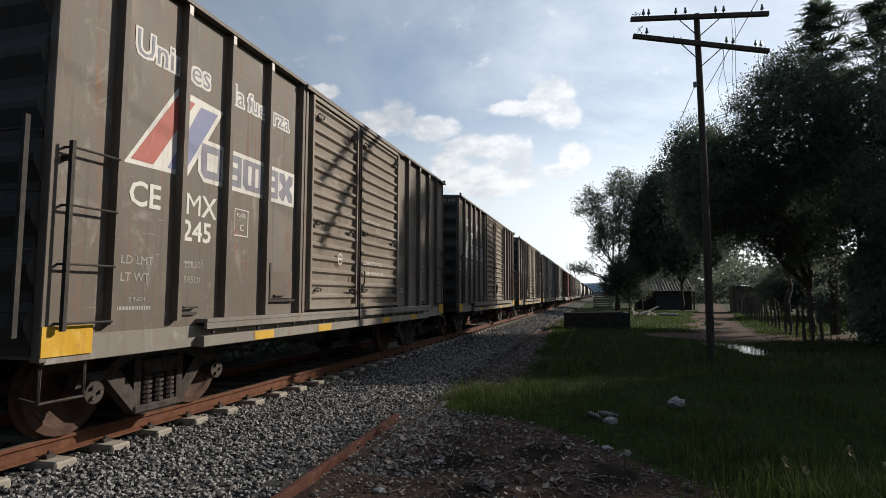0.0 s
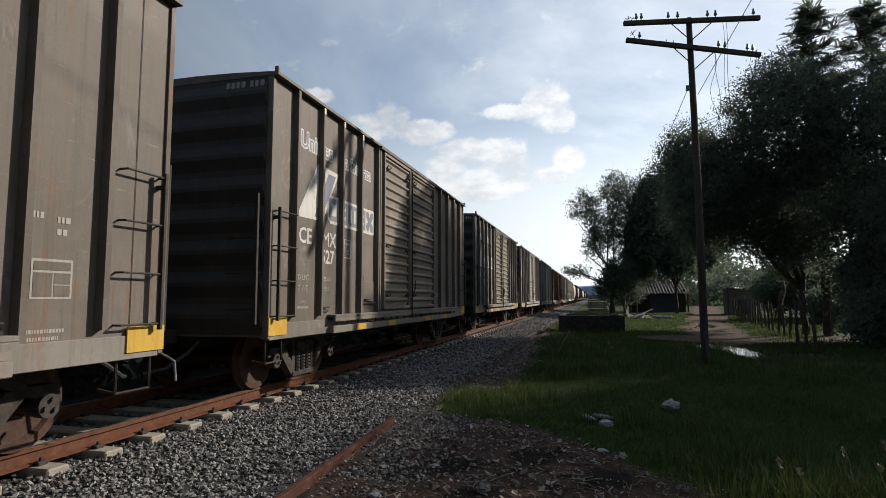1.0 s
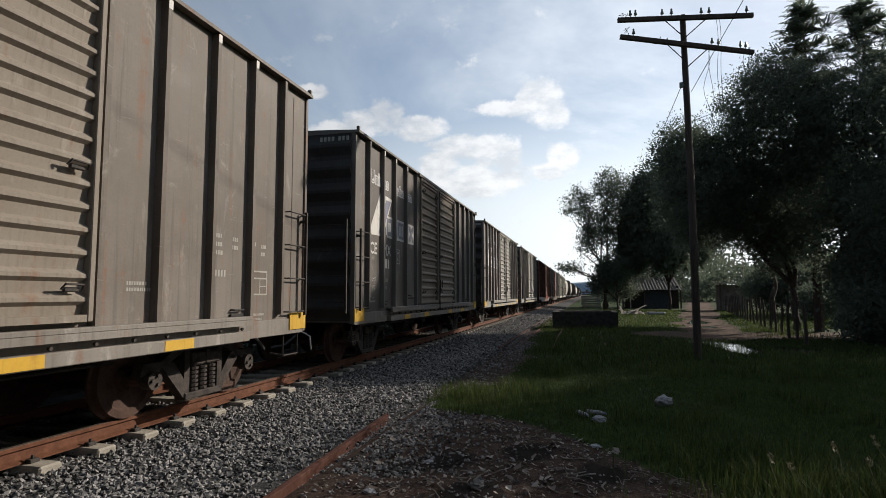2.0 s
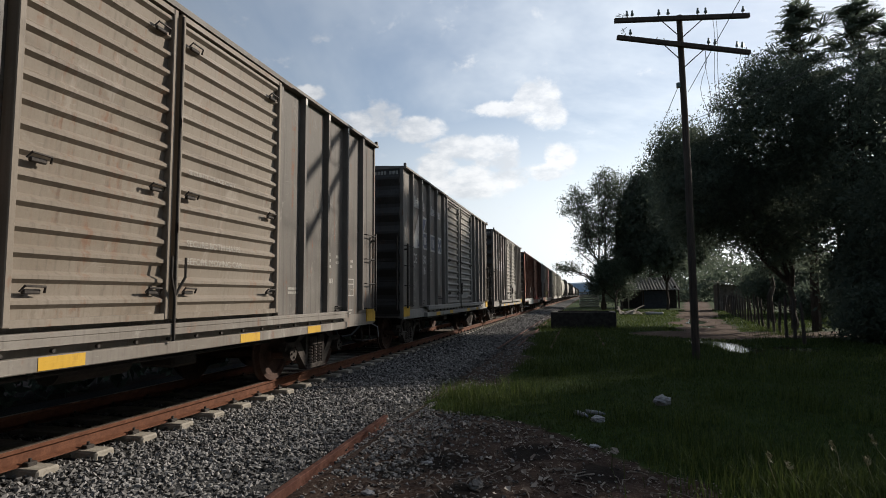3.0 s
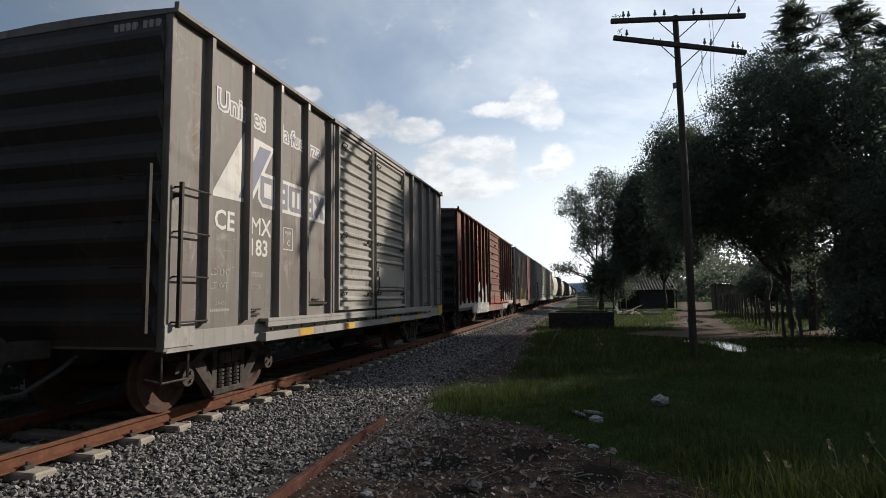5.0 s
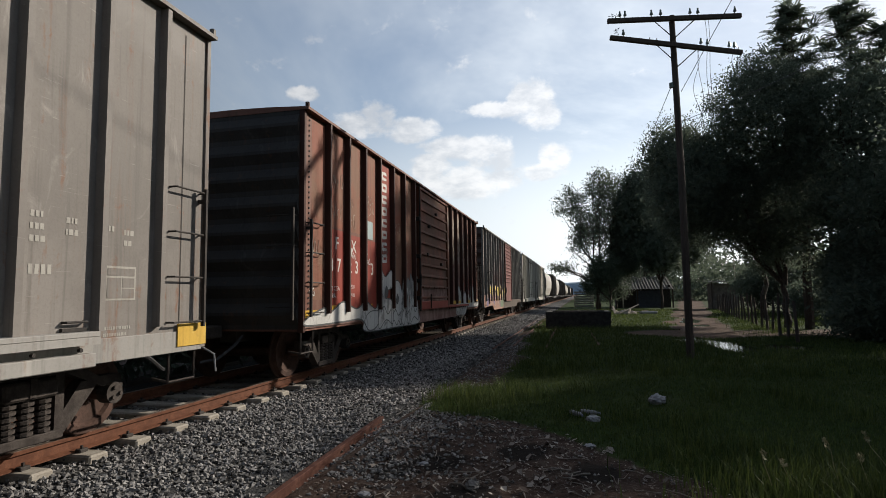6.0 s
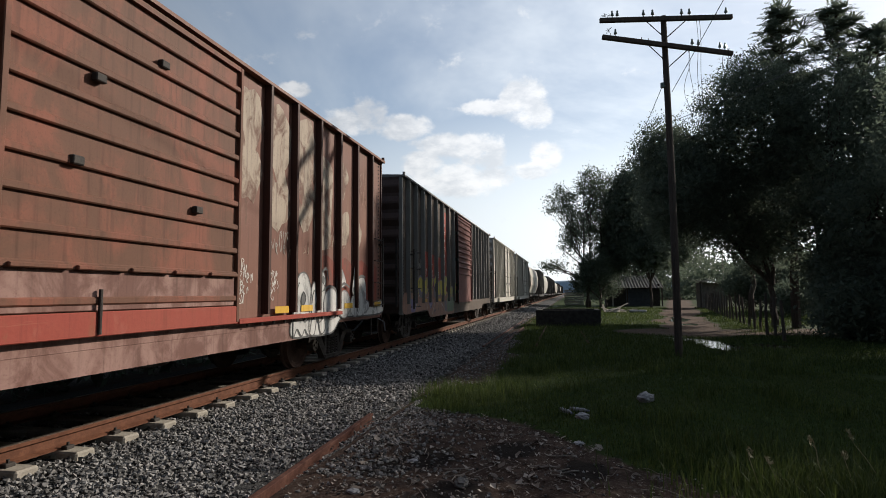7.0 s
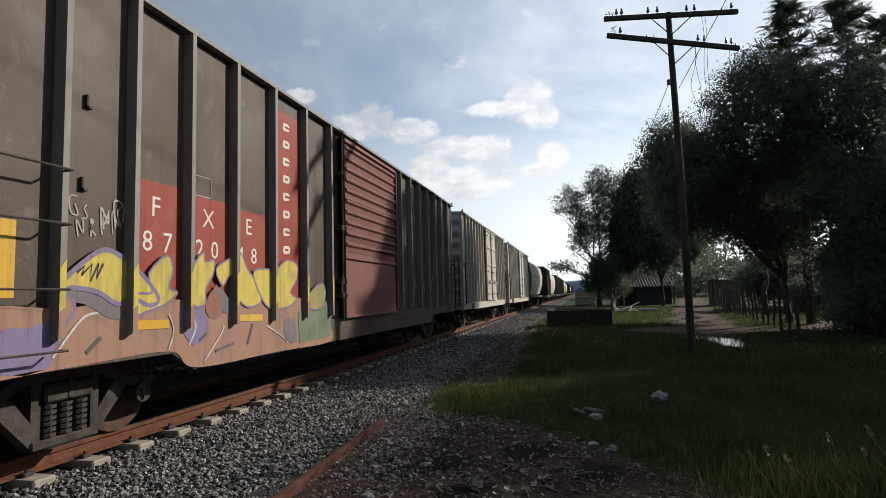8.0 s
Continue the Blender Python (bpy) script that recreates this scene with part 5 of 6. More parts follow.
    for k, pts in enumerate((
            [(2.2, 1.65), (2.45, 1.85), (2.54, 1.69), (2.48, 1.51), (2.61, 1.46), (2.44, 1.34), (2.21, 1.28), (2.01, 1.24), (2.03, 1.44), (2.25, 1.46)],
            [(2.73, 1.57), (2.87, 1.78), (3.03, 1.92), (3.05, 1.81), (3.22, 1.84), (3.19, 1.66), (3.07, 1.5), (3.06, 1.33), (2.87, 1.31), (2.79, 1.48)],
            [(3.25, 1.74), (3.51, 1.87), (3.75, 1.95), (3.86, 1.79), (4.09, 1.59), (4.21, 1.35), (3.94, 1.27), (3.72, 1.36), (3.65, 1.52), (3.51, 1.67), (3.38, 1.54)],
            [(4.02, 1.73), (4.34, 1.78), (4.55, 1.77), (4.88, 1.93), (5.18, 1.87), (5.17, 1.66), (4.97, 1.46), (5.17, 1.36), (4.87, 1.24), (4.42, 1.24), (4.17, 1.44)],
            [(5.43, 1.25), (5.66, 1.49), (6.02, 1.61), (6.14, 1.43), (5.95, 1.19)])):
        slab(pts, "yellow_spray" if k < 4 else "olive_spray", 0.0080 + 0.0016 * k, "lilac_spray", 0.024, 3)
    slab([(1.28 + 0.09 * math.cos(a), 1.33 + 0.11 * math.sin(a)) for a in np.arange(0, 6.2, 0.7)], "salmon_spray", 0.0090, "lilac_spray", 0.026, 3)
    for pts in ([(1.18, 0.93), (1.44, 1.23), (1.61, 1.28)], [(2.49, 0.87), (2.56, 1.06), (2.49, 1.23)], [(3.05, 0.68), (3.32, 0.93), (3.42, 1.06)], [(4.34, 1.01), (4.68, 0.87), (4.92, 0.73)], [(2.8, 0.89), (2.91, 1.07), (2.85, 1.22)]):
        part("graffiti_shade", flat(stroke(smooth_line(pts), 0.020, 0), low + 0.0075), "white_spray", car)
    for pts in ([(1.5, 0.94), (1.65, 1.06)], [(3.26, 0.78), (3.62, 0.84)], [(3.9, 0.8), (4.02, 1.05)], [(2.96, 0.92), (3.09, 1)]):
        part("graffiti_shade", flat(stroke(pts, 0.035, 0), low + 0.0075), "grey_spray", car)
    part("graffiti_tag", flat(stroke([(1.38, 1.63), (1.46, 1.69), (1.43, 1.61), (1.53, 1.71), (1.52, 1.56), (1.6, 1.72), (1.58, 1.58), (1.65, 1.72)], 0.024, 0), low + 0.0105), "black", car)
    # the paint runs over the posts as well
    face = HW + 0.113
    for y in posts[1:8]:
        part("post_graffiti", flat([[(y - 0.029, 1.09), (y + 0.029, 1.09), (y + 0.029, 1.34), (y - 0.029, 1.30)]], face), "salmon_spray", car)
        part("post_graffiti", flat([[(y - 0.029, 1.302), (y + 0.029, 1.342), (y + 0.029, 1.74), (y - 0.029, 1.66)]], face), "yellow_spray", car)
    tags(car, [(1.32, 2.12), (1.4, 1.95), (1.66, 2.05)], "dull_white", 31, 0.014, 0.2)
    tags(car, [(10.5, 1.5), (11.3, 1.6), (12.1, 1.4), (12.9, 1.5), (13.7, 1.4)], "dull_white", 35, 0.03, 0.3)
    return car


def pale_car(L, label, material="beige_car", y_door=None):
    n = 9
    step = 0.62
    door = y_door or (L / 2 - 0.9, L / 2 + 2.2)
    posts = [y for y in np.arange(0.6, L - 0.4, step) if not door[0] - 0.25 < y < door[1] + 0.25]
    car = box_car("box_car", label, L, material, posts, None, 0.085, material, 4.47)
    m = (door[0] + door[1]) / 2
    for a, b in ((door[0], m - 0.03), (m + 0.03, door[1])):
        side_door(car, a, b, 1.1, 4.36, material, "paneled plug door", True, 4)
    bm = bmesh.new()
    box(bm, HW - 0.02, HW + 0.12, 1.6, L - 1.6, 0.80, 1.05, 0.01)
    part("side_sill", bm, material, car)
    small_bars(car, [(door[0] + 0.4, door[0] + 1.0, 1.9, 0.12), (m + 0.3, m + 0.9, 1.9, 0.12)], "black")
    for o in car.children:
        if o.name.startswith("stencil_bars"):
            o.location.x += 0.13
    return car


def hopper(L, label, material):
    """A covered hopper: bulging sides, sloped ends, roof hatches."""
    car = thing("covered_hopper", label, "hopper car", group="train")
    prof = [(-0.45, 0.75), (-1.25, 1.3), (-1.52, 2.2), (-1.55, 3.2), (-1.35, 4.1), (-0.9, 4.45), (0.9, 4.45), (1.35, 4.1), (1.55, 3.2), (1.52, 2.2), (1.25, 1.3), (0.45, 0.75)]
    bm = bmesh.new()
    a0 = [bm.verts.new((x, 0.4 + max(0, (3.2 - z)) * 0.75, z)) for x, z in prof]
    b0 = [bm.verts.new((x, L - 0.4 - max(0, (3.2 - z)) * 0.75, z)) for x, z in prof]
    bm.faces.new(a0), bm.faces.new(b0[::-1])
    for i in range(len(prof)):
        j = (i + 1) % len(prof)
        bm.faces.new((a0[j], a0[i], b0[i], b0[j]))
    bmesh.ops.recalc_face_normals(bm, faces=bm.faces)
    part("hopper_body", bm, material, car)
    bm = bmesh.new()
    box(bm, -1.5, 1.5, 0, L, 0.95, 1.12)
    for y in (0.2, L - 0.2):
        for x in (-1.35, 1.35):
            box(bm, x - 0.06, x + 0.06, y - 0.06, y + 0.06, 1.1, 4.0)
    part("end_platform", bm, "steel", car)
    bm = bmesh.new()
    box(bm, -0.75, 0.75, 0.3, L - 0.3, 4.52, 4.56)
    for y in np.arange(1.2, L - 0.8, 1.8):
        rod(bm, (0, y, 4.45), (0, y, 4.62), 0.42, 12)
    part("roof_walk", bm, "steel", car)
    brake_and_coupler(car, L)
    truck_parts(car, 1.73)
    truck_parts(car, L - 1.73)
    return car


for key, colour in (("pale_blue", (0.27, 0.35, 0.36)), ("grey_spray", (0.06, 0.06, 0.058)), ("grey_mid_spray", (0.20, 0.19, 0.19)), ("green_spray", (0.11, 0.15, 0.09)), ("shade_spray", (0.115, 0.10, 0.115)), ("olive_spray", (0.24, 0.22, 0.07)), ("salmon_dark", (0.20, 0.085, 0.062))):
    M[key] = car_paint(key + "_paint", colour, wear=0.3, pale=[0.5 * c + 0.25 for c in colour])

for key, colour in (("salmon_spray", (0.27, 0.155, 0.112)), ("lilac_spray", (0.17, 0.14, 0.24)), ("yellow_spray", (0.46, 0.37, 0.075))):
    M[key] = patchy(key + "_worn", [0.62 * c + 0.04 for c in colour], colour, 3.0, 0.34, 0.52, 0.55)
M["cream_peel"] = patchy("flaking_cream_paint", (0.12, 0.064, 0.046), (0.31, 0.255, 0.20), 3.2, 0.37, 0.56, 0.75)
M["brown_peel"] = patchy("weathered_brown_paint", (0.215, 0.072, 0.044), (0.175, 0.094, 0.060), 1.2, 0.34, 0.64, 0.25)
M["faint_spray"] = patchy("faded_spray_line", (0.125, 0.062, 0.042), (0.34, 0.27, 0.21), 4.0, 0.40, 0.60, 0.9)
M["white_spray"] = patchy("scuffed_white_spray", (0.19, 0.185, 0.18), (0.44, 0.43, 0.41), 2.2, 0.36, 0.47, 0.7)
M["door_peel"] = patchy("flaking_red_door_paint", (0.112, 0.054, 0.035), (0.180, 0.066, 0.043), 1.5, 0.44, 0.66, 0.4)
M["pink_scuff"] = patchy("scuffed_pink_panel_paint", (0.13, 0.066, 0.053), (0.24, 0.145, 0.122), 2.4, 0.40, 0.62, 0.5)
M["red_faded"] = patchy("faded_red_band_paint", (0.12, 0.048, 0.034), (0.20, 0.045, 0.031), 1.6, 0.36, 0.60, 0.4)
TRAIN = []


def train():
    at = 3.355
    for k, (number, words, red) in enumerate((("245", "with a red and blue emblem", True), ("527", "with a white and blue emblem", False), ("", "with a pale emblem and dirt", False), ("416", "with a bleached white emblem", False), ("183", "with an off-white emblem and scuffed sill", False))):
        paint = ("grey_car", "door_grey", "grey_car_pale") if k < 2 else ("bleached_car", "bleached_door", "bleached_trim")
        if k == 2:
            paint = ("grimy_car", "door_grey", "grey_car_pale")
        TRAIN.append((cement_car(number, words, red, *paint), at + 13.47 * k))
    TRAIN.append((red_car(), 71.17))
    TRAIN.append((brown_car(), 87.97))
    TRAIN.append((pale_car(11.6, "pale beige box car with ribbed sides and paneled double doors"), 105.6))
    TRAIN.append((pale_car(13.2, "dusty beige box car with ribbed sides and paneled double doors"), 119.0))
    h1 = hopper(15.0, "pale grey covered hopper car with bulging sides", "beige_car")
    TRAIN.append((h1, 134.6))
    dark = pale_car(14.0, "dark weathered steel box car with ribbed sides", "dark_car_and_end_shade")
    TRAIN.append((dark, 151.4))
    at = 167.2
    for k in range(15):
        if k in (0, 4, 5, 9):
            TRAIN.append((copy_thing(h1, pose(MID, at, RAIL)), at))
            at += 16.8
        else:
            TRAIN.append((copy_thing(dark, pose(MID, at, RAIL)), at))
            at += 15.8
    for car, y in TRAIN:
        car.matrix_basis = pose(MID, y, RAIL)


def motions():
    """The train rolls by, gathering a little speed; each wheelset turns with the way gone."""
    gone = lambda t: 10.11 * t + 0.072 * t * t + (0.2 * math.sin(math.pi * t / 5.2) ** 2 if t < 5.2 else 0)
    for car, y in TRAIN:
        walk(car, [(t / 2, pose(MID, y - gone(t / 2), RAIL)) for t in range(17)])
    for car, y in TRAIN[:9]:
        for w in car.children:
            if w.name.startswith("wheelset"):
                p = w.matrix_basis.translation.copy()
                walk(w, [(k / 30, pose(p.x, p.y, p.z, math.degrees(gone(k / 30) / 0.42))) for k in range(241)])


# ---- trees, grass and litter ----
def leaf_cloud(rng, spots, spread, per, size, droop=0.0):
    """Many small pointed leaves in clumps round the given spots; returns verts and faces."""
    n = len(spots) * per
    c = np.repeat(np.array(spots), per, axis=0) + rng.normal(0, spread, (n, 3)) * (1, 1, 0.8)
    a = rng.normal(0, 1, (n, 3))
    a[:, 2] -= droop
    a /= np.linalg.norm(a, axis=1)[:, None]
    b = np.cross(a, rng.normal(0, 1, (n, 3)))
    b /= np.linalg.norm(b, axis=1)[:, None] + 1e-9
    s = size * rng.uniform(0.6, 1.3, (n, 1))
    v = np.stack([c - a * s, c + b * s * 0.42, c + a * s, c - b * s * 0.42], 1).reshape(-1, 3)
    f = np.arange(n * 4).reshape(-1, 4)
    return v, f


def limb(bm, a, b, r0, r1, rnd, parts=4, bend=0.12):
    a, b = Vector(a), Vector(b)
    last, d = a, (b - a).length
    for k in range(1, parts + 1):
        q = a.lerp(b, k / parts) + Vector((rnd.uniform(-1, 1), rnd.uniform(-1, 1), rnd.uniform(-0.5, 0.5))) * d * bend * (0 if k == parts else 0.5)
        rod(bm, last, q, r0 + (r1 - r0) * (k - 1) / parts, 7, r0 + (r1 - r0) * k / parts)
        last = q


def tree(x, y, blobs, label, seed, leaf="leaf", clumps=420, per=46, size=0.11, spread=0.34, trunk=0.17, shell=0.45, droop=0.0, fork=0.45, stems=1, core=0):
    """A tapered trunk, limbs to each mass of the crown, and a crown of leaf clumps with gaps. blobs: centre and half sizes."""
    rng, rnd = np.random.default_rng(seed), random.Random(seed)
    ob = thing("tree", label, "tree", pose(x, y, 0))
    bm = bmesh.new()
    zs = [b[2] for b in blobs]
    head = min(zs) * fork
    for k in range(stems):
        ox = 0 if k == 0 else rnd.uniform(-0.9, 0.9)
        limb(bm, (ox, ox * 0.5, -0.15), (ox * 1.3 + rnd.uniform(-0.15, 0.15), 0, head), trunk, trunk * 0.72, rnd)
    for b in blobs:
        tip = (b[0] - x, b[1] - y, b[2] + b[5] * 0.5)
        limb(bm, (0, 0, head), tip, trunk * 0.65, 0.03, rnd, 5)
        for _ in range(9):
            u = rng.normal(0, 1, 3)
            u /= np.linalg.norm(u)
            end = (b[0] - x + u[0] * b[3] * 0.85, b[1] - y + u[1] * b[4] * 0.85, b[2] + u[2] * b[5] * 0.85)
            s = rnd.uniform(0.3, 0.8)
            start = Vector((0, 0, head)).lerp(Vector(tip), s)
            limb(bm, start, end, trunk * 0.26, 0.012, rnd, 3)
    part("trunk", bm, "bark", ob)
    spots = []
    total = sum(b[3] * b[4] * b[5] for b in blobs)
    for b in blobs:
        n = max(20, int(clumps * b[3] * b[4] * b[5] / total))
        u = rng.normal(0, 1, (n, 3))
        u /= np.linalg.norm(u, axis=1)[:, None]
        r = shell + (1 - shell) * rng.uniform(0, 1, (n, 1)) ** 0.6
        r *= rng.uniform(0.82, 1.12, (n, 1))
        spots += list(u * r * (b[3], b[4], b[5]) + (b[0] - x, b[1] - y, b[2]))
    v, f = leaf_cloud(rng, spots, spread, per, size, droop)
    if core:                                        # the packed inner foliage
        inner = []
        for b in blobs:
            n = int(core * b[3] * b[5])
            u = rng.normal(0, 1, (n, 3))
            u *= rng.uniform(0.15, 0.84, (n, 1)) ** 0.5 * 0.9 / np.linalg.norm(u, axis=1)[:, None]
            inner += list(u * (b[3], b[4], b[5]) + (b[0] - x, b[1] - y, b[2]))
        v2, f2 = leaf_cloud(rng, inner, 0.12, 1, size * 3.0, droop)
        f = np.concatenate([f, f2 + len(v)])
        v = np.concatenate([v, v2])
    part("crown", bulk("crown", v.tolist(), f.tolist(), leaf), "", ob)
    return ob


def feather_tree(x, y, height, label, seed, reach=2.6, low=0.35):
    """A tall tree whose branches carry rosettes of long feathered leaves."""
    rng, rnd = np.random.default_rng(seed), random.Random(seed)
    ob = thing("tree", label, "tree", pose(x, y, 0))
    bm = bmesh.new()
    limb(bm, (0, 0, -0.1), (0, 0, height), 0.2, 0.03, rnd, 6, 0.02)
    ends = [(0, 0, height)]
    z = height * low
    while z < height:
        r = reach * (1 - (z - height * low) / (height * (1 - low)) * 0.80)
        for k in range(6):
            a = rnd.uniform(0, 6.3)
            l = r * rnd.uniform(0.5, 1.1)
            end = (math.cos(a) * l, math.sin(a) * l, z + l * rnd.uniform(0.15, 0.6))
            limb(bm, (0, 0, z), end, 0.035, 0.010, rnd, 2)
            ends += [end, (end[0] * 0.6, end[1] * 0.6, z + (end[2] - z) * 0.6)]
        z += 0.75
    part("trunk", bm, "bark", ob)
    base, way, side = [], [], []
    for e in ends:
        for k in range(11):
            a, up, l = rnd.uniform(0, 6.3), rnd.uniform(-0.1, 1.0), rnd.uniform(0.45, 0.85)
            d = np.array((math.cos(a) * math.cos(up), math.sin(a) * math.cos(up), math.sin(up)))
            across = np.cross(d, (0, 0, 1.0))
            across /= np.linalg.norm(across) + 1e-6
            for q in np.linspace(0.15, 1, 11):
                p = np.array(e) + d * l * q - np.array((0, 0, 0.30 * l * q * q))
                for s in (-1, 1):
                    base.append(p)
                    way.append((d * 0.45 + across * s) * 0.17 * (1.1 - 0.6 * q) * rnd.uniform(0.8, 1.1))
                    side.append(d * 0.030)
    base, way, side = np.array(base), np.array(way), np.array(side)
    v = np.stack([base, base + way * 0.5 + side, base + way, base + way * 0.5 - side], 1).reshape(-1, 3)
    f = np.arange(len(v)).reshape(-1, 4)
    part("crown", bulk("crown", v.tolist(), f.tolist(), "leaf"), "", ob)
    return ob


def trees():
    dense = "dense dark green broadleaf tree leaning over the dirt road"
    tree(9.2, 28.8, [(5.3, 28, 6.5, 2.2, 2.4, 2.7), (7.2, 28.5, 5.8, 2.0, 2.2, 2.3), (8.3, 27, 9.0, 2.5, 2.4, 3.5), (5.0, 29, 8.2, 1.9, 2, 2.0), (8.8, 29.0, 4.4, 1.9, 1.8, 1.9)], dense, 1, clumps=1250, per=84, size=0.062, spread=0.27, shell=0.62, core=300)
    tree(11.0, 26.5, [(10.8, 26, 7.4, 2.6, 2.6, 4.4), (13.2, 26.7, 7.2, 2.8, 1.9, 4.6), (11.5, 23.5, 4.2, 2.4, 2.0, 2.6), (10.2, 26.8, 4.0, 1.9, 1.8, 2.1)], "dense dark green broadleaf tree beside the fence", 2, clumps=1000, per=66, size=0.068, spread=0.28, shell=0.5, core=70)
    tree(12.2, 18.2, [(12.0, 18.3, 6.2, 3.0, 2.8, 3.1), (14.5, 16.2, 5.4, 2.5, 2.2, 2.8), (12.6, 20.4, 5.8, 2.5, 2.2, 3.0)], "dense broadleaf tree shading the turf", 3, clumps=700, per=50, size=0.09, spread=0.36, core=260)
    tree(10.5, 36, [(13.0, 36.5, 8.2, 2.4, 2.2, 2.6), (11.4, 36, 6.4, 2.2, 1.9, 2.0)], "broadleaf tree behind the fence", 4, clumps=600, per=50, size=0.10, spread=0.36, core=220)
    tree(8.2, 62, [(6.4, 61, 10.2, 2.8, 3.0, 5.2), (9.6, 62, 11.4, 3.3, 3.0, 6.0), (8.0, 60, 6.0, 2.6, 2.2, 2.6), (5.0, 63, 6.8, 2.4, 2.0, 3.0), (10.8, 64, 6.8, 2.6, 2.0, 3.0)], "dark broadleaf tree near the shed", 5, clumps=900, per=50, size=0.13, spread=0.45, shell=0.55, core=190)
    tree(1.9, 62, [(-0.6, 61, 11.2, 1.7, 1.7, 1.9), (2.3, 62, 13.2, 1.7, 1.7, 2.3), (1.8, 62.5, 9.2, 2.4, 2.0, 2.6), (4.3, 63, 11.0, 2.0, 2.0, 3.2), (0.2, 61.5, 7.2, 1.3, 1.3, 1.8), (-1.7, 61, 4.5, 1.5, 0.7, 0.30)], "slender grey-green tree with airy drooping foliage", 6, "leaf_grey", 520, 44, 0.115, 0.36, 0.16, 0.25, 0.6, 0.6, 3)
    tree(3.0, 60, [(2.6, 60, 4.0, 1.9, 1.6, 2.2), (4.8, 62.5, 5.0, 1.9, 1.5, 1.9), (1.0, 60, 2.6, 1.0, 1.0, 1.2), (3.6, 64, 2.4, 1.6, 1.2, 1.8)], "low bushy green tree in front of the shed", 7, "leaf_grey", 420, 50, 0.10, 0.32, 0.1, 0.3, 0.2, 0.4, 2, core=60)
    tree(8.5, 80, [(7.0, 80, 9.0, 3.2, 3, 4.5), (11, 82, 10, 3.5, 3, 5.0), (15.5, 84, 9, 3.5, 3, 4.8)], "tall broadleaf trees behind the sheds", 8, clumps=520, per=36, size=0.18, spread=0.55, trunk=0.22)
    for k, (x, y, r, h) in enumerate(((13.6, 49.0, 1.9, 2.3), (15.3, 47.8, 2.0, 2.5), (17.2, 46.5, 2.2, 2.4), (14.6, 41.5, 1.4, 1.2), (19.5, 52.0, 3.0, 2.6), (17.5, 38.0, 2.6, 1.9), (10.2, 23.6, 1.3, 1.5), (10.9, 25.2, 1.6, 2.3), (12.3, 24.6, 1.8, 2.6), (11.4, 22.2, 1.7, 1.6), (9.4, 21.8, 1.1, 0.9), (13.5, 21.0, 1.8, 1.7))):
        tree(x, y, [(x, y, h, r, r, h * 0.95)], "dark leafy shrub at the road's edge", 20 + k, clumps=150, per=44, size=0.09, spread=0.3, trunk=0.05, fork=0.3, shell=0.3, core=130)
    feather_tree(9.9, 28.2, 15.0, "tall feathery evergreen tree above the other crowns", 9, 2.2, 0.5)
    feather_tree(12.1, 28.2, 14.8, "tall feathery evergreen tree above the other crowns", 10, 2.5, 0.5)
    feather_tree(13.6, 27.6, 13.2, "tall feathery evergreen tree above the other crowns", 11, 2.6, 0.4)
    # trees out of view, added to keep sky light off the scene
    shade = tree(13.0, 6.0, [(12.6, 6.0, 6.0, 3.4, 3.6, 3.2), (14.4, 3.5, 5.6, 2.6, 2.6, 3.0)], "dense broadleaf tree beside the open ground", 12, clumps=420, per=40, size=0.15, spread=0.45)
    for x, y, a in ((11.5, -3.5, 40), (9.0, -11.5, 110), (2.5, -14.5, 200), (-4.5, -15.0, 300), (15.5, 11.5, 250)):
        copy_thing(shade, pose(x, y, 0, 0, 0, a))
    # a made-up dark hedge beyond the line keeps light from under the cars
    rng = np.random.default_rng(41)
    spots = [(-9.6 + rng.normal(0, 0.5), y, rng.uniform(0.03, 1) * (4.0 + 0.7 * noise.noise((0, y * 0.4, 6)))) for y in rng.uniform(-12, 70, 4600)]
    v, f = leaf_cloud(rng, spots, 0.32, 18, 0.17)
    tagged(part("hedge", bulk("hedge", v.tolist(), f.tolist(), "leaf"), ""), "dark unkempt hedge along the far side of the track", "hedge", kind="stuff")
    # woods far off
    rng = np.random.default_rng(40)
    spots = []
    for _ in range(3600):
        x, y = rng.uniform(4, 170), rng.uniform(125, 175)
        top = 10 + 5 * noise.noise((x * 0.06, 0, 2)) + 2 * noise.noise((x * 0.3, 1, 2))
        spots.append((x, y, rng.uniform(0.03, 1) * top))
    v, f = leaf_cloud(rng, spots, 0.9, 16, 0.55)
    tagged(part("far_woods", bulk("far_woods", v.tolist(), f.tolist(), "leaf_grey"), ""), "hazy belt of woods across the fields", "woods", kind="stuff")


def blades(spots, rng, tall, width, lean=0.5):
    """Grass: each blade three narrow faces, bent over."""
    s = np.array(spots)
    n = len(s)
    a = rng.uniform(0, 2 * np.pi, n)
    h = tall * rng.uniform(0.45, 1.25, n)
    w = width * rng.uniform(0.6, 1.3, n)
    l = lean * rng.uniform(0.2, 1.2, n) * h
    d = np.stack([np.cos(a), np.sin(a)], 1)
    p = np.stack([-d[:, 1], d[:, 0]], 1)
    def at(k, z, side):
        q = s.copy()
        q[:, :2] += d * (l * k)[:, None] + p * (w * side)[:, None]
        q[:, 2] += h * z
        return q
    v = np.stack([at(0, 0, -1), at(0, 0, 1), at(0.3, 0.6, -0.75), at(0.3, 0.6, 0.75), at(1, 1, 0)], 1).reshape(-1, 3)
    k = np.arange(n)[:, None] * 5
    quads = (k + np.array([0, 1, 3, 2])).tolist()
    tris = (k + np.array([2, 3, 4])).tolist()
    return v.tolist(), quads + tris


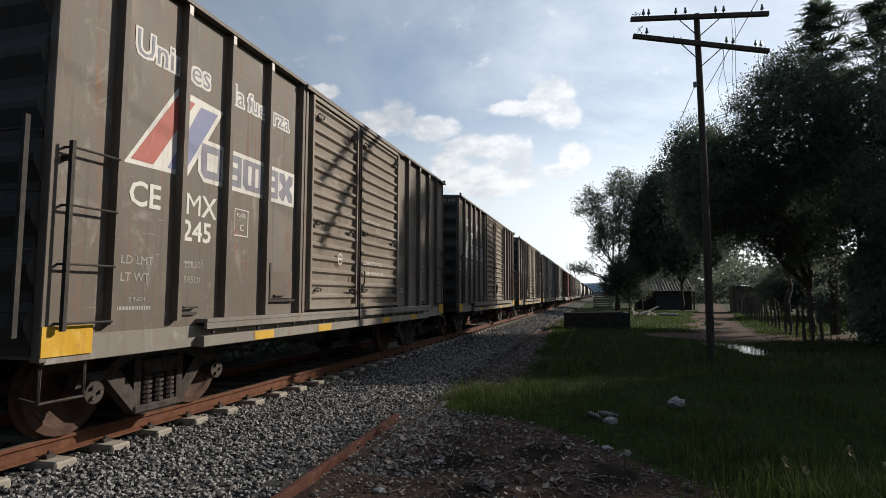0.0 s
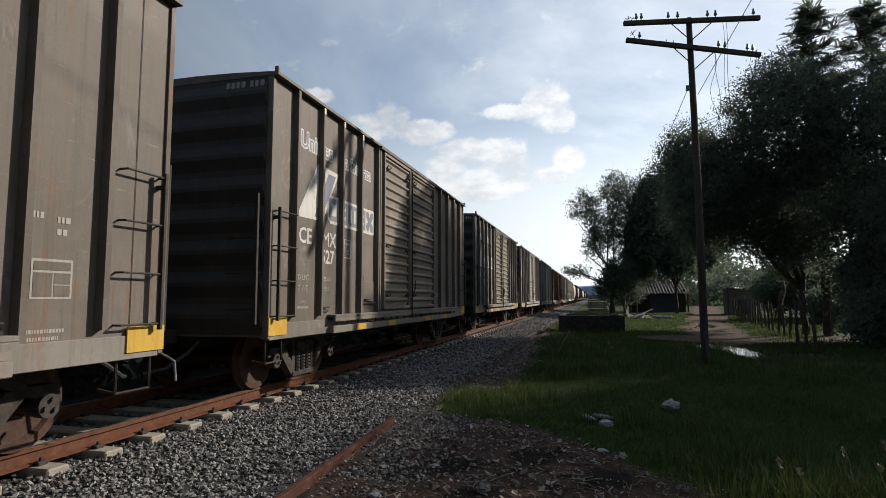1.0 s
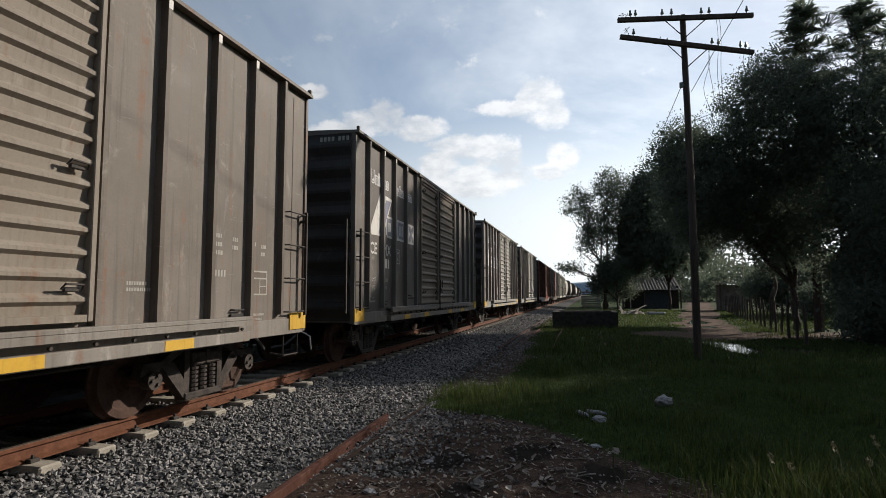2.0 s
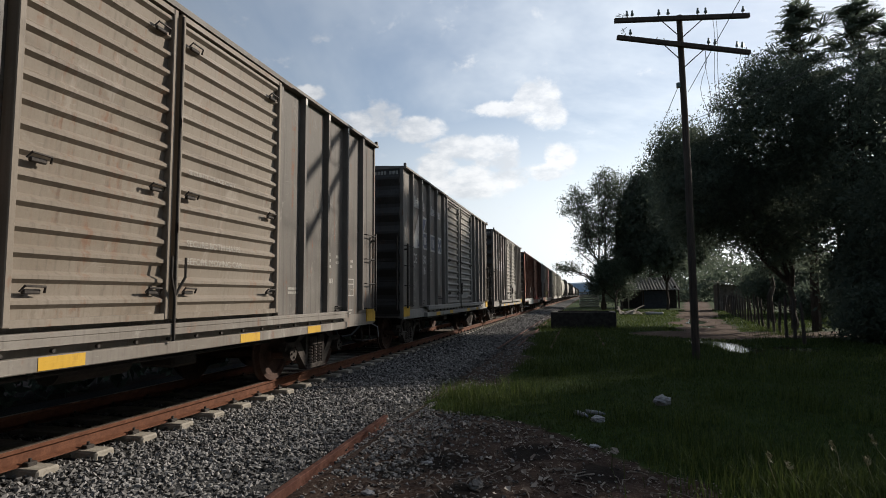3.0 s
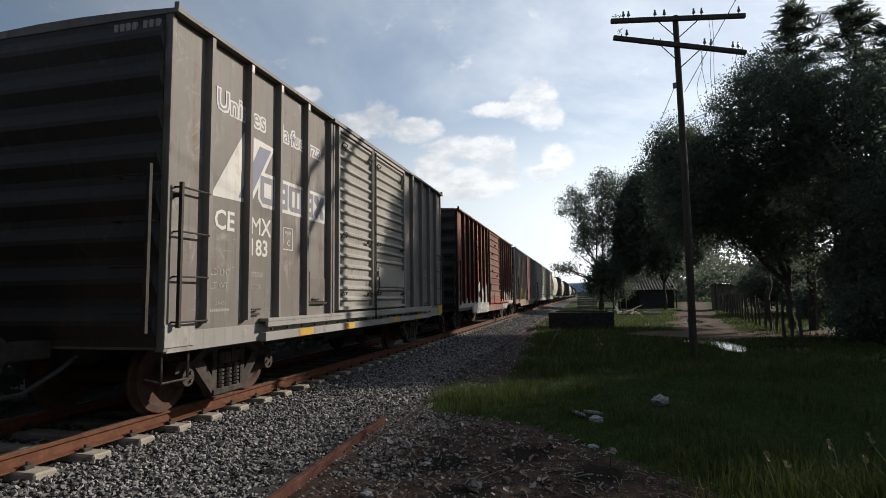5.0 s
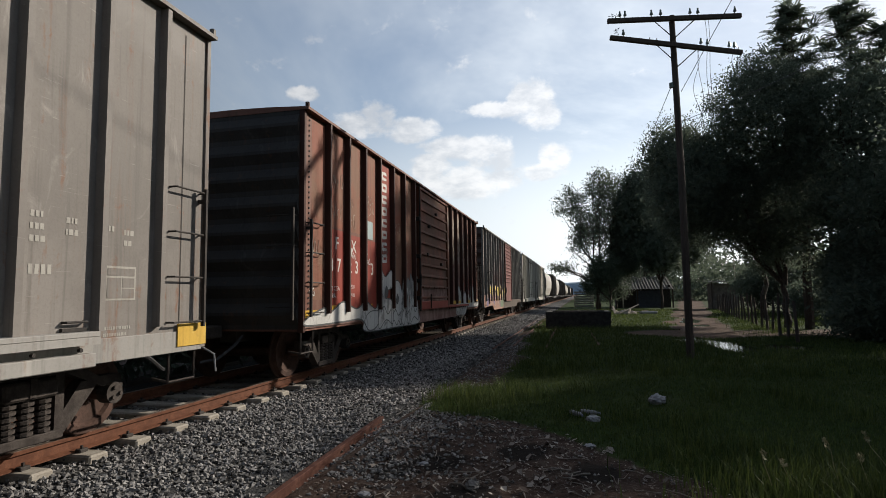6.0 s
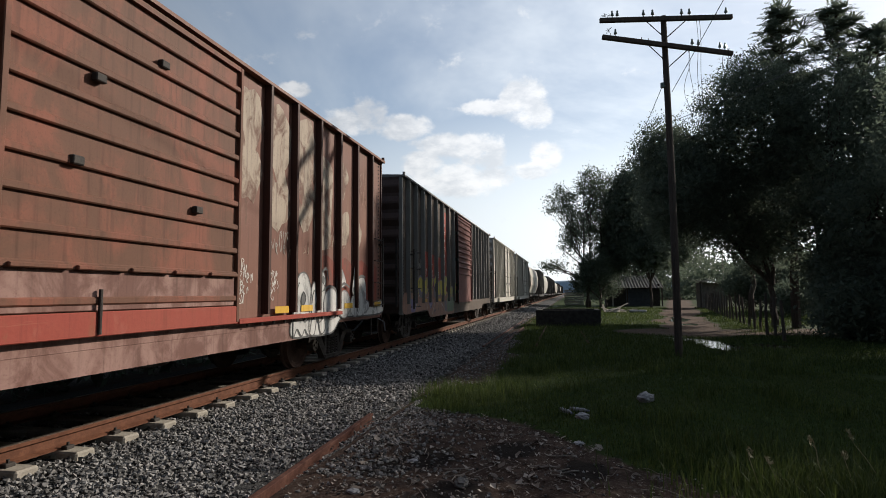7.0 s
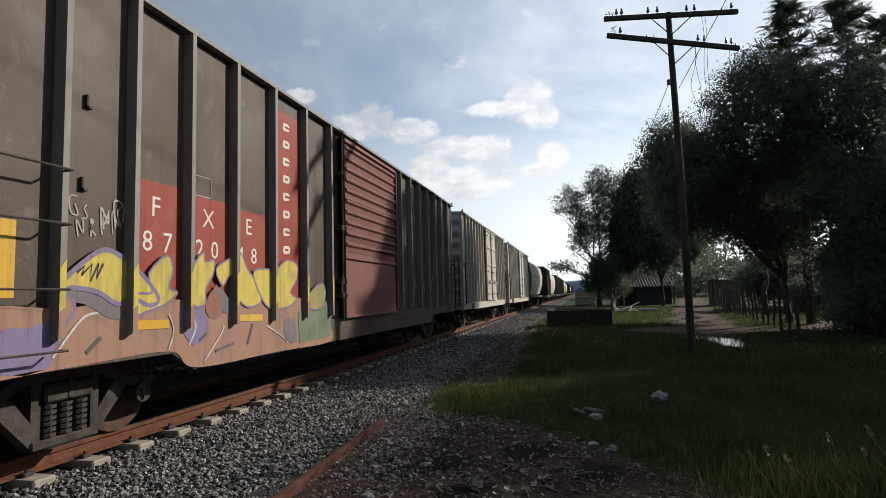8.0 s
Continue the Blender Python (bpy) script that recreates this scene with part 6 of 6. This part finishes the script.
def grass():
    rng = np.random.default_rng(3)
    def sow(count, x0, x1, y0, y1, power=0.55):
        out = []
        for x, y in zip(rng.uniform(x0, x1, count), rng.uniform(y0, y1, count)):
            g = grass_here(x, y)
            if g > power and noise.noise((x * 1.7, y * 1.7, 7)) > -0.55 + rng.uniform(-0.3, 0.3):
                if any(inside(x, y, p) for p in PUDDLES):
                    continue
                out.append((x, y, lie(x, y) - 0.01))
        return out
    for name, spots, tall, width in (("short_grass", sow(80000, -2.7, 5.5, 4.2, 13), 0.055, 0.0042), ("rough_grass", sow(60000, -2.8, 9, 13, 30), 0.10, 0.008),
                                     ("far_grass", sow(30000, -3.4, 16, 30, 62), 0.13, 0.02)):
        v, f = blades(spots, rng, tall, width)
        tagged(part(name, bulk(name, v, f, "grass"), ""), "rough green turf grass in tufts", "grass", kind="stuff")
    # taller tufts: by the stones, round the block, along the fence, and near the camera
    spots = []
    for cx, cy, r, n in ((-2.0, 9.2, 0.5, 500), (-1.2, 9.4, 0.5, 350), (-0.2, 27.8, 1.2, 900), (1.2, 28.5, 0.8, 400), (1.9, 5.1, 0.55, 1200), (2.6, 5.6, 0.8, 1500), (1.48, 6.58, 0.4, 350), (1.02, 5.9, 0.18, 60), (3.4, 4.9, 0.8, 900), (7.9, 25.0, 0.7, 500), (8.3, 28.5, 0.8, 500), (9.2, 33.0, 0.9, 500), (3.2, 19.8, 0.3, 120), (2.7, 15.7, 0.35, 200)):
        for _ in range(n):
            x, y = rng.normal(cx, r), rng.normal(cy, r * 0.7)
            if x > -2.6:
                spots.append((x, y, lie(x, y) - 0.01))
    for _ in range(150):                            # uneven clumps all over the turf
        cx, cy = rng.uniform(-2.3, 5.0), rng.uniform(4.6, 20)
        if grass_here(cx, cy) > 0.7 and noise.noise((cx * 0.5, cy * 0.5, 21)) > -0.15:
            for _ in range(70):
                x, y = rng.normal(cx, 0.16), rng.normal(cy, 0.16)
                if not any(inside(x, y, p) for p in PUDDLES):
                    spots.append((x, y, lie(x, y) - 0.01))
    v, f = blades(spots, rng, 0.24, 0.005, 0.6)
    tagged(part("grass_tufts", bulk("grass_tufts", v, f, "grass"), ""), "taller tufts of green grass", "grass", kind="stuff")
    rnd = random.Random(17)
    for x, y, h in ((1.49, 5.24, 0.36), (1.70, 5.29, 0.28), (2.09, 5.51, 0.42), (2.30, 5.43, 0.34), (2.62, 5.75, 0.45)):
        weed = thing("seeding_grass", "dry straw-coloured grass stalk gone to seed", "weed", pose(x, y, lie(x, y) - 0.01), "seeding grasses")
        bm = bmesh.new()
        lean = rnd.uniform(-0.25, 0.12)
        limb(bm, (0, 0, 0), (lean, rnd.uniform(-0.1, 0.1), h), 0.004, 0.002, rnd, 4, 0.05)
        part("stalk", bm, "straw", weed)
        vv, ff = leaf_cloud(np.random.default_rng(int(h * 100)), [(lean * s, 0, h * s) for s in (0.86, 0.92, 0.97, 1.02)], 0.010, 7, 0.018)
        part("seed_head", bulk("seed_head", vv.tolist(), ff.tolist(), "straw"), "", weed)
        vv, ff = blades([(rnd.gauss(0, 0.02), rnd.gauss(0, 0.02), 0) for _ in range(14)], np.random.default_rng(int(x * 50)), 0.26, 0.006, 0.9)
        part("leaves", bulk("leaves", vv, ff, "grass"), "", weed)


def litter():
    rnd = random.Random(8)
    verts, faces = [], []
    for _ in range(8200):
        x, y = rnd.uniform(-2.45, 1.3), rnd.uniform(3.7, 8.3)
        if grass_here(x, y) > 0.6 or (x + 1.0) ** 2 * 0.6 + (y - 5.6) ** 2 * 0.5 > 2.6 * rnd.random() + 0.6:
            continue
        if noise.noise((x * 2.2, y * 2.2, 14)) < rnd.uniform(-0.45, 0.25) or burnt_here(x, y) > rnd.uniform(0.3, 1.2):
            continue
        s = rnd.uniform(0.005, 0.024) * (2.4 if rnd.random() < 0.09 else 1)
        a = rnd.uniform(0, 6.3)
        c, t = math.cos(a) * s, math.sin(a) * s
        z = lie(x, y) + 0.008
        k = len(verts)
        q = rnd.uniform(0.3, 0.9)
        verts += [(x - c, y - t, z), (x + t * q, y - c * q, z + rnd.uniform(0, s)), (x + c, y + t, z + rnd.uniform(0, s)), (x - t * q, y + c * q, z + rnd.uniform(0, s * 0.6))]
        faces.append((k, k + 1, k + 2, k + 3))
    tagged(part("leaf_litter", bulk("leaf_litter", verts, faces, "litter"), ""), "dry leaves, chips and scraps strewn over the soil", "litter", kind="stuff")
    for _ in range(80):
        x, y = rnd.uniform(-2.3, 0.9), rnd.uniform(3.9, 7.2)
        if grass_here(x, y) > 0.4:
            continue
        bm = bmesh.new()
        a, l = rnd.uniform(0, 6.3), rnd.uniform(0.08, 0.32)
        r = rnd.uniform(0.004, 0.009)
        limb(bm, (0, 0, 0), (math.cos(a) * l, math.sin(a) * l, rnd.uniform(0.0, 0.03)), r, r * 0.5, rnd, 3, 0.25)
        tagged(part("stick", bm, "litter", at=pose(x, y, lie(x, y) + 0.012)), "dry pale broken stick lying on the soil", "stick", "sticks")

    def crumpled(name, x, y, r, flat_, material, label, category, seed):
        rr = random.Random(seed)
        bm = bmesh.new()
        bmesh.ops.create_icosphere(bm, subdivisions=3, radius=1)
        for v in bm.verts:
            k = 1 + 0.35 * noise.noise(v.co * 2.3 + Vector((seed, 0, 0))) + 0.14 * noise.noise(v.co * 6 + Vector((0, seed, 0)))
            v.co = Vector((v.co.x * r * k * 1.2, v.co.y * r * k, max(v.co.z, -0.55) * r * flat_ * k))
        ob = part(name, bm, material, at=pose(x, y, lie(x, y) + r * flat_ * 0.5, 0, 0, rr.uniform(0, 360)))
        tagged(ob, label, category)
        return ob
    crumpled("plastic_bag", 1.09, 9.2, 0.115, 0.8, "plastic", "crumpled white plastic bag lying in the grass", "bag", 1)
    crumpled("plastic_bag", 0.11, 7.85, 0.085, 0.55, "plastic", "small crumpled white bag in the grass", "bag", 2)
    crumpled("paper_cup", -0.98, 4.95, 0.065, 0.7, "galv", "dirty crumpled paper cup on the soil", "litter", 3)
    crumpled("paper_scrap", 0.35, 4.35, 0.07, 0.3, "red_scrap", "faded pink wrapper on the soil", "litter", 4)
    crumpled("paper_scrap", 0.55, 4.28, 0.06, 0.25, "plastic", "white paper scrap on the soil", "litter", 5)
    crumpled("paper_scrap", 0.05, 6.6, 0.055, 0.3, "plastic", "white paper scrap on the soil", "litter", 6)
    crumpled("paper_scrap", -1.6, 5.6, 0.045, 0.35, "plastic", "white paper scrap on the soil", "litter", 7)
    crumpled("paper_scrap", -1.85, 4.6, 0.05, 0.35, "plastic", "white paper scrap on the soil", "litter", 9)
    for x, y, a in ((-0.18, 8.25, 35), (-0.05, 8.35, 70)):
        b = thing("plastic_bottle", "empty white plastic bottle lying in the grass", "bottle", pose(x, y, lie(x, y) + 0.035, 90, 0, a), "bottles")
        bm = rod(bmesh.new(), (0, 0, 0), (0, 0, 0.2), 0.034, 12)
        rod(bm, (0, 0, 0.2), (0, 0, 0.26), 0.034, 12, 0.013)
        part("bottle_body", bm, "plastic", b)
        part("bottle_cap", rod(bmesh.new(), (0, 0, 0.26), (0, 0, 0.285), 0.017, 10), "logo_blue", b)


# ---- the telegraph pole ----
def telegraph_pole():
    px, py = 2.72, 15.7
    pole = thing("telegraph_pole", "dark weathered wooden telegraph pole with two crossarms", "utility pole", pose(px, py, -0.1))
    rnd = random.Random(2)
    part("pole", rod(rod(bmesh.new(), (0, 0, 0), (0.0, 0, 5), 0.10, 12, 0.09), (0.0, 0, 5), (-0.05, 0, 9.32), 0.09, 12, 0.075), "wood", pole)
    for (x0, y0, z0), (x1, y1, z1), pins in (((0.96, 15.32, 9.05), (4.45, 16.05, 9.09), (0.06, 0.10, 0.13, 0.33, 0.40, 0.62, 0.68, 0.88, 0.95)),
                                             ((1.01, 15.32, 8.58), (4.42, 16.05, 8.07), (0.06, 0.10, 0.30, 0.36, 0.69, 0.74, 0.90, 0.94, 0.97))):
        a, b = Vector((x0 - px, y0 - py, z0 + 0.1)), Vector((x1 - px, y1 - py, z1 + 0.1))
        d = (b - a).normalized()
        off = Vector((0.0, -0.14, 0))
        bm = bmesh.new()
        box(bm, 0, (b - a).length, -0.05, 0.05, -0.06, 0.06, 0.008)
        bm.transform(Matrix.Translation(a + off) @ d.to_track_quat("X", "Z").to_matrix().to_4x4())
        arm = part("crossarm", bm, "wood", pole)
        for s in (-1, 1):
            q = a.lerp(b, 0.5 + s * 0.17) + off
            part("brace", rod(bmesh.new(), q + Vector((0, -0.06, -0.02)), (-0.03, -0.15, q.z - 0.55), 0.014, 6), "steel", pole)
        for s in pins:
            q = a.lerp(b, s) + off
            tip = q + Vector((rnd.uniform(-0.02, 0.02), 0, 0.13))
            pin = part("insulator_pin", rod(bmesh.new(), q + Vector((0, 0, 0.05)), tip, 0.011, 6), "steel", arm)
            if rnd.random() < 0.75:
                bm = bmesh.new()
                rod(bm, tip, tip + Vector((0, 0, 0.05)), 0.045, 10, 0.038)
                rod(bm, tip + Vector((0, 0, 0.05)), tip + Vector((0, 0, 0.11)), 0.030, 10, 0.022)
                rod(bm, tip + Vector((0, 0, 0.11)), tip + Vector((0, 0, 0.135)), 0.028, 10, 0.018)
                part("insulator", bm, "glass", pole)
        part("loose_tie_wire", pipe(bmesh.new(), smooth_wire(a + off + Vector((0.15, 0, 0.12)), rnd, 0.25), 0.006, 5), "steel", pole)
    bm = rod(bmesh.new(), (-0.14, -0.05, 7.35), (-0.02, -0.05, 7.35), 0.02, 6)
    rod(bm, (-0.15, -0.05, 7.30), (-0.15, -0.05, 7.43), 0.055, 10)
    part("side_insulator", bm, "glass", pole)
    # loose drop wires
    for x, z0, z1, sway in ((0.50, 8.5, 6.55, 0.10), (0.62, 8.45, 6.2, -0.05), (0.80, 9.2, 6.7, 0.03), (0.88, 9.25, 6.75, 0.02), (1.43, 8.3, 7.75, 0.02), (1.55, 8.3, 7.6, 0.03)):
        pts = [(x + sway * math.sin(k * 0.9) + 0.03 * k * sway, 0.05 + 0.05 * x, z0 + (z1 - z0) * k / 8) for k in range(9)]
        part("hanging_wire", pipe(bmesh.new(), pts, 0.006, 5), "black", pole)
    # two line wires and a guy
    def wire(a, b, sag, label):
        a, b = Vector(a), Vector(b)
        pts = [a.lerp(b, k / 24) - Vector((0, 0, sag * 4 * (k / 24) * (1 - k / 24))) for k in range(25)]
        tagged(part("line_wire", pipe(bmesh.new(), pts, 0.009, 5), "black"), label, "wire", "line wires")
    wire((2.57, 15.65, 7.25), (1.6, 62, 7.8), 1.0, "thin black line wire strung from the telegraph pole")
    wire((2.80, 15.6, 7.05), (6.5, 2.0, 13.2), 0.05, "thin black line wire strung from the telegraph pole")
    wire((2.80, 15.8, 6.3), (11.5, 22, 11.5), 0.25, "slack black cable running from the pole into the trees")


def smooth_wire(a, rnd, size):
    return [a + Vector((rnd.uniform(-0.5, 0.5) * size, rnd.uniform(-0.3, 0.3) * size, rnd.uniform(-0.2, 0.5) * size)) for _ in range(7)]


# ---- sheds, walls and fences down the road ----
def waved(x0, x1, y0, z0, y1, z1, step=0.15, amp=0.03):
    """A corrugated sheet whose waves run from (y0, z0) to (y1, z1)."""
    bm = bmesh.new()
    n = int((x1 - x0) / step * 4)
    a, b = [], []
    for k in range(n + 1):
        x = x0 + (x1 - x0) * k / n
        h = amp * math.sin(k * math.pi / 2)
        a.append(bm.verts.new((x, y0, z0 + h)))
        b.append(bm.verts.new((x, y1, z1 + h)))
    for k in range(n):
        bm.faces.new((a[k], a[k + 1], b[k + 1], b[k]))
    bmesh.ops.solidify(bm, geom=list(bm.faces), thickness=0.012)
    return bm


def buildings():
    shed = thing("shed", "low dark shed with a sloping corrugated roof", "shed", pose(0, 0, 0))
    bm = bmesh.new()
    box(bm, 4.2, 10.2, 73.4, 73.6, 0, 3.3)
    box(bm, 4.2, 4.4, 69.4, 73.4, 0, 2.6)
    box(bm, 10.0, 10.2, 69.4, 73.4, 0, 2.6)
    box(bm, 4.4, 6.4, 69.4, 69.6, 0, 2.1)
    box(bm, 9.2, 10.0, 69.4, 69.6, 0, 2.1)
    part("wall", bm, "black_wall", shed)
    part("roof", waved(3.3, 10.5, 68.6, 2.15, 73.9, 3.75, 0.34, 0.06), "galv", shed, "weathered corrugated roof sheets")
    for x in (3.6, 6.5, 9.2, 10.35):
        part("post", box(bmesh.new(), x - 0.07, x + 0.07, 68.75, 68.89, 0, 2.16), "wood", shed)
    part("door", box(bmesh.new(), 6.4, 9.2, 69.44, 69.56, 0, 2.0, 0.01), "blue_dark", shed, "dull blue sheet door")
    hut = thing("hut", "small rendered hut with a flat tin roof", "hut", pose(0, 0, 0))
    bm = bmesh.new()
    box(bm, 12.9, 15.0, 60.2, 60.4, 0, 2.5)
    box(bm, 12.9, 13.1, 60.4, 63, 0, 2.6)
    box(bm, 14.8, 15.0, 60.4, 63, 0, 2.6)
    box(bm, 12.9, 15.0, 63, 63.2, 0, 2.6)
    part("wall", bm, "wall", hut)
    part("roof", waved(12.5, 15.3, 59.2, 2.68, 63.6, 2.8, 0.3, 0.04), "galv", hut)
    part("post", box(bmesh.new(), 12.55, 12.67, 59.7, 59.82, 0, 2.66), "wood", hut)
    pit = thing("concrete_tank", "low blackened concrete tank standing in the grass", "tank", pose(0, 0, 0))
    bm = bmesh.new()
    box(bm, -1.72, 1.42, 28.4, 28.65, -0.1, 0.82, 0.02)
    box(bm, -1.72, 1.42, 30.6, 30.85, -0.1, 0.82, 0.02)
    box(bm, -1.72, -1.47, 28.65, 30.6, -0.1, 0.82, 0.02)
    box(bm, 1.17, 1.42, 28.65, 30.6, -0.1, 0.82, 0.02)
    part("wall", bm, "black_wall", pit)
    part("fill", box(bmesh.new(), -1.5, 1.2, 28.6, 30.65, -0.1, 0.70), "ground", pit, "earth filling the tank")
    # stacked pale sleepers down the line
    rnd = random.Random(6)
    for row in range(7):
        for k in range(2):
            s = tagged(part("stacked_sleeper", box(bmesh.new(), -1.25, 1.25, -0.13, 0.13, 0, 0.22, 0.02), "concrete", at=pose(0.45 + rnd.uniform(-0.06, 0.06), 76 + k * 0.4, 0.02 + row * 0.3, 0, 0, rnd.uniform(-2, 2))), "pale concrete sleeper in a spaced stack", "sleeper", "stacked sleepers")
    for row in range(1, 7):
        for x in (-0.45, 1.3):
            tagged(part("stack_batten", box(bmesh.new(), -0.06, 0.06, -0.2, 0.6, 0, 0.08), "wood", at=pose(x, 76, row * 0.3 - 0.06)), "wooden batten between stacked sleepers", "batten", "stack battens")
    # scrap heap on the grass
    for k, (x, y, l, a, up) in enumerate(((3.0, 47, 2.2, 40, 18), (3.4, 47.3, 1.8, 120, 10), (3.7, 47.0, 1.6, 80, 14), (3.3, 47.5, 2.0, 10, 6), (4.0, 47.4, 1.5, 150, 4), (2.7, 47.2, 1.4, 95, 25))):
        tagged(part("plank", box(bmesh.new(), 0, l, -0.08, 0.08, 0, 0.05, 0.006), "plank", at=pose(x, y, 0.06, 0, -up, a)), "weathered broken plank on a scrap heap", "plank", "scrap planks")
    for x, y, r in ((3.5, 47.8, 0.5), (4.1, 48.0, 0.35), (2.9, 47.9, 0.3)):
        bm = bmesh.new()
        bmesh.ops.create_icosphere(bm, subdivisions=2, radius=r)
        for v in bm.verts:
            v.co *= 1 + 0.4 * noise.noise(v.co * 3)
            v.co.z = max(v.co.z * 0.6, -0.1)
        tagged(part("rubble", bm, "concrete", at=pose(x, y, 0.08)), "lump of broken concrete on a scrap heap", "rubble", "rubble")
    tagged(part("white_trough", box(bmesh.new(), -0.7, 0.7, -0.2, 0.2, 0, 0.22, 0.06), "plastic", at=pose(5.3, 47.8, 0.02, 0, 0, 20)), "white plastic trough lying on the grass", "trough")
    # fence
    for k in range(24):
        s = k / 23
        x, y = 6.85 + 5.7 * s, 20.6 + 37 * s
        h = rnd.uniform(1.35, 1.65)
        bm = bmesh.new()
        limb(bm, (0, 0, -0.1), (rnd.uniform(-0.08, 0.08), 0, h), 0.06, 0.045, rnd, 3, 0.03)
        tagged(part("fence_post", bm, "wood", at=pose(x, y, 0)), "rough wooden fence post with wire", "fence post", "fence posts")
    for z in (0.5, 0.9, 1.25):
        tagged(part("fence_wire", pipe(bmesh.new(), [(6.85 + 5.7 * s, 20.6 + 37 * s, z - 0.03 * (k % 2)) for k, s in enumerate(np.linspace(0, 1, 24))], 0.006, 4), "steel"), "rusty wire strung between fence posts", "wire", "fence wires")
    # far poles, and hills whose colour carries the haze
    for x, y, h in ((7.2, 72, 9), (4.8, 68, 10.5), (18.5, 75, 8)):
        tagged(part("mast", rod(bmesh.new(), (0, 0, -0.1), (0, 0, h), 0.07, 8, 0.05), "concrete", at=pose(x, y, 0)), "slim pale mast rising behind the shed", "mast", "masts")
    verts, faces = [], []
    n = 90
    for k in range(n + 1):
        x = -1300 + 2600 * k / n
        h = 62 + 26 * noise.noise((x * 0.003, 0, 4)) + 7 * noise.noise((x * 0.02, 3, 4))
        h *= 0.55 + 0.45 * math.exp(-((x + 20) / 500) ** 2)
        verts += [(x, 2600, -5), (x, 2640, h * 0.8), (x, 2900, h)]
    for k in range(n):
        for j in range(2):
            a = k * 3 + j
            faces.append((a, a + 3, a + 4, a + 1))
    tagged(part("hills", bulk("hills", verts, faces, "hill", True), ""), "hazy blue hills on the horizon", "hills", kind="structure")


M["red_scrap"] = rough("faded_pink_paper", (0.35, 0.10, 0.10), (0.45, 0.2, 0.18), 8, 0.8)
M["blue_dark"] = rough("dull_blue_sheet", (0.05, 0.06, 0.08), (0.08, 0.09, 0.11), 4, 0.7)
M["plank"] = rough("grey_weathered_plank", (0.26, 0.22, 0.17), (0.38, 0.33, 0.27), 5, 0.9, 0.005, stretch=(0.4, 4, 4))

ground()
buildings()
telegraph_pole()
trees()
grass()
litter()
track()
train()
motions()
